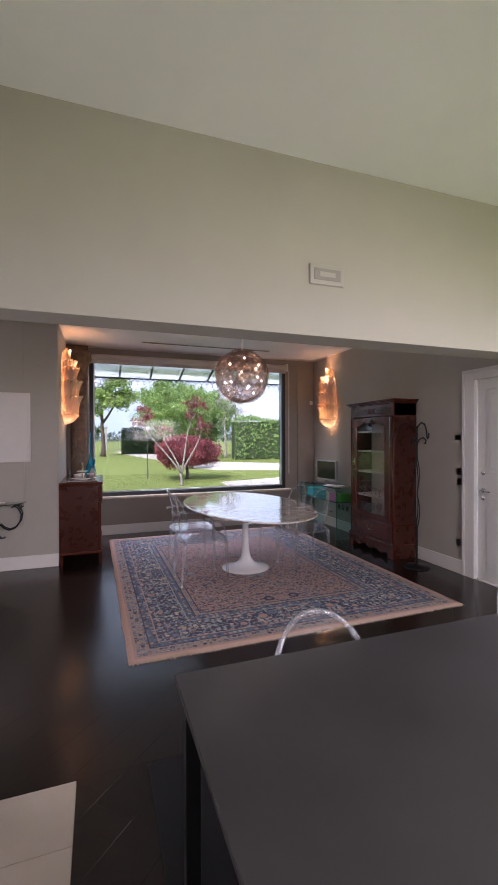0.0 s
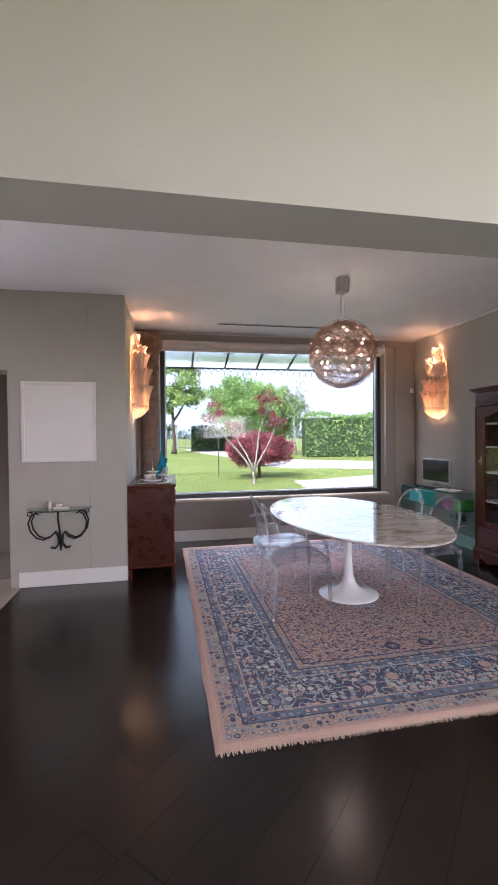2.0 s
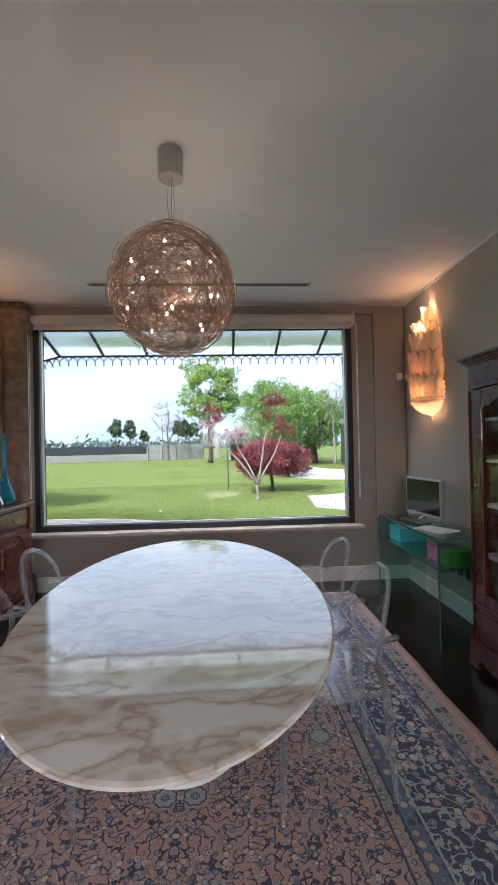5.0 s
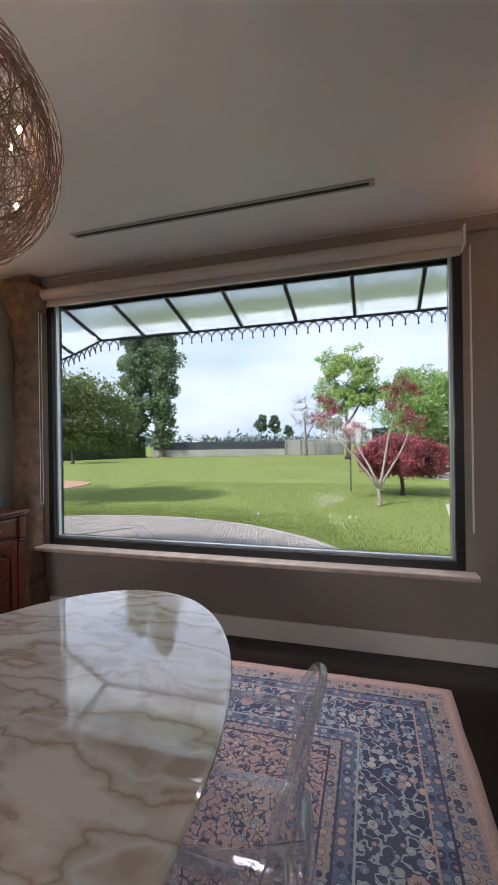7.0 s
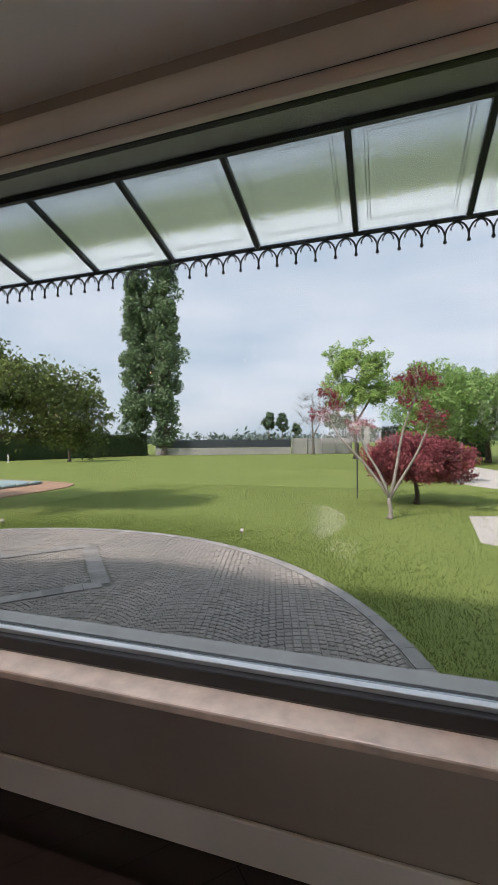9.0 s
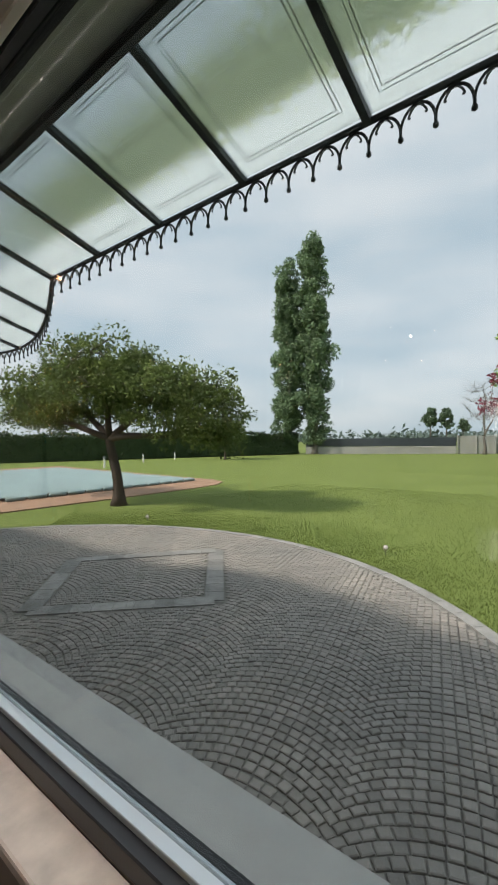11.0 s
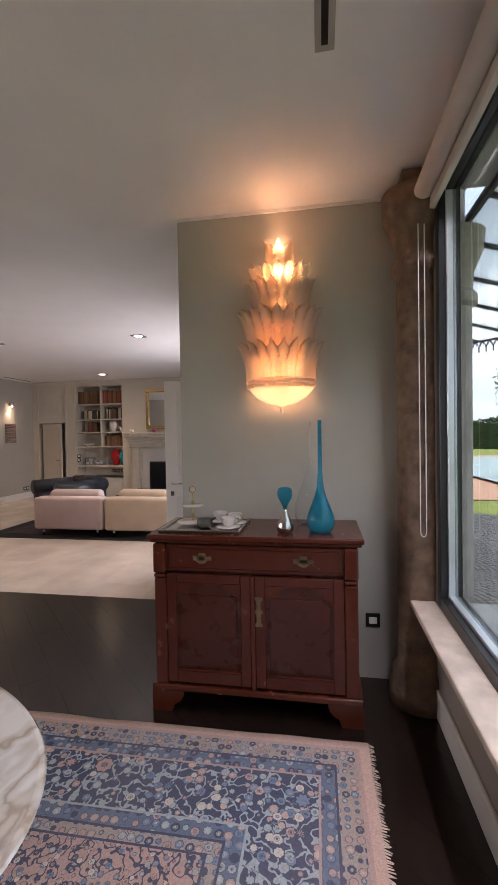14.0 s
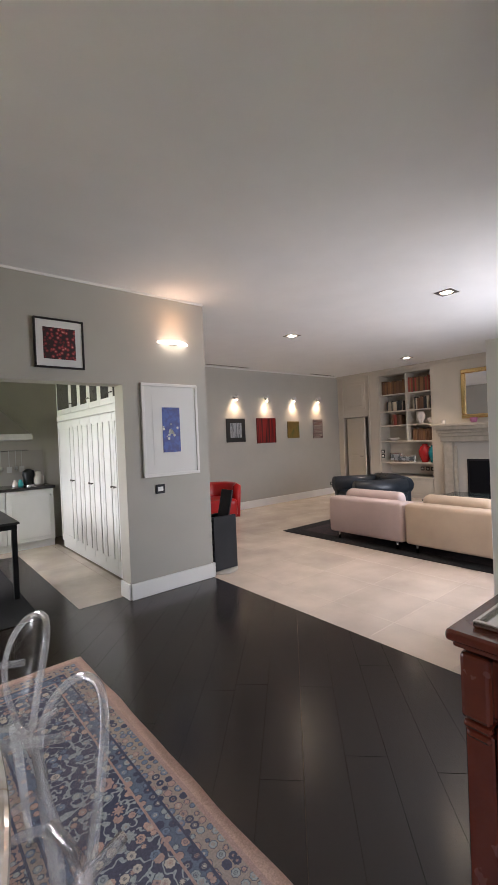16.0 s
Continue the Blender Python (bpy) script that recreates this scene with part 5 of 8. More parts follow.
# ---------------------------------------------------------------- glass desk with a television
desk = thing("glass_desk", "bent greenish glass desk with a lower shelf against the wall", "desk", (0, 0, 0))
X0, X1, Y0, Y1, TH = 3.30, 3.745, -1.55, -0.42, 0.755
bm = bmesh.new()
prof = [(Y0, 0.0), (Y0, TH - 0.05), (Y0 + 0.015, TH - 0.015), (Y0 + 0.05, TH), (Y1 - 0.05, TH), (Y1 - 0.015, TH - 0.015), (Y1, TH - 0.05), (Y1, 0.0)]
inner = [(Y0 + 0.012, 0.0), (Y0 + 0.012, TH - 0.055), (Y0 + 0.024, TH - 0.024), (Y0 + 0.055, TH - 0.012), (Y1 - 0.055, TH - 0.012), (Y1 - 0.024, TH - 0.024), (Y1 - 0.012, TH - 0.055), (Y1 - 0.012, 0.0)]
q = [[bm.verts.new((x, y, z)) for y, z in p] for x in (X0, X1) for p in (prof, inner)]
for i in range(7):
    bm.faces.new((q[0][i], q[0][i + 1], q[2][i + 1], q[2][i]))
    bm.faces.new((q[1][i], q[1][i + 1], q[3][i + 1], q[3][i]))
    bm.faces.new((q[0][i], q[0][i + 1], q[1][i + 1], q[1][i]))
    bm.faces.new((q[2][i], q[2][i + 1], q[3][i + 1], q[3][i]))
part("body", bm, GREENGLASS, desk, "bent sheet of greenish glass")
part("front_edge", tube([(X0, y, z) for y, z in prof], 0.0065, 6), GREENEDGE, desk, "dark green polished edge")
part("shelf", B(X0 + 0.02, X1, Y0 + 0.013, Y1 - 0.013, 0.535, 0.547, 0.002, 1), GREENGLASS, desk, "glass shelf")
part("shelf_edge", B(X0 + 0.014, X0 + 0.0195, Y0 + 0.013, Y1 - 0.013, 0.535, 0.547), GREENEDGE, desk, "dark green shelf edge")
tv = thing("television", "small flat television on a wire stand on the glass desk", "television", (3.52, -0.90, TH), 188)
part("bezel", B(-0.02, 0.018, -0.245, 0.245, 0.06, 0.375, 0.006, 2), SILVER_PLASTIC, tv, "silver bezel")
part("screen", B(0.018, 0.021, -0.228, 0.228, 0.085, 0.36, 0.001, 1), SCREEN, tv, "glossy dark screen")
part("stand", tube([(0.13, -0.16, 0.006), (0.03, -0.06, 0.012), (0.0, 0.0, 0.07), (0.03, 0.06, 0.012), (0.13, 0.16, 0.006)], 0.006, 8), CHROME, tv, "bent chrome stand", True)
part("stand", tube([(-0.10, -0.14, 0.006), (0.0, 0.0, 0.05), (-0.10, 0.14, 0.006)], 0.006, 8), CHROME, tv, "bent chrome stand", True)
rc = thing("keyboard", "slim dark keyboard on the glass desk", "keyboard", (3.44, -0.85, TH + 0.0005), 8)
part("case", B(-0.05, 0.05, -0.18, 0.18, 0, 0.014, 0.004, 2), BLACK_METAL, rc)
for i in range(3):
    part("key_row", B(-0.04 + i * 0.026, -0.018 + i * 0.026, -0.17, 0.17, 0.014, 0.017, 0.001, 1), PEWTER, rc)
pp = thing("paper", "loose sheets of paper on the glass desk", "paper", (3.46, -1.20, TH + 0.0005), 20)
for k in range(3):
    part("sheet", turned(B(-0.10, 0.10, -0.14, 0.14, 0.0015 * k, 0.0015 * k + 0.001), pose(0, 0, 0, 0, 0, 4 * k)), PAPER, pp)
for nm, lb, y, sz, m_ in (("box", "turquoise cardboard box on the glass shelf of the desk", -0.60, (0.12, 0.12, 0.12), BOX_TURQ), ("box", "pink boxed game on the glass shelf of the desk", -1.28, (0.10, 0.09, 0.10), BOX_PINK), ("box", "green boxed game on the glass shelf of the desk", -1.44, (0.10, 0.06, 0.11), BOX_GREEN)):
    b_ = thing(nm, lb, "box", (3.50, y, 0.5475))
    part("body", B(-sz[0], sz[0], -sz[1] / 1.0, sz[1] / 1.0, 0, sz[2] - 0.02, 0.002, 1), m_, b_)
    part("lid", B(-sz[0] - 0.003, sz[0] + 0.003, -sz[1] - 0.003, sz[1] + 0.003, sz[2] - 0.02, sz[2], 0.002, 1), m_, b_)

# ---------------------------------------------------------------- coat stand
cst = thing("coat_stand", "black wrought iron coat stand with curled hooks and round base", "coat stand", (3.49, -2.98, 0))
part("base", lathe([(0.14, 0), (0.145, 0.006), (0.14, 0.014), (0.05, 0.02), (0.02, 0.03)], 36), BLACK_METAL, cst, smooth=True)
for k in range(4):
    pts = []
    for i in range(41):
        z = 0.02 + 1.60 * i / 40
        a = k * 1.5708 + z * 1.9
        r = 0.008 + 0.026 * abs(math.sin(math.pi * (z - 0.45) / 0.40)) * (1 if 0.45 < z < 1.25 else 0)
        pts.append((r * math.cos(a), r * math.sin(a), z))
    part("rod", tube(pts, 0.006, 7), BLACK_METAL, cst, smooth=True)
for k in range(6):
    a = k * 1.0472 + 0.3
    big = k % 2 == 0
    pr = [(0.0, 1.56), (0.03, 1.62), (0.10, 1.66), (0.17, 1.64), (0.21, 1.57), (0.22, 1.50), (0.235, 1.475), (0.255, 1.49), (0.258, 1.52)] if big else [(0.0, 1.40), (0.03, 1.47), (0.07, 1.49), (0.10, 1.46), (0.095, 1.42), (0.075, 1.425)]
    part("hook", tube([(r * math.cos(a), r * math.sin(a), z) for r, z in pr], 0.0075, 8), BLACK_METAL, cst, "curled iron hook", True)
    if big:
        part("hook_ball", lathe([(0.002, -0.011), (0.009, -0.006), (0.011, 0), (0.009, 0.006), (0.002, 0.011)], 12, (0.258 * math.cos(a), 0.258 * math.sin(a), 1.528)), BLACK_METAL, cst, smooth=True)

# ---------------------------------------------------------------- wall console and blank picture
cn = thing("console_shelf", "half-round glass wall console on scrolled black wrought iron brackets", "console", (-1.03, -1.497, 0))
pts = [(-0.30, 0)] + [(-0.30 * math.cos(k * math.pi / 24), -0.26 * math.sin(k * math.pi / 24)) for k in range(1, 24)] + [(0.30, 0)]
part("top", slab(pts, 0.765, 0.777), GREENGLASS, cn, "half-round glass top")
for s in (-1, 1):
    for d in (0.03, 0.13):
        pts = [(s * 0.22, -d, 0.75), (s * 0.265, -d, 0.755), (s * 0.27, -d, 0.725), (s * 0.235, -d, 0.715)]
        part("scroll", tube(pts, 0.006, 6), BLACK_METAL, cn, smooth=True)
        pts = [(s * 0.17, -d, 0.73), (s * 0.20, -d, 0.745), (s * 0.235, -d, 0.72), (s * 0.265, -d, 0.65), (s * 0.25, -d * 0.9, 0.57), (s * 0.20, -d * 0.8, 0.50), (s * 0.14, -d * 0.7, 0.475), (s * 0.08, -d * 0.6, 0.50), (s * 0.045, -d * 0.5, 0.54), (s * 0.02, -d * 0.4, 0.50), (s * 0.015, -d * 0.3, 0.42), (s * 0.05, -d * 0.3, 0.375), (s * 0.09, -d * 0.3, 0.385)]
        part("bracket", tube(pts, 0.008, 8), BLACK_METAL, cn, "scrolled iron bracket", True)
part("stem", tube([(0, -0.10, 0.755), (-0.01, -0.09, 0.68), (0.0, -0.06, 0.55), (0, -0.03, 0.45), (0, -0.02, 0.35)], 0.009, 8), BLACK_METAL, cn, smooth=True)
tr = thing("ornament", "small white china ornament and candle holder on the glass console", "ornament", (-1.05, -1.60, 0.777))
part("tray", B(-0.02, 0.13, -0.03, 0.03, 0, 0.018, 0.006, 2), CHINA, tr)
part("dish", B(0.0, 0.06, -0.025, 0.025, 0.018, 0.05, 0.01, 3), CHINA, tr)
part("cup", lathe([(0.018, 0), (0.02, 0.03), (0.015, 0.07), (0.018, 0.075)], 18, (-0.055, 0, 0)), CHINA, tr, smooth=True)


def picture(label, x0, x1, z0, z1, y, face, frame_mat, fw, inner_mat, mount=None, mw=0.0, glass_=False):
    """face: +1 looks to +y, -1 to -y."""
    p = thing("picture", label, "picture", ((x0 + x1) / 2, y, (z0 + z1) / 2), 0 if face < 0 else 180)
    hw, hh = (x1 - x0) / 2, (z1 - z0) / 2
    for a in ((-hw, hw, hh - fw, hh), (-hw, hw, -hh, -hh + fw), (-hw, -hw + fw, -hh + fw, hh - fw), (hw - fw, hw, -hh + fw, hh - fw)):
        part("frame", B(a[0], a[1], -0.025, 0, a[2], a[3], 0.003, 1), frame_mat, p)
    if mount:
        part("mount", B(-hw + fw, hw - fw, -0.014, -0.002, -hh + fw, hh - fw), mount, p, "white mount")
        for e in ((-hw + fw + mw * 0.45, hw - fw - mw * 0.45, -hh + fw + mw * 0.45, hh - fw - mw * 0.45),):
            part("mount_line", B(e[0], e[1], -0.0155, -0.014, e[2], e[3]), mount, p)
    part("image", B(-hw + fw + mw, hw - fw - mw, -0.018, -0.0156, -hh + fw + mw * 1.1, hh - fw - mw * 1.1), inner_mat, p)
    return p


picture("square white relief picture in a white frame above the console", -1.375, -0.685, 1.225, 2.013, -1.497, -1, WHITE_MATT, 0.03, WHITE_MATT)


# ================================================================ garden
def mesh_from(name, verts, faces, material, parent=None, label="", smooth=False):
    me = bpy.data.meshes.new(name)
    me.from_pydata(verts, [], faces)
    me.update()
    if smooth:
        me.shade_smooth()
    me.materials.append(material)
    ob = new(name, me)
    if parent:
        ob.parent = parent
    if label:
        tagged(ob, label)
    return ob


structure("ground", slab([(-400, 0.26), (400, 0.26), (400, 900), (-400, 900)], -0.6, GZ), GRASS, "mown green lawn with pale stripes")
structure("ground", slab([(-400, -60), (400, -60), (400, 0.0), (-400, 0.0)], -0.6, -0.2), GRASS)


def circle_pts(cx, cy, r, a0, a1, n):
    return [(cx + r * math.cos(a0 + (a1 - a0) * i / n), cy + r * math.sin(a0 + (a1 - a0) * i / n)) for i in range(n + 1)]


PC, PR = (-1.9, 0.05), 5.12
pav = circle_pts(PC[0], PC[1], PR, 0.045, 3.14159 - 0.045, 60)
structure("pavement", slab(pav, -0.3, GZ + 0.004), PAVE_JOINT)
# flat stone kerb round the paving
kerb_n = 52
for i in range(kerb_n):
    a0, a1 = 0.05 + (3.04) * i / kerb_n, 0.05 + (3.04) * (i + 0.985) / kerb_n
    q = [(PC[0] + r * math.cos(a), PC[1] + r * math.sin(a)) for r, a in ((PR - 0.10, a0), (PR + 0.03, a0), (PR + 0.03, a1), (PR - 0.10, a1))]
    structure("kerb_stone", slab(q, GZ - 0.05, GZ + 0.013), KERB)

# flagstone band
BNE, BSE, BSW, BNW = (-1.73, 4.05), (-0.42, 2.60), (-1.68, 1.33), (-2.98, 2.55)


def band(a, b, w, n, lift=0.0):
    a, b = Vector((*a, 0)), Vector((*b, 0))
    d = (b - a).normalized()
    s = Vector((-d.y, d.x, 0)) * w / 2
    for k in range(n):
        p, q_ = a + (b - a) * (k / n), a + (b - a) * ((k + 0.97) / n)
        structure("flagstone", slab([(v.x, v.y) for v in (p - s, q_ - s, q_ + s, p + s)], GZ - 0.02, GZ + 0.016 + lift), FLAG)


band(BNE, BSE, 0.20, 8)
band(BSE, BSW, 0.20, 9, 0.002)
band(BSW, BNW, 0.20, 6, 0.004)
band(BNW, BNE, 0.20, 9, 0.006)


def seg_dist(px, py, a, b):
    ax, ay = a
    bx, by = b
    t = max(0, min(1, ((px - ax) * (bx - ax) + (py - ay) * (by - ay)) / ((bx - ax) ** 2 + (by - ay) ** 2)))
    return math.hypot(px - ax - t * (bx - ax), py - ay - t * (by - ay))


rnd = random.Random(21)
stones = []
FW, PITCH = 1.05, 0.068
FR = FW / 1.414
ROT = 0.25
cr, sr = math.cos(ROT), math.sin(ROT)
for col in range(-9, 9):
    for j in range(-60, 130):
        cx0, cy0 = col * FW, j * PITCH + (0.0 if col % 2 else 0.03)
        nst = 17
        for k in range(nst):
            am = 0.7854 + 1.5708 * (k + 0.5) / nst
            da = 1.5708 / nst * 0.44
            ctr = (cx0 + FR * math.cos(am), cy0 + FR * math.sin(am) - FR)
            wx, wy = ctr[0] * cr - ctr[1] * sr - 1.0, ctr[0] * sr + ctr[1] * cr + 1.0
            if wy < 0.42 or math.hypot(wx - PC[0], wy - PC[1]) > PR - 0.13:
                continue
            if min(seg_dist(wx, wy, a, b) for a, b in ((BNE, BSE), (BSE, BSW), (BSW, BNW), (BNW, BNE))) < 0.13:
                continue
            hr = PITCH * 0.42 * math.sin(am)
            q = []
            for r, a in ((FR - hr, am - da), (FR + hr, am - da), (FR + hr, am + da), (FR - hr, am + da)):
                x, y = cx0 + r * math.cos(a) + rnd.uniform(-0.003, 0.003), cy0 + r * math.sin(a) - FR + rnd.uniform(-0.003, 0.003)
                q.append((x * cr - y * sr - 1.0, x * sr + y * cr + 1.0))
            stones.append((math.hypot(wx - 2.0, wy), q))
stones.sort(key=lambda s: s[0])


def cobble(verts, faces, q, h):
    n0 = len(verts)
    cx, cy = sum(p[0] for p in q) / 4, sum(p[1] for p in q) / 4
    verts += [(x, y, GZ - 0.004) for x, y in q]
    verts += [(x, y, GZ + h - 0.004) for x, y in q]
    verts += [(cx + (x - cx) * 0.78, cy + (y - cy) * 0.78, GZ + h) for x, y in q]
    for i in range(4):
        k = (i + 1) % 4
        faces.append((n0 + i, n0 + k, n0 + 4 + k, n0 + 4 + i))
        faces.append((n0 + 4 + i, n0 + 4 + k, n0 + 8 + k, n0 + 8 + i))
    faces.append((n0 + 8, n0 + 9, n0 + 10, n0 + 11))


paving = bpy.data.objects["pavement"]
for d, q in stones[:300]:
    v, f = [], []
    cobble(v, f, q, rnd.uniform(0.012, 0.019))
    mesh_from("cobble", v, f, COBBLE_OBJ, paving)
v, f = [], []
for d, q in stones[300:]:
    cobble(v, f, q, rnd.uniform(0.012, 0.019))
tagged(mesh_from("cobbles", v, f, COBBLE), "grey-brown porphyry cobbles laid in fans", "paving", "", "stuff")

# blades of grass by the paving
v, f = [], []
for k in range(60000):
    if k % 2:
        a, r = rnd.uniform(0.2, 2.4), PR + 0.03 + abs(rnd.gauss(0, 0.9))
        x, y = PC[0] + r * math.cos(a), PC[1] + r * math.sin(a)
    else:
        x, y = rnd.uniform(-6, 6), rnd.uniform(2.0, 13)
        if math.hypot(x - PC[0], y - PC[1]) < PR + 0.04:
            continue
    h, a = rnd.uniform(0.012, 0.03), rnd.uniform(0, 6.28)
    n0 = len(v)
    w = 0.003 + 0.0006 * y
    v += [(x - w * math.cos(a), y - w * math.sin(a), GZ), (x + w * math.cos(a), y + w * math.sin(a), GZ), (x + rnd.uniform(-0.02, 0.02), y + rnd.uniform(-0.02, 0.02), GZ + h)]
    f.append((n0, n0 + 1, n0 + 2))
tagged(mesh_from("grass", v, f, GRASS_BLADE), "short green grass blades of the lawn", "grass", "", "stuff")

# ---------------------------------------------------------------- glass canopy outside the window
can = thing("canopy", "wrought iron canopy with frosted mossy glass and a scalloped fringe", "canopy", (0, 0, 0))
BY0, BZ0, BY1, BZ1 = 0.25, 2.735, 0.82, 2.565


def canopy_edge(x):
    """How far the roof reaches out at x, and its height there."""
    if x >= -0.12:
        return BY1
    u = (x + 0.12) / -3.3
    return BY1 + 0.47 * math.sin(math.pi * min(1, u))


def canopy_z(y):
    return BZ0 + (BZ1 - BZ0) * (y - BY0) / (BY1 - BY0)


STEP = 0.5225
xs = [-0.12 + STEP * k for k in range(-6, 9)]
for k, x in enumerate(xs):
    y1 = canopy_edge(x)
    bm = bmesh.new()
    tilt = math.atan2(BZ1 - BZ0, BY1 - BY0)
    ln = (y1 - BY0) / math.cos(tilt)
    box(bm, -0.013, 0.013, 0, ln, -0.022, 0.012, m=pose(x, BY0, BZ0, math.degrees(tilt)))
    part("rib", bm, IRON, can, "black iron rib")
    if k < len(xs) - 1:
        nn = 6
        pts = [(x + 0.013 + (STEP - 0.026) * i / nn, canopy_edge(x + 0.013 + (STEP - 0.026) * i / nn) - 0.008) for i in range(nn + 1)]
        vv, ff = [], []
        for px_, py_ in pts:
            for yy in (BY0, py_):
                vv += [(px_, yy, canopy_z(yy) + 0.001), (px_, yy, canopy_z(yy) + 0.007)]
        for i in range(nn):
            a, b = i * 4, i * 4 + 4
            ff += [(a, b, b + 2, a + 2), (a + 1, a + 3, b + 3, b + 1), (a + 2, b + 2, b + 3, a + 3), (a, a + 1, b + 1, b)]
        mesh_from("pane", vv, ff, CANOPY_GLASS, can, "frosted mossy glass pane")
        # etched border line
        c0, c1, e0 = x + 0.06, x + STEP - 0.06, BY0 + 0.05
        e1 = min(canopy_edge(c0), canopy_edge(c1)) - 0.06
        for o in (0.0, 0.014):
            bm = bmesh.new()
            for a in ((c0 + o, c0 + o + 0.003, e0 + o, e1 - o), (c1 - o - 0.003, c1 - o, e0 + o, e1 - o), (c0 + o, c1 - o, e0 + o, e0 + o + 0.003), (c0 + o, c1 - o, e1 - o - 0.003, e1 - o)):
                z0, z1 = canopy_z(a[2]) - 0.0025, canopy_z(a[3]) - 0.0025
                q = [bm.verts.new(c) for c in ((a[0], a[2], z0), (a[1], a[2], z0), (a[1], a[3], z1), (a[0], a[3], z1))]
                bm.faces.new(q)
            part("etched_line", bm, ETCH, can)
        # front rail piece, arches of the fringe
        for i in range(nn):
            bm = bmesh.new()
        x0_, x1_ = x, x + STEP
        pts = [(x0_ + STEP * i / 6, canopy_edge(x0_ + STEP * i / 6), canopy_z(canopy_edge(x0_ + STEP * i / 6)) - 0.012) for i in range(7)]
        part("front_rail", tube(pts, 0.012, 6), IRON, can, "black iron front rail")
part("wall_rail", B(xs[0], xs[-1], 0.251, 0.275, 2.705, 2.755), IRON, can, "black iron wall rail")

AP = STEP / 5
arch = bmesh.new()
tube([(-AP / 2 + AP / 2 * (1 - math.cos(k * 0.2618)), 0, -0.075 + 0.07 * math.sin(k * 0.2618)) for k in range(7)], 0.0048, 5, arch)
tube([(AP / 2 - AP / 2 * (1 - math.cos(k * 0.2618)), 0, -0.075 + 0.07 * math.sin(k * 0.2618)) for k in range(7)], 0.0048, 5, arch)
for s in (-1, 1):
    tube([(s * (0.002 + 0.013 * (1 - math.cos(k * 0.6))), 0, -0.012 - 0.028 * k / 7 + 0.008 * math.sin(k * 0.9)) for k in range(8)], 0.0035, 4, arch)
lathe([(0.004, -0.105), (0.009, -0.100), (0.009, -0.092), (0.005, -0.086), (0.005, -0.07)], 8, (-AP / 2, 0, 0), arch)
tmpl = part("fringe_arch", arch, IRON, can, "pointed iron arch with a ball drop")
x = xs[0]
first = True
while x < xs[-1] - AP / 2:
    xc = x + AP / 2
    ang = math.degrees(math.atan2(canopy_edge(xc + 0.05) - canopy_edge(xc - 0.05), 0.1))
    mtx = pose(xc, canopy_edge(xc) + 0.004, canopy_z(canopy_edge(xc)) - 0.020, 0, 0, ang)
    if first:
        tmpl.matrix_basis = mtx
        first = False
    else:
        o = new("fringe_arch", tmpl.data)
        o.parent = can
        o.matrix_basis = mtx
    x += AP


# ---------------------------------------------------------------- trees
def crown_mesh(rnd, clumps, per, size, spread, flat=0.6):
    """Leaves as small bent quads scattered round the clump centres."""
    n = len(clumps) * per
    rs = np.random.RandomState(rnd.randrange(10 ** 6))
    c = np.repeat(np.array([k[:3] for k in clumps], float), per, axis=0)
    r = np.repeat(np.array([k[3] for k in clumps], float), per)
    d = rs.normal(size=(n, 3))
    d[:, 2] *= flat
    d /= np.maximum(1e-6, np.linalg.norm(d, axis=1))[:, None]
    p = c + d * (r * rs.uniform(0.25, 1.0, n) ** 0.6 * spread)[:, None]
    a = rs.normal(size=(n, 3))
    a /= np.linalg.norm(a, axis=1)[:, None]
    b = np.cross(a, rs.normal(size=(n, 3)))
    b /= np.linalg.norm(b, axis=1)[:, None]
    s = size * rs.uniform(0.6, 1.3, n)[:, None]
    vv = np.empty((n, 4, 3))
    vv[:, 0], vv[:, 1], vv[:, 2], vv[:, 3] = p - a * s, p - b * s * 0.45, p + a * s, p + b * s * 0.45
    ff = np.arange(n * 4).reshape(n, 4)
    return vv.reshape(-1, 3).tolist(), ff.tolist()


def limb(bm, a, b, r0, r1, rnd, sag=0.1, n=6):
    a, b = Vector(a), Vector(b)
    L = (b - a).length
    k = [Vector((rnd.uniform(-1, 1), rnd.uniform(-1, 1), rnd.uniform(-0.3, 1))) * L * sag for _ in range(2)]
    pts = [a + (b - a) * t + k[0] * math.sin(math.pi * t) + k[1] * 0.5 * math.sin(2 * math.pi * t) for t in [i / n for i in range(n + 1)]]
    tube(pts, [r0 + (r1 - r0) * i / n for i in range(n + 1)], 6, bm)
    return pts


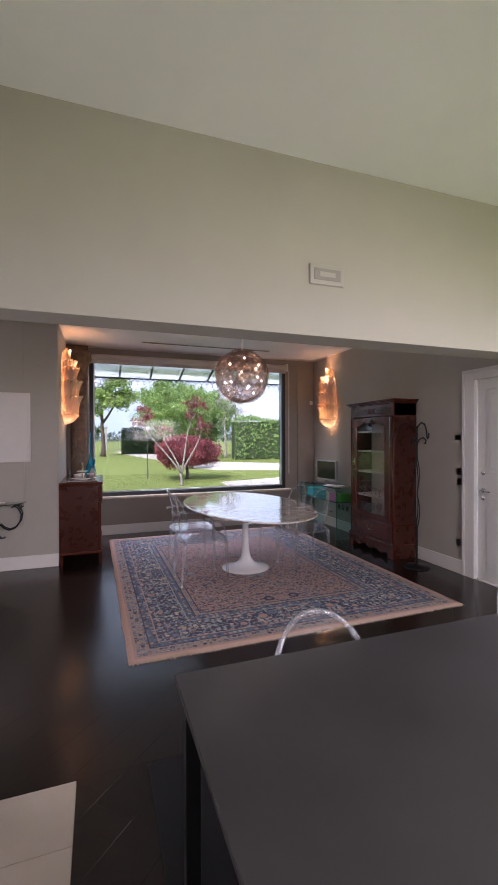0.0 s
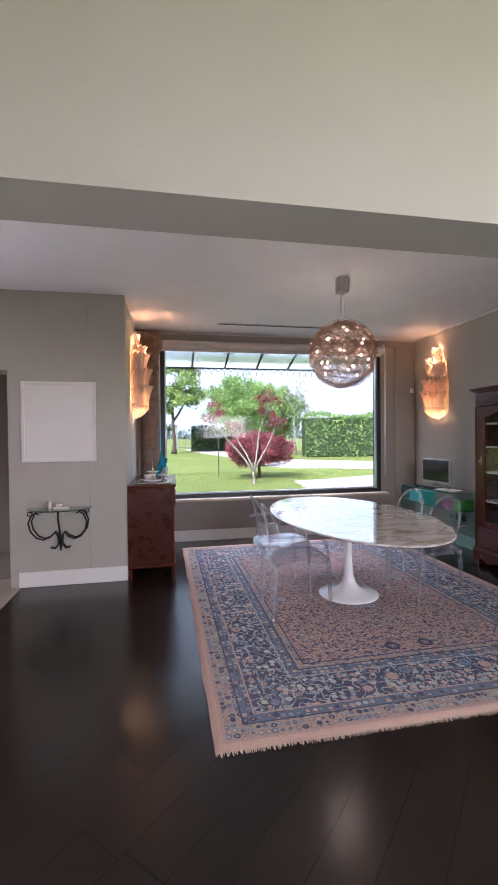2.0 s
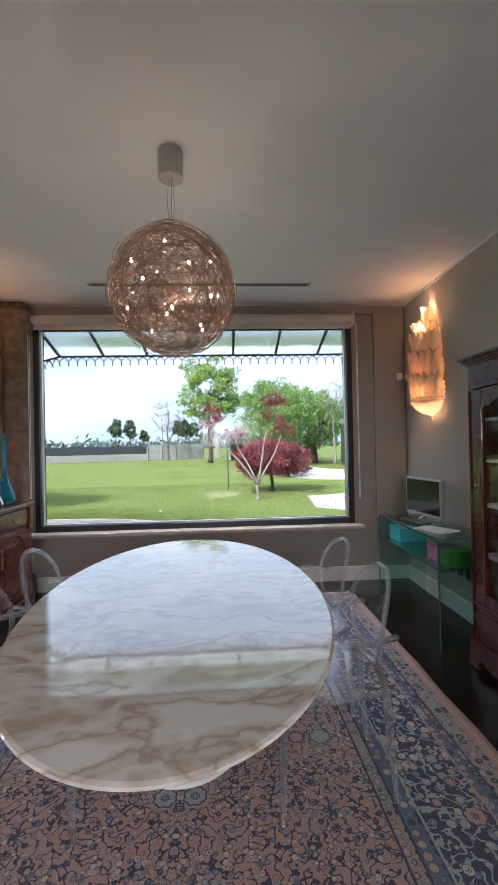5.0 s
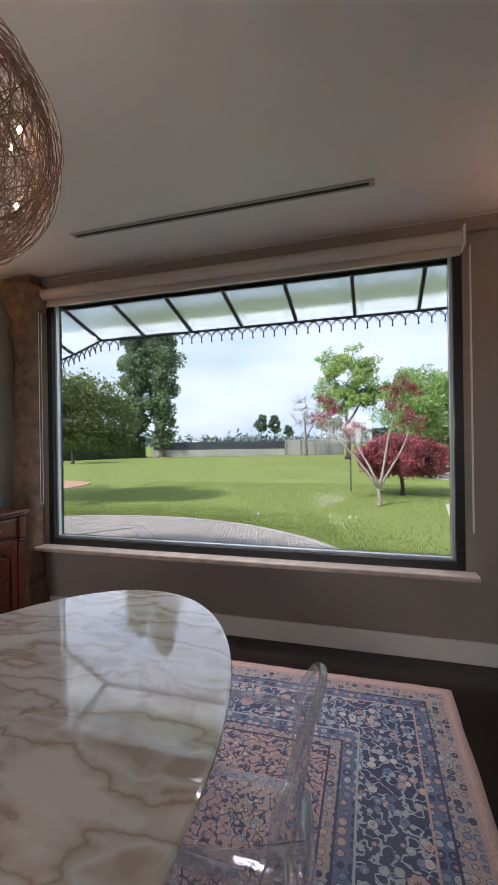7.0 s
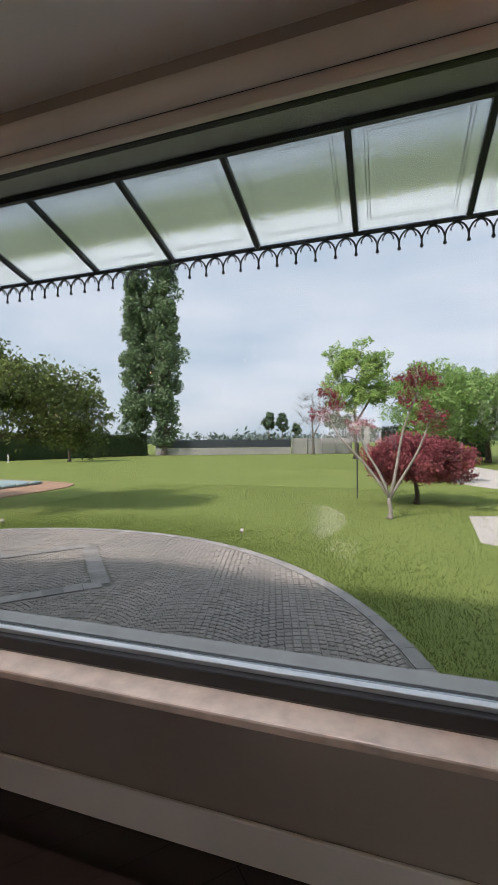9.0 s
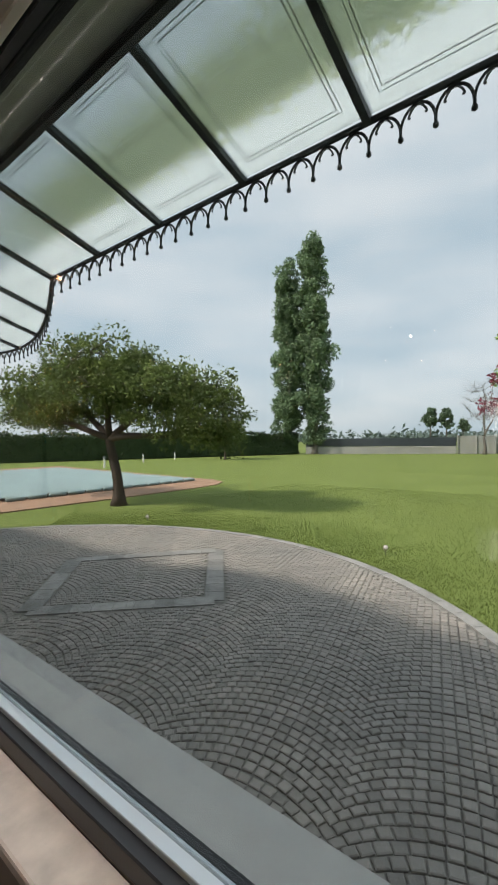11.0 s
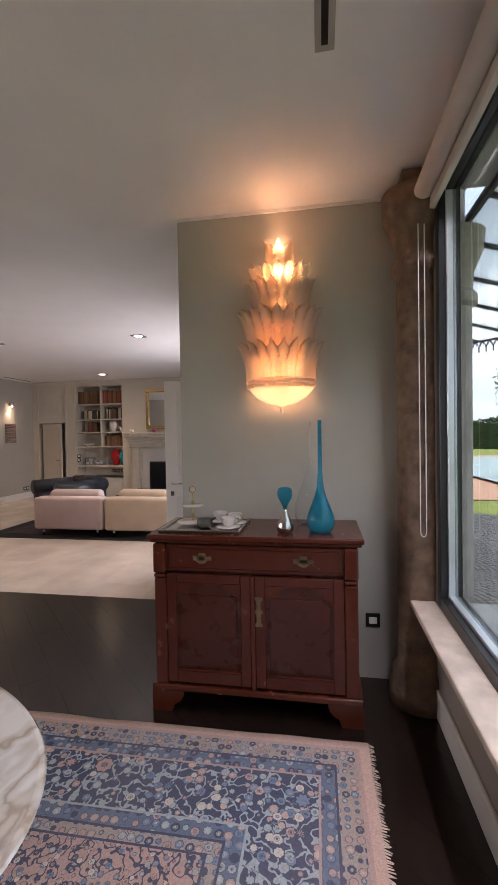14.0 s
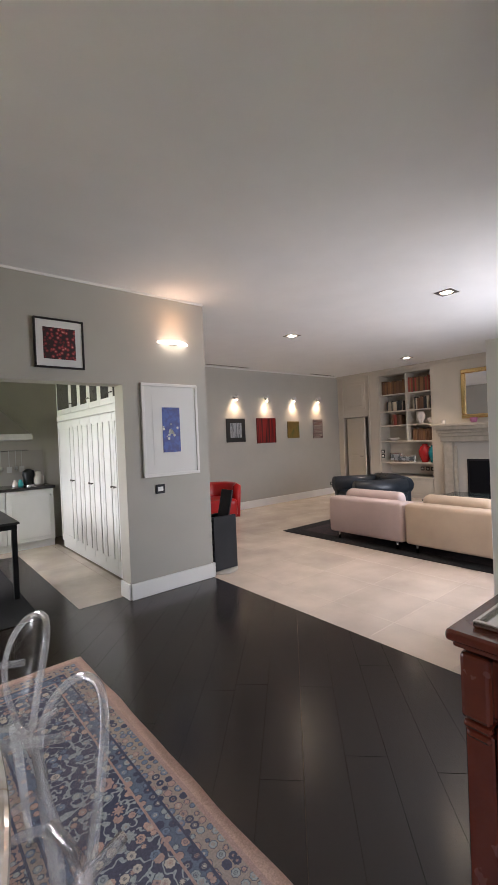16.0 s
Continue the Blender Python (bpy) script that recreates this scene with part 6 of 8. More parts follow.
def tree(name, label, at, height, trunk_r, fork, crowns, bark, leaf_mat, per=60, size=0.05, seed=1, spread=1.0, flat=0.7, lean=(0, 0), bare=0, clump_r=0.4, twigs=True, surface=0.55):
    """crowns: ellipsoids (x, y, z, rx, ry, rz, clumps), from the foot of the tree."""
    rnd = random.Random(seed)
    t = thing(name, label, "tree", at)
    bm = bmesh.new()
    fk = Vector((lean[0], lean[1], fork))
    pts = [Vector((lean[0] * u ** 1.5 + 0.03 * trunk_r * 10 * math.sin(5 * u), lean[1] * u, fork * u)) for u in [i / 8 for i in range(9)]]
    tube(pts, [trunk_r * (1.45 - 0.55 * min(1, i / 1.5) - 0.03 * i) for i in range(9)], 12, bm)
    clumps = []
    for (cx, cy, cz, rx, ry, rz, n) in crowns:
        main = []
        hub = Vector((cx, cy, cz - rz * 0.35))
        mains = limb(bm, fk * 0.98, hub, trunk_r * 0.62, trunk_r * 0.30, rnd, 0.06)
        anchors = mains[2:]
        for k in range(n):
            u, w = rnd.uniform(-1, 1), rnd.uniform(0, 6.283)
            q = rnd.uniform(surface, 1.0)
            s = math.sqrt(1 - u * u)
            p = Vector((cx + rx * s * math.cos(w) * q, cy + ry * s * math.sin(w) * q, cz + rz * u * q))
            a = min(anchors, key=lambda v: (v - p).length + 0.2 * rnd.random())
            if twigs:
                tp = limb(bm, a, p, max(0.006, trunk_r * 0.16), 0.003 + trunk_r * 0.02, rnd, 0.09, 4)
                anchors.append(tp[2])
                anchors.append(tp[3])
                if bare:
                    for _ in range(bare):
                        e = tp[-1] + Vector((rnd.uniform(-1, 1), rnd.uniform(-1, 1), rnd.uniform(-0.2, 1))) * clump_r
                        limb(bm, tp[rnd.choice((2, 3, 4))], e, trunk_r * 0.04 + 0.002, 0.002, rnd, 0.1, 3)
            clumps.append((p.x, p.y, p.z, clump_r * rnd.uniform(0.7, 1.25)))
    part("trunk", bm, bark, t, "bare trunk and limbs", True)
    if leaf_mat:
        vv, ff = crown_mesh(rnd, clumps, per, size, spread, flat)
        mesh_from("crown", vv, ff, leaf_mat, t, "dense leaves")
    return t


tree("broad_tree", "broad low spreading tree with a dark leaning trunk by the pool", (-6.9, 5.96, GZ), 5, 0.16, 1.75,
     [(-1.8, 0.0, 3.0, 2.5, 2.2, 0.95, 90), (0.9, 0.2, 2.95, 2.2, 2.2, 0.85, 80), (-0.4, 0.0, 3.6, 1.9, 1.8, 0.75, 50), (2.5, 0.6, 2.1, 1.0, 1.2, 0.75, 34), (-3.4, -0.3, 2.5, 1.3, 1.2, 0.5, 32)],
     BARK, LEAF_DEODAR, 170, 0.055, 3, 1.0, 0.5, (-0.35, 0), clump_r=0.42, surface=0.35)
for x, y, h, w, sd in ((-24.3, 41.2, 22.5, 1.9, 5), (-21.2, 41.6, 25.0, 2.1, 6)):
    tree("poplar", "very tall narrow dark green poplar beyond the lawn", (x, y, GZ), h, 0.35, 2.2,
         [(0, 0, h * 0.22, w, w, h * 0.17, 50), (0, 0, h * 0.45, w * 1.15, w, h * 0.2, 70), (0, 0, h * 0.68, w * 1.0, w, h * 0.18, 55), (0, 0, h * 0.86, w * 0.7, w * 0.7, h * 0.13, 34)],
         BARK_GREY, LEAF_POPLAR, 120, 0.22, sd, 1.0, 1.3, clump_r=0.8, twigs=True, surface=0.25)
tree("bare_maple", "young pale-barked maple with bare limbs and sparse dark red leaves", (2.74, 7.64, GZ), 3.6, 0.055, 0.42,
     [(0.55, 0.1, 2.7, 0.45, 0.35, 0.4, 14), (0.75, 0.0, 2.05, 0.4, 0.3, 0.25, 7), (-1.3, 0.1, 2.45, 0.35, 0.3, 0.45, 11), (-0.6, 0.1, 1.95, 0.3, 0.25, 0.25, 4)],
     BARK_PALE, LEAF_RED, 60, 0.035, 8, 1.0, 0.5, bare=5, clump_r=0.17)
tree("weeping_maple", "low mushroom-shaped crimson Japanese maple with a gnarled trunk", (3.40, 9.90, GZ), 1.9, 0.07, 0.65,
     [(0.0, 0, 1.15, 1.3, 1.2, 0.52, 100), (-0.5, 0, 0.95, 0.75, 0.85, 0.42, 36), (0.6, 0, 0.9, 0.75, 0.85, 0.42, 36)],
     BARK, LEAF_CRIMSON, 150, 0.045, 9, 1.0, 0.6, clump_r=0.25, surface=0.5)
tree("light_green_tree", "tall tree in fresh light green leaf on the lawn", (0.45, 35.0, GZ), 11, 0.22, 3.2,
     [(0, 0, 7.6, 2.9, 2.6, 2.6, 90), (-0.6, 0, 5.2, 2.2, 2.0, 1.3, 34), (1.3, 0, 5.6, 2.0, 1.8, 1.2, 26)],
     BARK, LEAF_LIGHT, 80, 0.13, 12, 1.0, 0.5, clump_r=0.55, bare=2, surface=0.45)
tree("bare_tree", "bushy grey tree with bare upright twigs before the garden wall", (-4.9, 46.0, GZ), 8, 0.17, 1.8,
     [(0, 0, 5.0, 1.9, 1.8, 2.6, 46), (0.9, 0, 4.2, 1.2, 1.0, 1.2, 12)], BARK_GREY, None, seed=13, bare=9, clump_r=0.9)
for x, y, h, r, sd in ((5.6, 27.0, 6.6, 2.9, 14), (9.2, 30.0, 6.0, 2.6, 15), (7.2, 36.0, 7.4, 3.2, 16)):
    tree("maple_tree", "round maple in dense fresh green leaf beside the drive", (x, y, GZ), h, 0.2, 1.6,
         [(0, 0, h * 0.6, r, r, h * 0.36, 110)], BARK, LEAF_GREEN, 110, 0.12, sd, 1.0, 0.7, clump_r=0.6, surface=0.5)
for x, y, h, sd in ((10.2, 27.5, 6.8, 18), (11.4, 28.5, 6.2, 19), (-31.5, 38.0, 8.6, 20), (12.2, 31.0, 7.2, 22)):
    tree("bare_tree", "slender pale tree with bare branches and hardly a leaf", (x, y, GZ), h, 0.11 if x > 0 else 0.2, h * 0.3,
         [(0, 0, h * 0.68, 1.2 if x > 0 else 3.2, 1.2, h * 0.3, 34)], BARK_PALE, None, seed=sd, bare=7, clump_r=0.8)
tree("round_tree", "small round dark green tree in front of the far hedge", (-21.8, 27.0, GZ), 4, 0.13, 1.2, [(0, 0, 2.4, 1.7, 1.6, 1.1, 60)], BARK, LEAF_DEODAR, 90, 0.10, 24, clump_r=0.5)
tree("yellow_shrub", "rounded golden yellow shrub at the end of the drive", (4.9, 16.0, GZ), 1.5, 0.06, 0.3, [(0, 0, 0.8, 1.05, 1.0, 0.55, 60)], BARK, LEAF_YELLOW, 90, 0.06, 25, clump_r=0.25)


def hedge(name, label, a, b, width, height, leaf_mat, seed, size=0.09):
    t = thing(name, label, "hedge", (0, 0, 0))
    rs = np.random.RandomState(seed)
    a, b = np.array(a, float), np.array(b, float)
    L = np.linalg.norm(b - a)
    d = (b - a) / L
    s = np.array([-d[1], d[0]])
    n = min(30000, int(L * height * 130))
    u, w, z = rs.uniform(0, L, n), rs.normal(0, 0.5, n).clip(-1, 1) * width / 2, rs.uniform(0, 1, n) ** 0.8 * height
    face = rs.randint(0, 3, n)
    w = np.where(face == 0, -width / 2, np.where(face == 1, width / 2, w)) + rs.normal(0, 0.07, n)
    z = np.where(face == 2, height + rs.normal(0, 0.10, n) + 0.15 * np.sin(u * 1.3), z)
    p = np.stack([a[0] + d[0] * u + s[0] * w, a[1] + d[1] * u + s[1] * w, GZ + z], 1)
    e = rs.normal(size=(n, 3))
    e /= np.linalg.norm(e, axis=1)[:, None]
    f_ = np.cross(e, rs.normal(size=(n, 3)))
    f_ /= np.linalg.norm(f_, axis=1)[:, None]
    k = size * rs.uniform(0.6, 1.4, n)[:, None]
    vv = np.stack([p - e * k, p - f_ * k * 0.5, p + e * k, p + f_ * k * 0.5], 1).reshape(-1, 3)
    mesh_from("leaves", vv.tolist(), np.arange(n * 4).reshape(n, 4).tolist(), leaf_mat, t)
    ang = math.degrees(math.atan2(d[1], d[0]))
    # solid box, painted dark as the shaded inside of the hedge
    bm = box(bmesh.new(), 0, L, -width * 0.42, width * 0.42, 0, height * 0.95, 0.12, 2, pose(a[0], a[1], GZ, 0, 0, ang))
    part("core", bm, HEDGE_SHADE_CORE, t)


hedge("hedge", "long clipped dark green hedge along the far side of the lawn", (-23.5, 41.5), (-36.5, 12.0), 1.0, 2.3, LEAF_HEDGE, 31, 0.13)
hedge("hedge", "tall loose light green hedge beside the gravel drive", (10.0, 24.8), (19.0, 23.4), 1.6, 3.1, LEAF_GREEN, 32, 0.11)
hedge("hedge", "dark green hedge behind the maples", (2.5, 42.0), (11.5, 40.0), 1.0, 2.6, LEAF_HEDGE, 33, 0.13)

# garden wall, gate posts, gravel, pool
gw = thing("garden_wall", "low grey concrete garden wall with a dark metal screen on top", "wall", (0, 0, 0))
gw["kind"] = "structure"


def wall_run(a, b, z0, z1, th, material, nm, lab):
    L = math.hypot(b[0] - a[0], b[1] - a[1])
    ang = math.degrees(math.atan2(b[1] - a[1], b[0] - a[0]))
    return part(nm, box(bmesh.new(), 0, L, -th / 2, th / 2, z0, z1, 0.02, 1, pose(a[0], a[1], GZ, 0, 0, ang)), material, gw, lab)


wall_run((-22.2, 41.4), (-7.6, 46.8), 0, 0.80, 0.25, CONCRETE, "base", "grey concrete base")
wall_run((-22.2, 41.4), (-7.6, 46.8), 0.82, 1.72, 0.06, SCREEN_DARK, "screen", "dark metal screen")
wall_run((-7.5, 46.9), (-0.9, 49.4), 0, 1.85, 0.25, CONCRETE, "wall_panel", "tall pale concrete panels")
for k in range(5):
    wall_run((-7.5 + 1.6 * k, 46.8 + 0.6 * k), (-7.42 + 1.6 * k, 46.83 + 0.6 * k), 0, 1.88, 0.28, CONCRETE, "joint_post", "")
for x, h in ((0.8, 3.0), (4.6, 3.0)):
    gp = thing("gate_post", "pale concrete gate post with a flat cap", "post", (x, 50.0, GZ))
    part("shaft", B(-0.3, 0.3, -0.3, 0.3, 0, h, 0.02, 1), CONCRETE, gp)
    part("cap", B(-0.42, 0.42, -0.42, 0.42, h, h + 0.25, 0.04, 2), CONCRETE, gp)
gt = thing("gate", "far grey metal bar gate between the posts", "gate", (1.1, 50.0, GZ))
part("rail", B(0, 3.2, -0.03, 0.03, 0.2, 0.26), IRON_GREY, gt)
part("rail", B(0, 3.2, -0.03, 0.03, 1.6, 1.66), IRON_GREY, gt)
for k in range(17):
    part("bar", B(k * 0.2 - 0.012 + 0.0, k * 0.2 + 0.012, -0.012, 0.012, 0.2, 1.75), IRON_GREY, gt)
for x, y, h in ((-13.5, 100.0, 9.0), (-3.0, 90.0, 8.0)):
    up = thing("utility_pole", "distant thin grey utility pole", "pole", (x, y, GZ))
    part("shaft", tube([(0, 0, 0), (0, 0, h)], [0.16, 0.10], 8), CONCRETE, up)
    part("crossarm", B(-0.7, 0.7, -0.06, 0.06, h - 0.8, h - 0.65), CONCRETE, up)
lp = thing("garden_lamp", "slim dark garden lamp post with a round head", "street lamp", (1.93, 10.6, GZ))
part("pole", tube([(0, 0, 0), (0, 0, 1.9)], [0.022, 0.018], 8), IRON, lp)
part("head", lathe([(0.03, 1.88), (0.10, 1.93), (0.13, 2.0), (0.11, 2.07), (0.03, 2.11)], 16), CANOPY_GREY, lp, "pale round lamp head", True)
for x, y in ((0.35, 5.28), (-4.41, 4.92), (-7.18, 3.0)):
    sp = thing("garden_spotlight", "small grey garden spotlight on a spike in the grass", "spotlight", (x, y, GZ))
    part("spike", tube([(0, 0, 0), (0, 0, 0.08)], 0.007, 8), IRON_GREY, sp)
    part("head", turned(lathe([(0.018, -0.04), (0.03, -0.02), (0.034, 0.04), (0.030, 0.045)], 16), pose(0, 0, 0.10, 50, 0, 30)), CANOPY_GREY, sp, "tilted grey lamp head", True)
for x, y in ((-24.0, 20.0), (-21.5, 15.0), (-26.0, 25.0)):
    bl_ = thing("bollard_light", "small pale bollard light before the hedge", "lamp", (x, y, GZ))
    part("post", tube([(0, 0, 0), (0, 0, 0.6)], 0.06, 10), WHITE_MATT, bl_)
    part("cap", lathe([(0.06, 0.60), (0.09, 0.62), (0.09, 0.68), (0.02, 0.72)], 12), IRON_GREY, bl_)

structure("gravel_drive", slab([(4.05, 5.9), (4.3, 8.3), (5.8, 8.7), (8.5, 9.8), (10.0, 12.0), (8.0, 13.2), (5.9, 14.0), (4.6, 16.5), (5.3, 21.0), (3.2, 34.0), (1.9, 50.0), (4.3, 50.0), (6.4, 34.0), (8.2, 21.5), (12.0, 18.0), (16.0, 16.0), (16.0, 5.0), (5.7, 4.4)], GZ - 0.05, GZ + 0.006), GRAVEL, "pale gravel drive")
pool = thing("swimming_pool", "swimming pool under a sagging grey-green winter cover with a terracotta surround", "pool", (0, 0, GZ))
cop = [(-8.15, 2.6), (-8.0, 6.0), (-7.95, 9.8), (-8.1, 11.0), (-8.6, 11.9), (-9.6, 12.4), (-16.5, 13.2), (-26.0, 14.3), (-26.0, 2.6)]
part("surround", slab(cop, -0.05, 0.03), TERRACOTTA, pool, "terracotta stone surround")
bm = bmesh.new()
nx, ny = 46, 30
gv = {}
for i in range(nx + 1):
    for j in range(ny + 1):
        u, w = i / nx, j / ny
        x, y = -9.9 - 13.0 * u, 4.3 + (7.3 + 1.0 * u) * w
        e = min(u, 1 - u, w, 1 - w)
        z = 0.05 + 0.03 * noise.noise(Vector((x * 0.9, y * 0.9, 0))) - 0.10 * min(1, e * 4) + 0.03 * noise.noise(Vector((x * 3, y * 3, 5)))
        gv[i, j] = bm.verts.new((x, y, max(0.031, z + 0.08)))
for i in range(nx):
    for j in range(ny):
        bm.faces.new((gv[i, j], gv[i + 1, j], gv[i + 1, j + 1], gv[i, j + 1]))
part("cover", bm, POOL_COVER, pool, "creased grey-green cover sheet", True)
for k in range(12):
    part("water_bag", tube([(-9.8, 4.4 + 0.6 * k, 0.09), (-9.8, 4.9 + 0.6 * k, 0.09)], 0.05, 8), POOL_COVER, pool, "grey-green hem weight", True)

# far trees and fields
rs = np.random.RandomState(77)
vv, ff = [], []
for k in range(420):
    a = rs.uniform(-1.25, 0.75)
    dist = rs.uniform(260, 420)
    cx, cy = dist * math.sin(a), dist * math.cos(a)
    hh = rs.uniform(3, 9)
    for q in range(26):
        x, y, z = cx + rs.normal(0, 3.5), cy + rs.normal(0, 2), GZ + abs(rs.normal(0.45, 0.3)) * hh
        s = rs.uniform(0.8, 1.8)
        n0 = len(vv)
        t1, t2 = rs.normal(0, 1, 3), rs.normal(0, 1, 3)
        for sgn1, sgn2 in ((-1, 0), (0, -1), (1, 0), (0, 1)):
            vv.append((x + s * (t1[0] * sgn1 + t2[0] * sgn2) * 0.6, y + s * (t1[1] * sgn1 + t2[1] * sgn2) * 0.6, z + s * (t1[2] * sgn1 + t2[2] * sgn2) * 0.6))
        ff.append((n0, n0 + 1, n0 + 2, n0 + 3))
tagged(mesh_from("far_woods", vv, ff, LEAF_FAR_HAZE), "distant hazy grey-green line of woods", "trees", "", "stuff")
for k, (ang, dist, h) in enumerate(((-0.262, 130, 10.5), (-0.230, 130, 10), (-0.198, 150, 7.5), (-0.118, 130, 10), (-0.100, 130, 10.5), (-0.082, 130, 9.5), (-0.04, 120, 6))):
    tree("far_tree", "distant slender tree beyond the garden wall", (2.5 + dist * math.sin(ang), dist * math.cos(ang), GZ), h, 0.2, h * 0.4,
         [(0, 0, h * 0.72, 1.7 if k < 6 else 4.0, 1.5, h * (0.27 if k < 6 else 0.3), 24)], BARK, LEAF_FARTREE_HAZE, 50, 0.45, 40 + k, clump_r=0.8, twigs=False)


# ================================================================ living room
def box_pts(bm, pts, x0, x1):
    """A prism with the outline pts in y, z between x0 and x1."""
    lo = [bm.verts.new((x0, y, z)) for y, z in pts]
    hi = [bm.verts.new((x1, y, z)) for y, z in pts]
    bm.faces.new(lo), bm.faces.new(hi)
    for i in range(len(pts)):
        k = (i + 1) % len(pts)
        bm.faces.new((lo[i], lo[k], hi[k], hi[i]))
    return bm


def art(name, cols, scale, kind="noise", rot=(0, 0, 0), stretch_=(1, 1, 1)):
    m = bpy.data.materials.new(name)
    m.use_nodes = True
    n, l = m.node_tree.nodes, m.node_tree.links
    b = n["Principled BSDF"]
    b.inputs["Roughness"].default_value = 0.45
    tc, mp, r = n.new("ShaderNodeTexCoord"), n.new("ShaderNodeMapping"), n.new("ShaderNodeValToRGB")
    mp.inputs["Rotation"].default_value, mp.inputs["Scale"].default_value = rot, stretch_
    t = n.new("ShaderNodeTexVoronoi" if kind == "cells" else "ShaderNodeTexNoise")
    t.inputs["Scale"].default_value = scale
    l.new(tc.outputs["Object"], mp.inputs[0])
    l.new(mp.outputs[0], t.inputs["Vector"])
    l.new(t.outputs["Distance" if kind == "cells" else "Fac"], r.inputs[0])
    r.color_ramp.interpolation = "CONSTANT" if kind != "noise" else "LINEAR"
    e = r.color_ramp.elements
    while len(e) < len(cols):
        e.new(0.5)
    for k, (p, c) in zip(e, cols):
        k.position, k.color = p, (*c, 1)
    l.new(r.outputs[0], b.inputs["Base Color"])
    return m


ART_BERRY = art("art_berries", [(0, (0.60, 0.30, 0.26)), (0.16, (0.35, 0.05, 0.05)), (0.34, (0.14, 0.015, 0.02)), (0.5, (0.03, 0.01, 0.012))], 32, "cells")
ART_BLUE = art("art_blue", [(0, (0.01, 0.02, 0.11)), (0.45, (0.015, 0.03, 0.20)), (0.6, (0.03, 0.07, 0.32))], 22)
ART_RED = art("art_red", [(0, (0.10, 0.004, 0.004)), (0.45, (0.22, 0.008, 0.006)), (0.6, (0.04, 0.002, 0.002))], 5, stretch_=(4, 1, 0.2))
ART_GOLD = art("art_gold", [(0, (0.05, 0.03, 0.01)), (0.5, (0.20, 0.13, 0.03)), (0.7, (0.08, 0.10, 0.03))], 8, stretch_=(1, 1, 0.5))
ART_STRIPE = art("art_stripes", [(0, (0.30, 0.25, 0.22)), (0.42, (0.10, 0.02, 0.02)), (0.5, (0.35, 0.30, 0.26)), (0.56, (0.03, 0.02, 0.02)), (0.64, (0.25, 0.20, 0.18))], 14, "stripes", stretch_=(0.05, 1, 5))
ART_GREY = art("art_grey", [(0, (0.30, 0.32, 0.34)), (0.5, (0.10, 0.11, 0.12)), (0.6, (0.38, 0.40, 0.42))], 7, "stripes", stretch_=(6, 1, 0.3))
PIC_BLACK = mat("black_picture_frame", (0.015, 0.014, 0.013), 0.35)
MOUNT = mat("white_mount", (0.70, 0.69, 0.66), 0.8, vary=0.02)

picture("square print of dark red berries in a thin black frame", -0.14, 0.26, 2.115, 2.53, -4.778, 1, PIC_BLACK, 0.016, ART_BERRY, MOUNT, 0.055)
bp_ = picture("tall white framed print with a small deep blue abstract picture", -1.275, -0.65, 1.125, 2.035, -4.778, 1, WHITE_MATT, 0.03, ART_BLUE, MOUNT, 0.185)
rnd = random.Random(3)
bm = bmesh.new()
for k in range(26):
    r, a = abs(rnd.gauss(0, 0.028)), rnd.uniform(0, 6.28)
    x, z = r * 1.5 * math.cos(a), -0.02 + r * math.sin(a) * 1.4
    w = rnd.uniform(0.006, 0.015)
    lathe([(w * 0.2, 0), (w, 0.001), (w * 0.8, 0.003)], 8, (0, 0, 0), bm)
    bmesh.ops.transform(bm, matrix=pose(x, -0.019, z, 90, 0, 0), verts=bm.verts[-24:] if False else [v for v in bm.verts][-24:])
part("blossom", bm, MOUNT, bp_, "white splashed blossom")

picture("small black framed grey panel picture in the living room", -4.40, -3.92, 1.39, 1.87, -7.848, 1, PIC_BLACK, 0.09, ART_GREY)
picture("square deep red unframed panel picture in the living room", -5.27, -4.72, 1.34, 1.88, -7.848, 1, PIC_DARKRED, 0.012, ART_RED)
picture("small golden brown panel picture in the living room", -6.01, -5.64, 1.42, 1.80, -7.848, 1, ART_GOLD, 0.012, ART_GOLD)
picture("small panel picture with dark and pale stripes in the living room", -6.83, -6.50, 1.39, 1.84, -7.848, 1, ART_STRIPE, 0.01, ART_STRIPE)
for x in (-4.15, -4.99, -5.83, -6.65):
    w_ = thing("picture_light", "small brushed steel wall spotlight shining down on a picture, lit", "lamp", (x, -7.85, 2.30), 0, "wall spotlights over the pictures")
    part("base", turned(lathe([(0.03, 0), (0.03, 0.015), (0.02, 0.02)], 16), pose(0, 0, 0, -90, 0, 0)), CHROME, w_, smooth=True)
    part("arm", tube([(0, 0.015, 0), (0, 0.06, 0.02), (0, 0.09, 0.02)], 0.006, 8), CHROME, w_)
    part("head", tube([(0, 0.10, 0.05), (0, 0.08, -0.05)], 0.028, 14), CHROME, w_, "tilted steel head", True)
    part("bulb", lathe([(0.004, -0.062), (0.022, -0.058), (0.024, -0.052)], 14, (0, 0.08, 0)), BULB_SPOT, w_, "lit bulb", True)
    lamp("spot_glow", "SPOT", (x, -7.765, 2.23), 2.2, (1, 0.74, 0.46), 0.02, (x, -7.85, 1.7), 110)
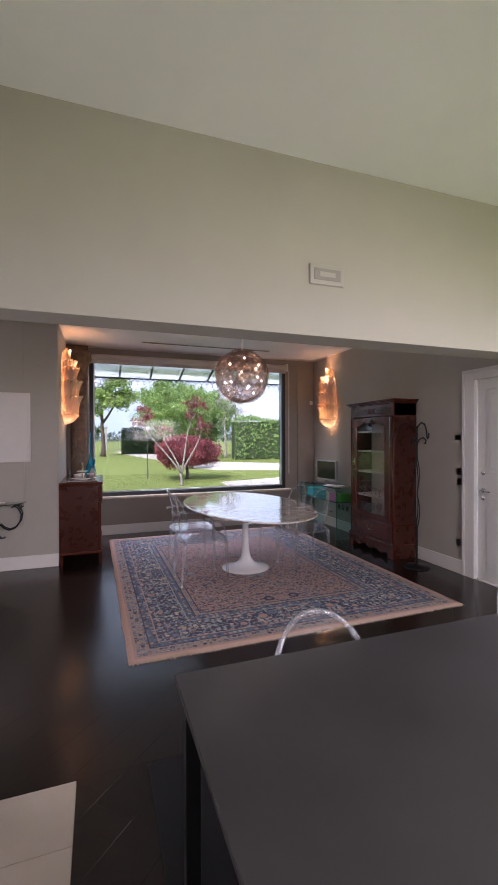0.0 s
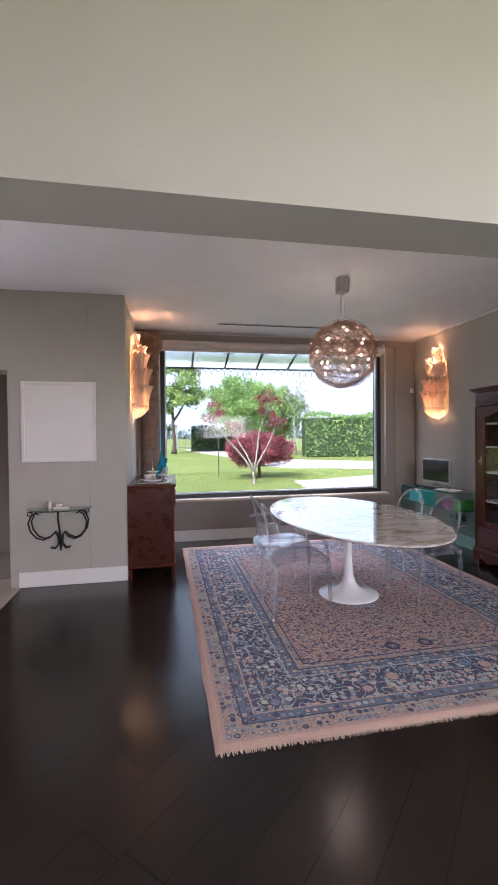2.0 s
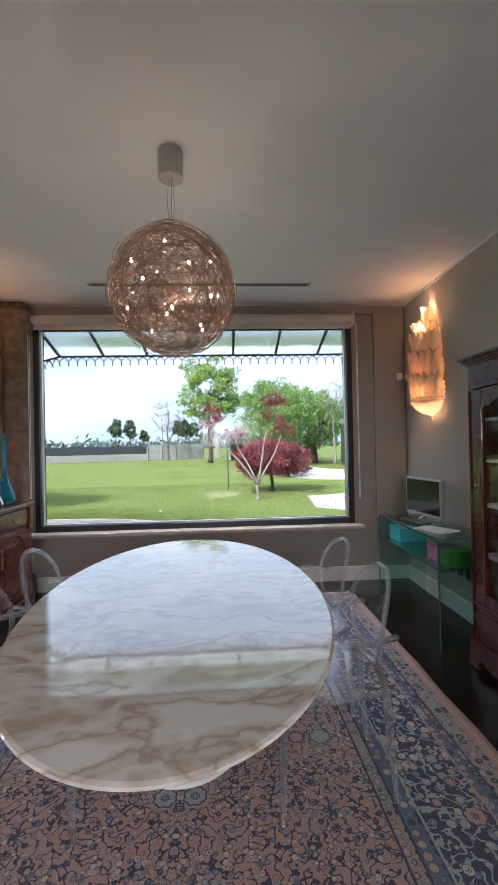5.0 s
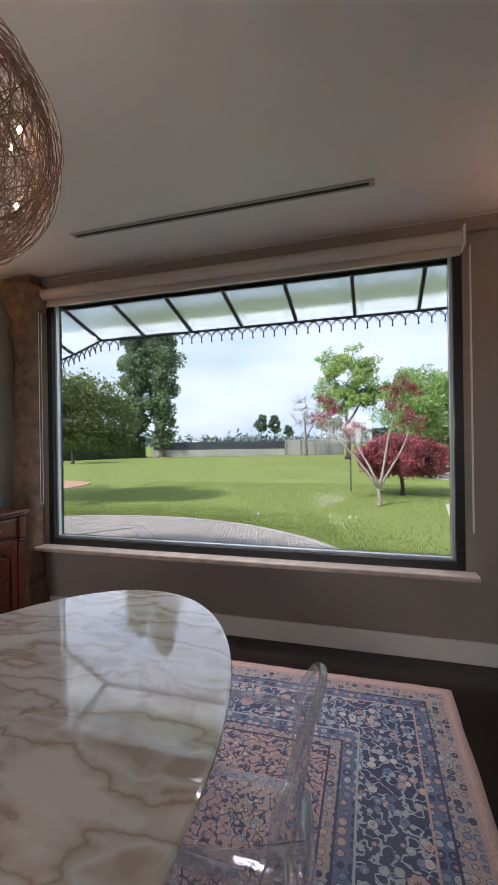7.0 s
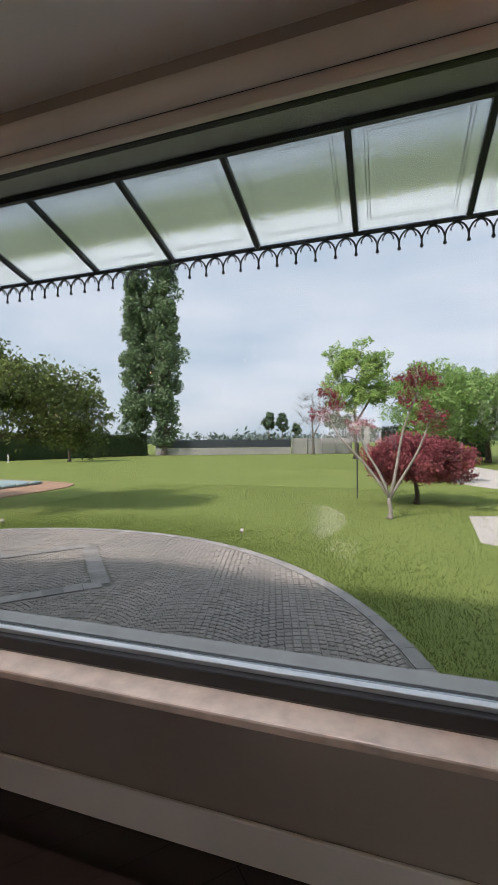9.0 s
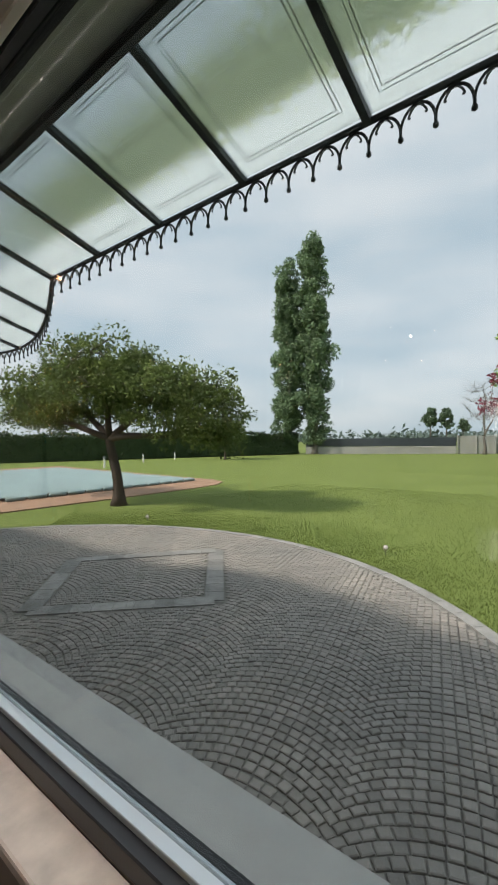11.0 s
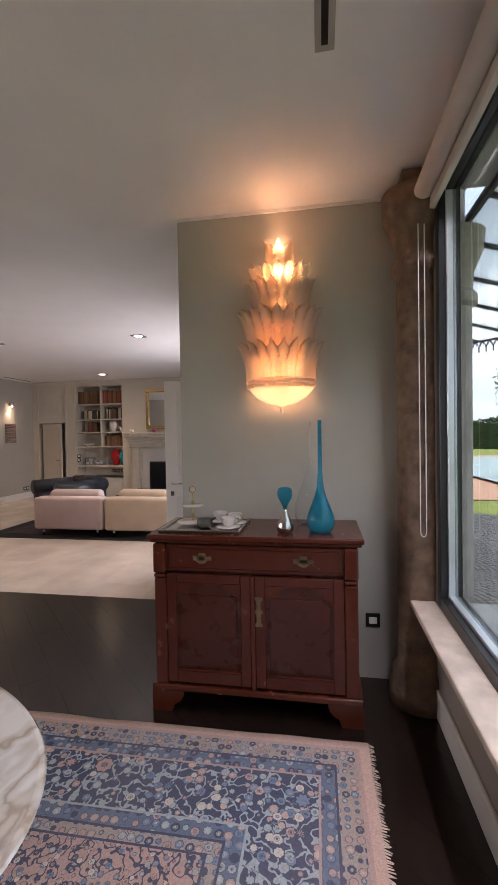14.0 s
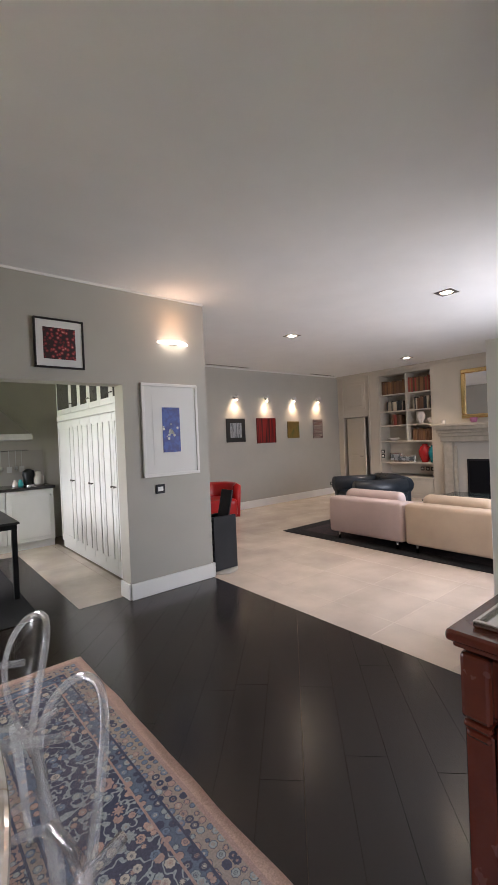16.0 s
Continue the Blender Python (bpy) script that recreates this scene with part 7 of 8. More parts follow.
for x, y in ((-3.33, -3.09), (-3.25, -5.27), (-6.55, -5.4)):
    d_ = thing("recessed_spotlight", "square recessed ceiling spotlight with a steel frame, lit", "lamp", (x, y, H), 0, "recessed ceiling spotlights")
    for a in ((-0.09, 0.09, 0.06, 0.09), (-0.09, 0.09, -0.09, -0.06), (-0.09, -0.06, -0.06, 0.06), (0.06, 0.09, -0.06, 0.06)):
        part("frame", B(a[0], a[1], a[2], a[3], -0.008, -0.0005, 0.002, 1), PEWTER, d_)
    part("bulb", lathe([(0.05, -0.006), (0.045, -0.010), (0.01, -0.012)], 20), BULB_SPOT, d_, "lit bulb", True)
    lamp("ceiling_glow", "SPOT", (x, y, H - 0.03), 10, (1, 0.80, 0.58), 0.04, (x, y, 0), 100)
wl = thing("wall_uplight", "slim curved white glass wall uplight, lit, above the blue print", "lamp", (-1.03, -4.78, 2.45), 180)
pts = [(-0.17 + 0.34 * k / 16, 0.10 * math.sin(math.pi * k / 16)) for k in range(17)]
bm = slab([(x, -y) for x, y in pts], -0.012, 0.004)
part("shade", bm, UPLIGHT, wl, "glowing white curved shade")
part("bracket", B(-0.05, 0.05, -0.02, 0.0, -0.02, 0.02, 0.003, 1), WHITE, wl)
lamp("uplight_glow", "POINT", (-1.03, -4.62, 2.63), 0.2, (1, 0.56, 0.28), 0.02)

# bookcase built into the end wall
bc = thing("bookcase", "built-in cream bookcase with open shelves over panelled cupboard doors, half full", "bookcase", (-7.50, -6.04, 0))
# local x out of the wall, y along it; y from -0.64 to 0.64
part("back", B(-0.40, -0.38, -0.638, 0.638, 0.5, 2.755), CREAM, bc)
SH = (0.46, 0.78, 1.26, 1.62, 1.94, 2.32)
for z in SH:
    part("shelf", B(-0.38, -0.005 if z > 0.5 else 0.02, -0.638, 0.638, z - 0.03, z, 0.003, 1), CREAM, bc)
for y0, y1 in ((-0.638, -0.61), (0.61, 0.638)):
    part("side", B(-0.38, 0.0, y0, y1, 0.0, 2.755, 0.002, 1), CREAM, bc)
part("divider", B(-0.378, -0.003, 0.03, 0.06, 1.26, 2.755, 0.002, 1), CREAM, bc)
part("plinth", B(-0.38, -0.02, -0.61, 0.61, 0.0, 0.08), CREAM, bc)
for k in range(2):
    y0 = -0.605 + k * 0.607
    d_ = part("door", B(-0.02, 0.0, y0, y0 + 0.60, 0.085, 0.425, 0.003, 1), CREAM, bc, "cream panelled door")
    part("door_panel", B(0.0, 0.008, y0 + 0.07, y0 + 0.53, 0.14, 0.37, 0.005, 2), CREAM, d_)
    part("knob", turned(lathe([(0.005, 0), (0.006, 0.015), (0.012, 0.02), (0.008, 0.028)], 12), pose(0.0, y0 + (0.54 if k == 0 else 0.06), 0.36, 0, 90, 0)), PEWTER, d_, "small dark knob", True)
rnd = random.Random(8)


def books(y0, y1, z, h, mats, fill=1.0):
    y = y0
    while y < y0 + (y1 - y0) * fill - 0.03:
        w = rnd.uniform(0.025, 0.05)
        hh = h * rnd.uniform(0.86, 1.0)
        b_ = thing("book", "old bound book standing upright on a bookcase shelf", "book", (-7.50 - 0.17, -6.04 + y + w / 2, z), 0, "books in the bookcase")
        m_ = rnd.choice(mats)
        part("cover", B(-0.09, 0.09, -w / 2 + 0.001, w / 2 - 0.001, 0, hh, 0.003, 1), m_, b_)
        part("pages", B(-0.085, 0.08, -w / 2 + 0.005, w / 2 - 0.005, hh + 0.0002, hh + 0.001), PAPER, b_)
        y += w


books(-0.60, 0.02, 2.32, 0.32, [BOOK_BROWN, BOOK_TAN])
books(0.065, 0.60, 2.32, 0.34, [BOOK_TAN, BOOK_RED, BOOK_BROWN])
books(-0.48, 0.0, 1.94, 0.24, [BOOK_DARK, BOOK_DARK, BOOK_CREAM], 0.95)
books(0.16, 0.60, 1.94, 0.28, [BOOK_DARK, BOOK_BROWN, BOOK_CREAM])
books(-0.36, -0.12, 1.62, 0.25, [BOOK_RED, BOOK_BROWN])
books(0.14, 0.60, 1.26, 0.28, [BOOK_TAN, BOOK_BROWN])


def pot(name, label, at, prof, m_, cat="vase"):
    v = thing(name, label, cat, at)
    part("body", lathe(prof, 24), m_, v, smooth=True)


pot("vase", "round white openwork china ornament on a bookcase shelf", (-7.62, -5.72, 1.62), [(0.05, 0), (0.06, 0.02), (0.04, 0.04), (0.09, 0.12), (0.09, 0.20), (0.05, 0.26), (0.02, 0.28)], CHINA)
pot("vase", "glossy red ginger jar vase on the lower bookcase shelf", (-7.62, -5.66, 0.78), [(0.06, 0), (0.07, 0.02), (0.12, 0.16), (0.13, 0.24), (0.10, 0.33), (0.05, 0.37), (0.075, 0.40)], RED_GLAZE)
pot("vase", "glossy turquoise ginger jar vase beside the red one", (-7.62, -5.46, 0.78), [(0.06, 0), (0.07, 0.02), (0.11, 0.16), (0.12, 0.22), (0.09, 0.31), (0.05, 0.35), (0.07, 0.37)], TURQ_GLAZE)
pot("bowl", "white fluted china bowl on a bookcase shelf", (-7.62, -5.50, 1.62), [(0.03, 0), (0.035, 0.01), (0.08, 0.08), (0.09, 0.12), (0.086, 0.12)], CHINA, "bowl")
pot("dish", "low white china dish on a bookcase shelf", (-7.62, -6.40, 1.26), [(0.05, 0), (0.06, 0.01), (0.13, 0.045), (0.15, 0.06), (0.145, 0.06)], CHINA, "dish")
for y, w in ((-6.36, 0.15), (-6.08, 0.20)):
    f_ = thing("photo_frame", "small silver photo frame standing on the bookcase shelf", "picture frame", (-7.60, y, 0.78))
    part("frame", turned(B(-0.01, 0.01, -w, w, 0.0, 0.20 if w < 0.2 else 0.15, 0.004, 1), pose(0, 0, 0, 0, -8, 0)), SILVER, f_)
    part("photo", turned(B(0.0102, 0.012, -w + 0.03, w - 0.03, 0.03, 0.17 if w < 0.2 else 0.12), pose(0, 0, 0, 0, -8, 0)), ART_GREY, f_)
for y, z in ((-6.60, 0.92), (-6.60, 1.02), (-5.86, 0.62), (-5.74, 0.62), (-5.62, 0.62)):
    wall_plate("small black socket in the bookcase", (-7.49 if y < -6.5 else -7.87, y, z), 90)
wall_plate("black double socket low on the living room wall", (-7.10, -7.85, 0.25), 180)
wall_plate("black double socket low on the living room wall", (-7.20, -7.85, 0.25), 180)

# panel over the side door, its frame, and the half-open door
for a in ((-7.72, -7.68), (-6.95, -6.91)):
    structure("trim", B(-7.48, -7.46, a[0], a[1], 0, H), CREAM)
structure("trim", B(-7.48, -7.46, -7.68, -6.95, 1.86, 1.90), CREAM)
structure("trim", B(-7.48, -7.468, -7.60, -7.03, 2.05, 2.72, 0.006, 2), CREAM)
structure("trim", B(-7.468, -7.46, -7.52, -7.11, 2.13, 2.64, 0.004, 1), CREAM)
structure("trim", B(-7.48, -7.44, -7.84, -1.5, H - 0.07, H - 0.002, 0.01, 2), CREAM)
idoor = thing("door_2", "half-open grey-white panelled inner door in the living room end wall", "door", (-7.55, -7.66, 0), -14, kind="structure")
part("door_leaf", B(-0.02, 0.02, 0.05, 0.68, 0.01, 1.84, 0.003, 1), CREAM, idoor)
part("door_panel", B(0.02, 0.028, 0.15, 0.58, 0.95, 1.72, 0.004, 1), CREAM, idoor)
part("door_panel", B(0.02, 0.028, 0.15, 0.58, 0.15, 0.80, 0.004, 1), CREAM, idoor)
part("door_handle", tube([(0.02, 0.62, 0.92), (0.06, 0.62, 0.92), (0.06, 0.55, 0.92)], 0.008, 8), PEWTER, idoor, "dark lever handle")

# fireplace
fp = thing("fireplace", "pale stone fireplace with a moulded mantel and black fire insert", "fireplace", (-7.48, -4.40, 0))
part("chimney_breast", B(0.0, 0.06, -0.55, 0.55, 0.0, 1.42, 0.002, 1), CREAM2, fp, "plain pale panel")
for s in (-1, 1):
    part("jamb", B(0.0, 0.16, s * 0.62 - 0.09, s * 0.62 + 0.09, 0.0, 1.22, 0.012, 2), STONE_PALE, fp, "pale stone jamb")
    part("inner_jamb", B(0.061, 0.12, s * 0.50 - 0.03, s * 0.50 + 0.03, 0.0, 1.14, 0.01, 2), STONE_PALE, fp)
for k, (o, z0, z1) in enumerate(((0.16, 1.22, 1.33), (0.20, 1.33, 1.40), (0.25, 1.40, 1.46), (0.31, 1.46, 1.53), (0.34, 1.53, 1.58))):
    part("mantel", B(0.0, o, -0.71 - o * 0.42, 0.71 + o * 0.42, z0, z1, 0.014, 3), STONE_PALE, fp, "moulded stone mantel")
ins = part("fire_insert", B(0.06, 0.09, -0.29, 0.35, 0.16, 0.88, 0.004, 1), BLACK_METAL, fp, "black fire insert")
part("fire_glass", B(0.09, 0.094, -0.25, 0.31, 0.22, 0.84), SCREEN, ins, "dark reflective glass")
mr = thing("mirror", "large wall mirror in a moulded gold frame above the mantel", "mirror", (-7.48, -4.30, 2.15))
part("glass", B(0.01, 0.016, -0.40, 0.40, -0.40, 0.40), MIRROR, mr, "mirror glass")
for a in ((-0.48, 0.48, 0.40, 0.48), (-0.48, 0.48, -0.48, -0.40), (-0.48, -0.40, -0.40, 0.40), (0.40, 0.48, -0.40, 0.40)):
    part("frame", B(0.0, 0.05, a[0], a[1], a[2], a[3], 0.018, 3), GILT, mr, "moulded gold frame")
pot("vase", "small white candle cup on the mantel", (-7.30, -5.08, 1.58), [(0.03, 0), (0.04, 0.01), (0.045, 0.08), (0.04, 0.08)], CHINA)
pot("vase", "pair of small pink flowers in a white pot on the mantel", (-7.30, -4.5, 1.58), [(0.04, 0), (0.06, 0.03), (0.07, 0.09), (0.06, 0.10)], BOX_PINK)

# rug, sofas, armchair, coffee table
lr = thing("rug", "dark patterned rug with a black border under the pale sofa", "rug", (-5.0, -3.6, 0), 0)
part("pile_border", B(-1.75, 1.60, -2.17, 2.2, 0.001, 0.010, 0.003, 1), RUG_BLACK, lr, "black border")
part("woven_field", B(-1.55, 1.38, -1.95, 1.95, 0.0105, 0.0125), RUG_DARK, lr, "dark patterned field")


def rbox(x0, x1, y0, y1, z0, z1, r=0.05, seg=4):
    return box(bmesh.new(), x0, x1, y0, y1, z0, z1, r, seg)


for k, (y0, y1, m_, lab) in enumerate(((-4.93, -3.80, SOFA_PINK, "pale pink fabric sofa section with loose back cushions and chrome feet"), (-3.775, -1.75, SOFA_BEIGE, "beige fabric sofa section with loose back cushions and chrome feet"))):
    sf = thing("sofa", lab, "sofa", (-3.50, (y0 + y1) / 2, 0.013), 0)
    h = (y1 - y0) / 2
    part("backrest", rbox(-0.24, 0.0, -h, h, 0.10, 0.585, 0.045), m_, sf, "tall plain back", True)
    part("seat", rbox(-0.98, -0.24, -h, h, 0.10, 0.36, 0.05), m_, sf, smooth=True)
    nc = 1 if k == 0 else 2
    for q in range(nc):
        a, b = -h + 0.03 + q * (2 * h - 0.06) / nc, -h + 0.03 + (q + 1) * (2 * h - 0.06) / nc - 0.02
        part("seat_cushion", rbox(-0.97, -0.25, a, b, 0.362, 0.46, 0.045), m_, sf, smooth=True)
        part("back_cushion", turned(rbox(-0.09, 0.09, -(b - a) * 0.42, (b - a) * 0.42, -0.24, 0.22, 0.08, 5), pose(-0.33, (a + b) / 2, 0.44 + 0.02, 0, 14, 0)), m_, sf, "soft piped back cushion", True)
    for x in (-0.08, -0.9):
        for y in (-h + 0.12, h - 0.12):
            part("leg", tube([(x, y, 0), (x, y, 0.102)], 0.017, 10), CHROME, sf, "chrome foot", True)
ac = thing("armchair", "dark blue-black leather button-tufted club armchair with rolled arms", "armchair", (-5.15, -5.40, 0.0), -30)
part("base", rbox(-0.42, 0.42, -0.55, 0.55, 0.06, 0.30, 0.04), LEATHER, ac, smooth=True)
part("seat_cushion", rbox(-0.30, 0.44, -0.36, 0.36, 0.30, 0.44, 0.06), LEATHER, ac, smooth=True)
for s in (-1, 1):
    part("armrest", tube([(-0.42, s * 0.46, 0.56), (0.0, s * 0.46, 0.56), (0.45, s * 0.46, 0.56)], 0.135, 18), LEATHER, ac, "rolled leather arm", True)
    part("arm_side", rbox(-0.42, 0.43, s * 0.46 - 0.09, s * 0.46 + 0.09, 0.25, 0.55, 0.04), LEATHER, ac, smooth=True)
part("backrest", tube([(-0.42, -0.50, 0.58), (-0.45, 0.0, 0.60), (-0.42, 0.50, 0.58)], 0.135, 18), LEATHER, ac, "rolled tufted back", True)
part("back_side", rbox(-0.52, -0.33, -0.5, 0.5, 0.25, 0.58, 0.04), LEATHER, ac, smooth=True)
for j in range(3):
    for i in range(9):
        a = -1.2 + j * 0.5
        y = -0.44 + 0.11 * i + 0.055 * (j % 2)
        part("button", lathe([(0.002, -0.004), (0.012, 0), (0.008, 0.006)], 8, (-0.44 + 0.135 * math.cos(a + 1.57), y, 0.60 + 0.13 * math.sin(a + 1.57))), BLACK_METAL, ac)
for x, y in ((-0.36, -0.45), (-0.36, 0.45), (0.36, -0.45), (0.36, 0.45)):
    part("foot", lathe([(0.02, 0), (0.035, 0.03), (0.03, 0.062)], 12, (x, y, 0)), MAHOG_D, ac, smooth=True)
ct = thing("coffee_table", "low glass coffee table on black legs", "table", (-5.45, -3.55, 0.013))
part("top", B(-0.55, 0.55, -0.75, 0.75, 0.40, 0.415, 0.004, 1), TABLE_GLASS, ct, "dark glass top")
for x in (-0.45, 0.45):
    for y in (-0.65, 0.65):
        part("leg", B(x - 0.025, x + 0.025, y - 0.025, y + 0.025, 0, 0.40, 0.004, 1), BLACK_METAL, ct)
rc_ = thing("red_armchair", "small bright red leather tub armchair by the living room wall", "armchair", (-3.22, -7.25, 0), 70)
bm = bmesh.new()
pts = [(0.30 * math.cos(a), 0.30 * math.sin(a), 0.0) for a in [1.0 + 4.28 * k / 20 for k in range(21)]]
prev = None
for (x, y, _) in pts:
    d = Vector((x, y, 0)).normalized()
    cur = [bm.verts.new(c) for c in ((x, y, 0.08), (x + d.x * 0.10, y + d.y * 0.10, 0.08), (x + d.x * 0.13, y + d.y * 0.13, 0.62), (x + d.x * 0.06, y + d.y * 0.06, 0.67), (x, y, 0.62))]
    if prev:
        for i in range(5):
            bm.faces.new((prev[i], prev[(i + 1) % 5], cur[(i + 1) % 5], cur[i]))
    else:
        bm.faces.new(cur)
    prev = cur
bm.faces.new(prev[::-1])
part("tub", bm, RED_LEATHER, rc_, "curved red leather shell", True)
part("seat", rbox(-0.26, 0.36, -0.27, 0.27, 0.10, 0.42, 0.06), RED_LEATHER, rc_, smooth=True)
for x, y in ((-0.2, -0.2), (-0.2, 0.2), (0.26, -0.2), (0.26, 0.2)):
    part("foot", tube([(x, y, 0), (x, y, 0.1)], 0.02, 8), CHROME, rc_)
mc = thing("magazine_stand", "tall narrow black metal stand leaning beside the wall corner", "stand", (-1.60, -4.92, 0), 0)
part("side", turned(B(-0.16, 0.15, -0.11, -0.09, 0.03, 0.62, 0.006, 1), pose(0, 0, 0)), BLACK_METAL, mc)
part("side", B(-0.16, 0.15, 0.09, 0.11, 0.03, 0.62, 0.006, 1), BLACK_METAL, mc)
part("back", turned(B(-0.012, 0.012, -0.10, 0.10, 0.0, 0.40, 0.006, 2), pose(-0.04, 0, 0.50, 0, -14, 0)), BLACK_METAL, mc)
for k in range(5):
    part("shelf", B(-0.15, 0.14, -0.09, 0.09, 0.05 + 0.13 * k, 0.065 + 0.13 * k), BLACK_METAL, mc)
part("base", lathe([(0.19, 0), (0.195, 0.01), (0.17, 0.022), (0.05, 0.03)], 28), CANOPY_GREY, mc, "round grey base", True)

# open white door at the corner of the dining room
odoor = thing("door_3", "white panelled door standing open into the living room", "door", (-2.33, -1.52, 0), 192, kind="structure")
part("door_leaf", B(-0.022, 0.022, 0.0, 0.78, 0.01, 2.10, 0.003, 1), WHITE, odoor)
for z0, z1 in ((0.15, 0.85), (1.05, 1.98)):
    for s in (-1, 1):
        part("door_panel", B(s * 0.022 - 0.006, s * 0.022 + 0.006, 0.12, 0.66, z0, z1, 0.005, 2), WHITE, odoor)
bm = tube([(0.022, 0.71, 0.98), (0.07, 0.71, 0.98), (0.07, 0.60, 0.98)], 0.009, 8)
tube([(-0.022, 0.71, 0.98), (-0.07, 0.71, 0.98), (-0.07, 0.60, 0.98)], 0.009, 8, bm)
part("door_handle", bm, CHROME, odoor, "steel lever handle", True)
part("lock", B(-0.03, 0.03, 0.69, 0.73, 0.84, 0.90, 0.006, 2), CHROME, odoor, "steel lock plate")


# ================================================================ kitchen
kc = thing("kitchen_tall_cabinet", "tall white panelled kitchen larder with glazed upper doors and dark knobs", "cabinet", (-0.64, 0, 0))
# faces +x; y from -7.35 to -5.30
part("body", B(-0.60, -0.02, -7.55, -5.10, 0.10, 2.52, 0.002, 1), CAB_WHITE, kc)
part("plinth", B(-0.58, -0.035, -7.55, -5.10, 0.0, 0.10), CAB_WHITE, kc)
part("side_panel", B(-0.60, 0.02, -5.10, -4.99, 0.0, 2.52, 0.003, 1), CAB_WHITE, kc)
part("side_foot", B(-0.03, 0.05, -5.14, -4.985, 0.0, 0.12, 0.003, 1), CAB_WHITE, kc)
for k, (o, z0, z1) in enumerate(((0.03, 2.50, 2.57), (0.08, 2.57, 2.63), (0.17, 2.63, 2.72), (0.215, 2.72, 2.79))):
    part("cornice", B(-0.60, o, -7.55, -4.985, z0, z1, 0.008, 2), CAB_WHITE, kc, "moulded white cornice")
dw_ = 0.35
for k in range(6):
    y1 = -5.12 - k * dw_
    y0 = y1 - dw_ + 0.006
    if k == 5:
        y0 = -7.50
    d_ = part("door", B(-0.02, 0.0, y0, y1, 0.11, 1.80, 0.003, 1), CAB_WHITE, kc, "white panelled door")
    part("door_panel", B(0.0, 0.004, y0 + 0.085, y1 - 0.085, 0.22, 1.69, 0.003, 1), CAB_WHITE, d_)
    for a in ((y0 + 0.07, y0 + 0.082), (y1 - 0.082, y1 - 0.07)):
        part("moulding", B(0.0, 0.010, a[0], a[1], 0.20, 1.71, 0.004, 2), CAB_WHITE, d_)
    ky = y0 + 0.035 if k % 2 == 0 else y1 - 0.035
    part("knob", turned(lathe([(0.006, 0), (0.006, 0.016), (0.013, 0.022), (0.013, 0.03), (0.006, 0.034)], 12), pose(0.0, ky, 1.00, 0, 90, 0)), PEWTER, d_, "dark knob", True)
    u = part("upper_door", B(-0.02, 0.0, y0, y1, 1.90, 2.49, 0.003, 1), CAB_WHITE, kc, "white glazed upper door")
    part("pane", B(0.001, 0.004, y0 + 0.06, y1 - 0.06, 1.97, 2.43), GLASS_DARK, u, "dark reflecting glass")
    part("knob", turned(lathe([(0.006, 0), (0.006, 0.012), (0.011, 0.018), (0.006, 0.026)], 10), pose(0.0, ky, 2.02, 0, 90, 0)), PEWTER, u, "dark knob", True)
part("rail", B(-0.02, 0.008, -7.50, -5.12, 1.81, 1.89, 0.004, 1), CAB_WHITE, kc)


def base_unit(x0, x1, drawers):
    c = thing("kitchen_base_unit", "white panelled kitchen base unit with small steel knobs" + (", three drawers" if drawers > 1 else ""), "cabinet", ((x0 + x1) / 2, -8.29, 0), 0, "kitchen base units")
    w = (x1 - x0) / 2 - 0.002
    part("body", B(-w, w, 0.0, 0.57, 0.10, 0.85, 0.002, 1), CAB_WHITE, c)
    part("plinth", B(-w, w, 0.0, 0.53, 0.0, 0.10), CAB_WHITE, c)
    hs = [(0.11, 0.85)] if drawers == 1 else [(0.11, 0.40), (0.405, 0.62), (0.625, 0.84)]
    for z0, z1 in hs:
        f_ = part("door" if drawers == 1 else "drawer", B(-w + 0.003, w - 0.003, 0.57, 0.59, z0, z1, 0.003, 1), CAB_WHITE, c)
        part("front_panel", B(-w + 0.06, w - 0.06, 0.59, 0.598, z0 + 0.05, z1 - 0.05, 0.006, 2), CAB_WHITE, f_)
        part("knob", turned(lathe([(0.006, 0), (0.006, 0.014), (0.013, 0.02), (0.012, 0.028), (0.004, 0.032)], 12), pose(0 if drawers > 1 else -w + 0.05, 0.59, (z0 + z1) / 2 if drawers > 1 else z1 - 0.09, -90, 0, 0)), CHROME, f_, "round steel knob", True)


base_unit(-0.60, 0.03, 1)
base_unit(0.03, 0.60, 3)
base_unit(0.60, 1.30, 1)
base_unit(1.30, 2.0, 3)
base_unit(2.0, 2.8, 1)
wt = thing("worktop", "black stone kitchen worktop", "worktop", (0, 0, 0))
part("slab", B(-0.62, 2.82, -8.295, -7.67, 0.855, 0.895, 0.004, 1), BLACK_STONE, wt)
sp_ = thing("splashback", "plain grey-beige splashback above the worktop", "splashback", (0, 0, 0), kind="structure")
part("sheet", B(-0.62, 2.82, -8.297, -8.285, 0.896, 1.42), SPLASH, sp_)
hd = thing("cooker_hood", "steel pyramid cooker hood with a flat rim", "cooker hood", (0.15, -7.98, 0))
part("rim", B(-0.50, 0.50, -0.30, 0.27, 1.57, 1.66, 0.004, 1), STEEL, hd)
bm = bmesh.new()
lo = [bm.verts.new(c) for c in ((-0.48, -0.29, 1.66), (0.48, -0.29, 1.66), (0.48, 0.25, 1.66), (-0.48, 0.25, 1.66))]
hi = [bm.verts.new(c) for c in ((-0.13, -0.29, 2.05), (0.13, -0.29, 2.05), (0.13, -0.05, 2.05), (-0.13, -0.05, 2.05))]
for i in range(4):
    bm.faces.new((lo[i], lo[(i + 1) % 4], hi[(i + 1) % 4], hi[i]))
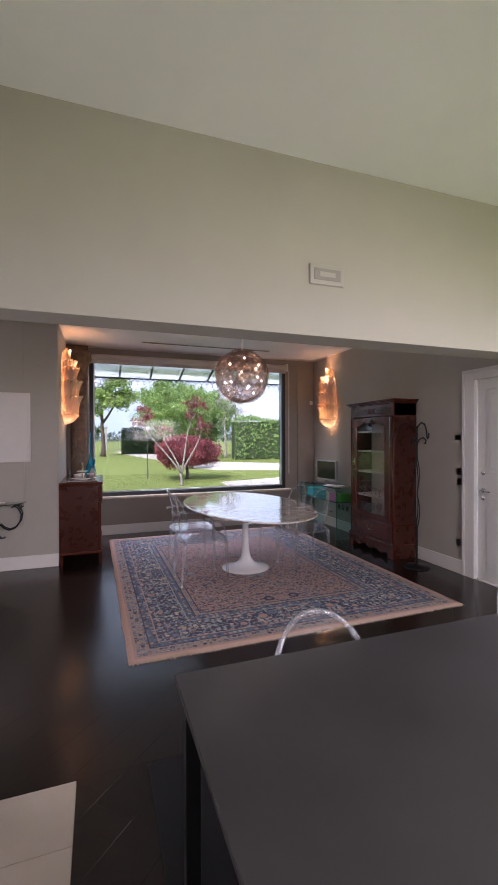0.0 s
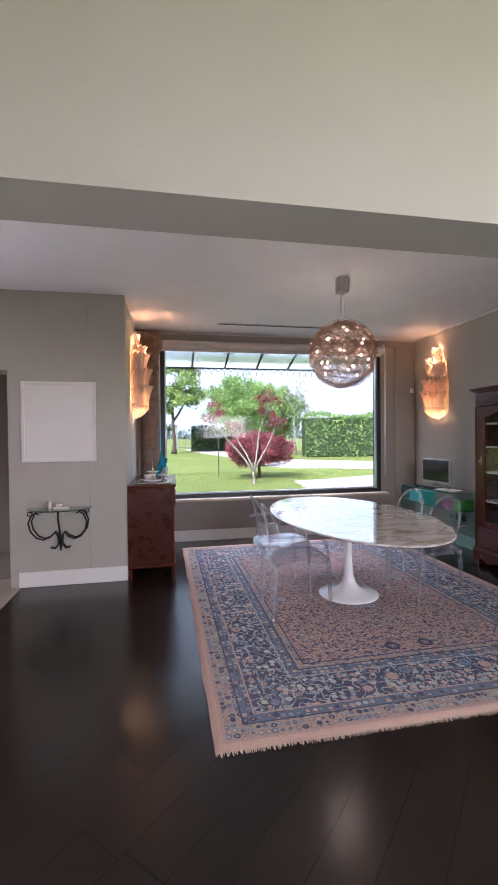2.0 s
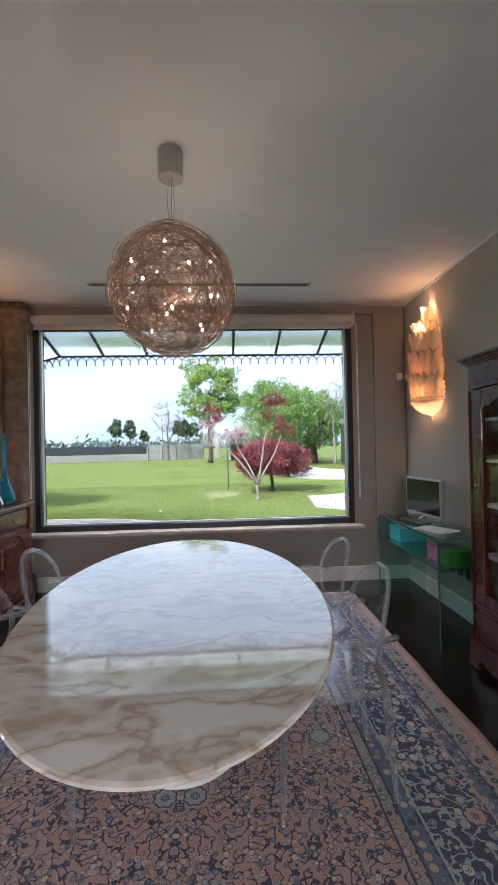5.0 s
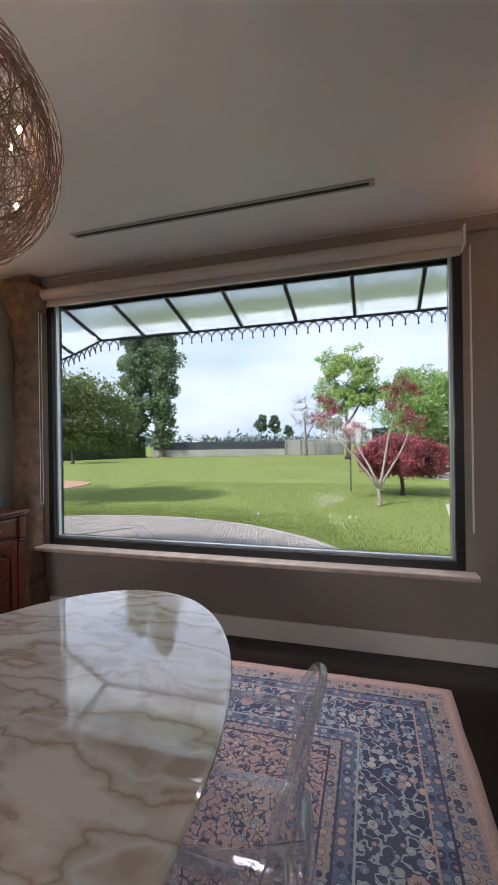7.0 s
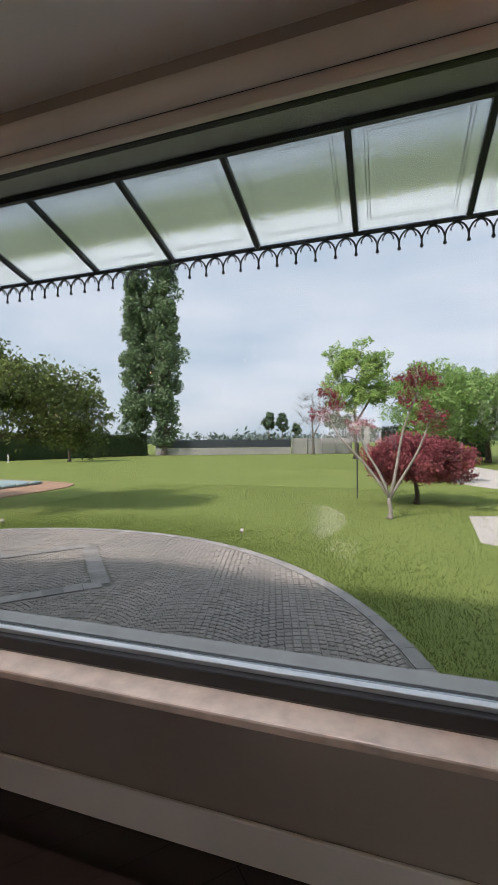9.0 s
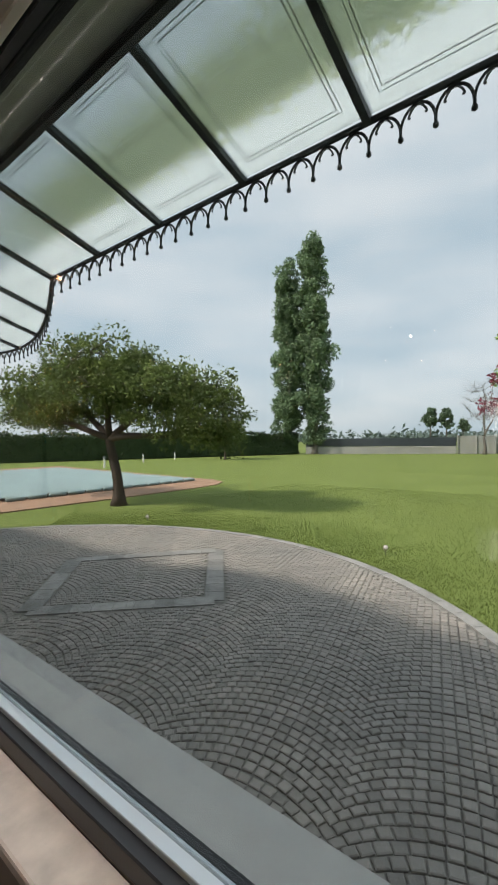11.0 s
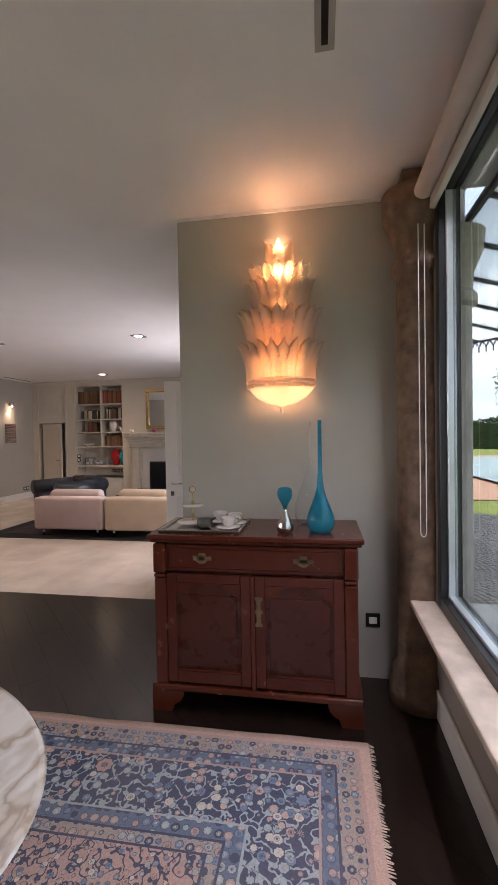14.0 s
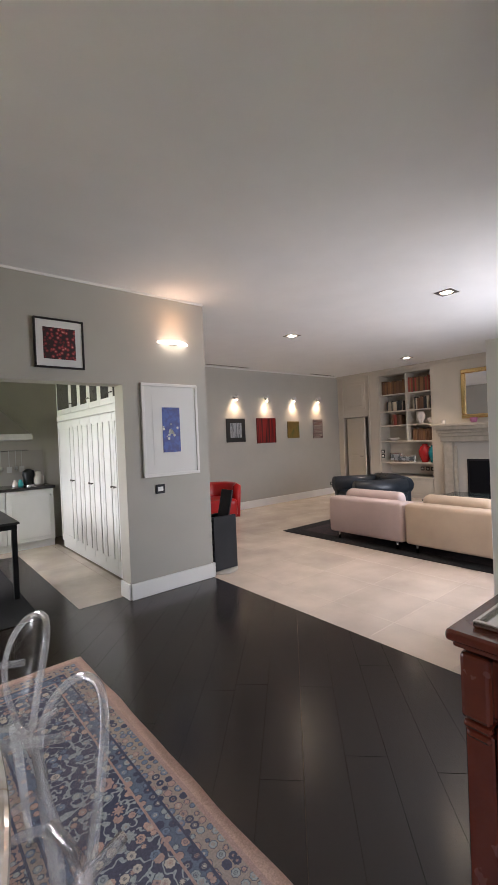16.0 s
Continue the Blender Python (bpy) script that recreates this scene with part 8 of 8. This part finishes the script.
bm.faces.new(lo), bm.faces.new(hi)
part("hood", bm, STEEL_DARK, hd)
part("duct", B(-0.13, 0.13, -0.29, -0.05, 2.05, 2.88, 0.003, 1), STEEL, hd)
rl = thing("utensil_rail", "steel rail with hanging kitchen utensils", "rail", (0.0, -8.25, 1.42))
part("rod", tube([(-0.40, 0, 0), (0.75, 0, 0)], 0.007, 8), CHROME, rl)
for k, x in enumerate((-0.30, -0.22, -0.13, -0.02, 0.08)):
    u = part("utensil", tube([(x, 0.01, 0.0), (x, 0.012, -0.03), (x, 0.012, -0.24)], 0.005, 6), STEEL, rl, "hanging steel utensil")
    if k % 2 == 0:
        part("blade", B(x - 0.035, x + 0.035, 0.008, 0.014, -0.33, -0.24, 0.004, 1), STEEL, u)
    else:
        part("bowl", lathe([(0.004, -0.30), (0.028, -0.27), (0.02, -0.24)], 12, (x, 0.012, 0)), STEEL, u)
cm = thing("coffee_machine", "small black rounded capsule coffee machine on the worktop", "coffee machine", (-0.33, -7.98, 0.8955))
part("body", lathe([(0.06, 0), (0.075, 0.02), (0.07, 0.10), (0.085, 0.16), (0.075, 0.22), (0.03, 0.245)], 24), BLACK_METAL, cm, smooth=True)
part("tray", B(-0.05, 0.05, 0.04, 0.13, 0, 0.02, 0.004, 1), CHROME, cm)
for x, m_, lb in ((-0.21, BOX_TURQ, "small blue glass jar on the worktop"), (-0.14, CHINA, "small white china jar on the worktop")):
    pot("jar", lb, (x, -7.93, 0.8955), [(0.03, 0), (0.04, 0.02), (0.035, 0.06), (0.02, 0.08), (0.022, 0.10)], m_, "jar")
pot("kettle", "round white kettle at the end of the worktop", (-0.46, -7.98, 0.8955), [(0.07, 0), (0.085, 0.02), (0.08, 0.12), (0.05, 0.19), (0.015, 0.21)], CHINA, "kettle")

bt = thing("kitchen_table", "black rectangular kitchen table with square metal legs", "table", (1.295, -6.245, 0))
part("tabletop", B(-1.03, 1.03, -0.65, 0.65, 0.728, 0.75, 0.003, 1), BLACK_TOP, bt, "matt black top")
for a in ((-1.01, 1.01, 0.60, 0.63), (-1.01, 1.01, -0.63, -0.60), (-1.01, -0.98, -0.60, 0.60), (0.98, 1.01, -0.60, 0.60)):
    part("apron", B(a[0], a[1], a[2], a[3], 0.68, 0.728, 0.002, 1), BLACK_METAL, bt)
for x in (-0.985, 0.985):
    for y in (-0.605, 0.605):
        part("leg", B(x - 0.023, x + 0.023, y - 0.023, y + 0.023, 0, 0.6795, 0.003, 1), BLACK_METAL, bt, "square black leg")
km = thing("floor_mat", "flat black woven mat under the kitchen table", "mat", (1.25, -6.45, 0))
part("mat_sheet", B(-1.0, 1.0, -0.95, 1.50, 0.001, 0.008, 0.003, 1), RUG_BLACK, km)

# ================================================================ floors, piece by piece
BW, BL = 0.19, 1.6


def clip_poly(poly, x0, x1, y0, y1):
    for axis, lim, keep in ((0, x0, 1), (0, x1, -1), (1, y0, 1), (1, y1, -1)):
        out = []
        for i in range(len(poly)):
            a, b = poly[i], poly[(i + 1) % len(poly)]
            ia, ib = (a[axis] - lim) * keep >= 0, (b[axis] - lim) * keep >= 0
            if ia:
                out.append(a)
            if ia != ib:
                t = (lim - a[axis]) / (b[axis] - a[axis])
                out.append((a[0] + (b[0] - a[0]) * t, a[1] + (b[1] - a[1]) * t))
        poly = out
        if len(poly) < 3:
            return []
    return poly


def floor_piece(name, poly, material, parent, gap, z1=0.0):
    cx, cy = sum(p[0] for p in poly) / len(poly), sum(p[1] for p in poly) / len(poly)
    n_ = len(poly)
    v = [(x, y, -0.014) for x, y in poly] + [(x, y, z1 - gap) for x, y in poly]
    ins_ = []
    for x, y in poly:
        d = math.hypot(x - cx, y - cy) or 1
        ins_.append((x + (cx - x) / d * gap * 1.2, y + (cy - y) / d * gap * 1.2, z1))
    v += ins_
    f = []
    for i in range(n_):
        k = (i + 1) % n_
        f += [(i, k, n_ + k, n_ + i), (n_ + i, n_ + k, 2 * n_ + k, 2 * n_ + i)]
    f.append(tuple(range(2 * n_, 3 * n_)))
    return mesh_from(name, v, f, material, parent)


fl = bpy.data.objects["floor"]
rnd = random.Random(2)
c45, s45 = math.cos(radians(45)), math.sin(radians(45))
regions = [(-1.40, 3.77, -4.80, 0.0), (-1.40, 3.77, -4.935, -4.80), (-0.05, 3.77, -7.2, -4.935)]
boards = []
for i in range(-60, 60):
    off = rnd.uniform(0, BL)
    for j in range(-9, 9):
        u0, u1 = j * BL + off + 0.0006, (j + 1) * BL + off - 0.0006
        w0, w1 = i * BW + 0.0006, (i + 1) * BW - 0.0006
        quad = [(u * c45 - w * s45, u * s45 + w * c45) for u, w in ((u0, w0), (u1, w0), (u1, w1), (u0, w1))]
        for k, (x0, x1, y0, y1) in enumerate(((-1.40, 3.77, -4.935, 0.0), (-0.05, 3.77, -7.45, -4.936))):
            pl = clip_poly(quad, x0, x1, y0, y1)
            if pl and len(pl) >= 3:
                boards.append(pl)
for pl in boards:
    floor_piece("floorboard", pl, WOOD_FLOOR, fl, 0.0008)
tiles = []
TS = 0.60
for i in range(-18, 12):
    for j in range(-18, 3):
        for (x0, x1, y0, y1) in ((-8.0, -1.402, -7.85, -1.50), (-3.0, -1.402, -1.50, -1.2), (-0.64, -0.052, -7.75, -4.937), (-0.05, 3.77, -8.3, -7.452), (-7.95, -7.4, -7.8, -6.9)):
            a, b = i * TS + 0.05, j * TS + 0.15
            pl = clip_poly([(a + 0.001, b + 0.001), (a + TS - 0.001, b + 0.001), (a + TS - 0.001, b + TS - 0.001), (a + 0.001, b + TS - 0.001)], x0, x1, y0, y1)
            if pl and abs((max(p[0] for p in pl) - min(p[0] for p in pl)) * (max(p[1] for p in pl) - min(p[1] for p in pl))) > 0.002:
                if not (x0 == -7.95):
                    tiles.append(pl)
for pl in tiles:
    floor_piece("floor_tile", pl, TILE, fl, 0.0012)
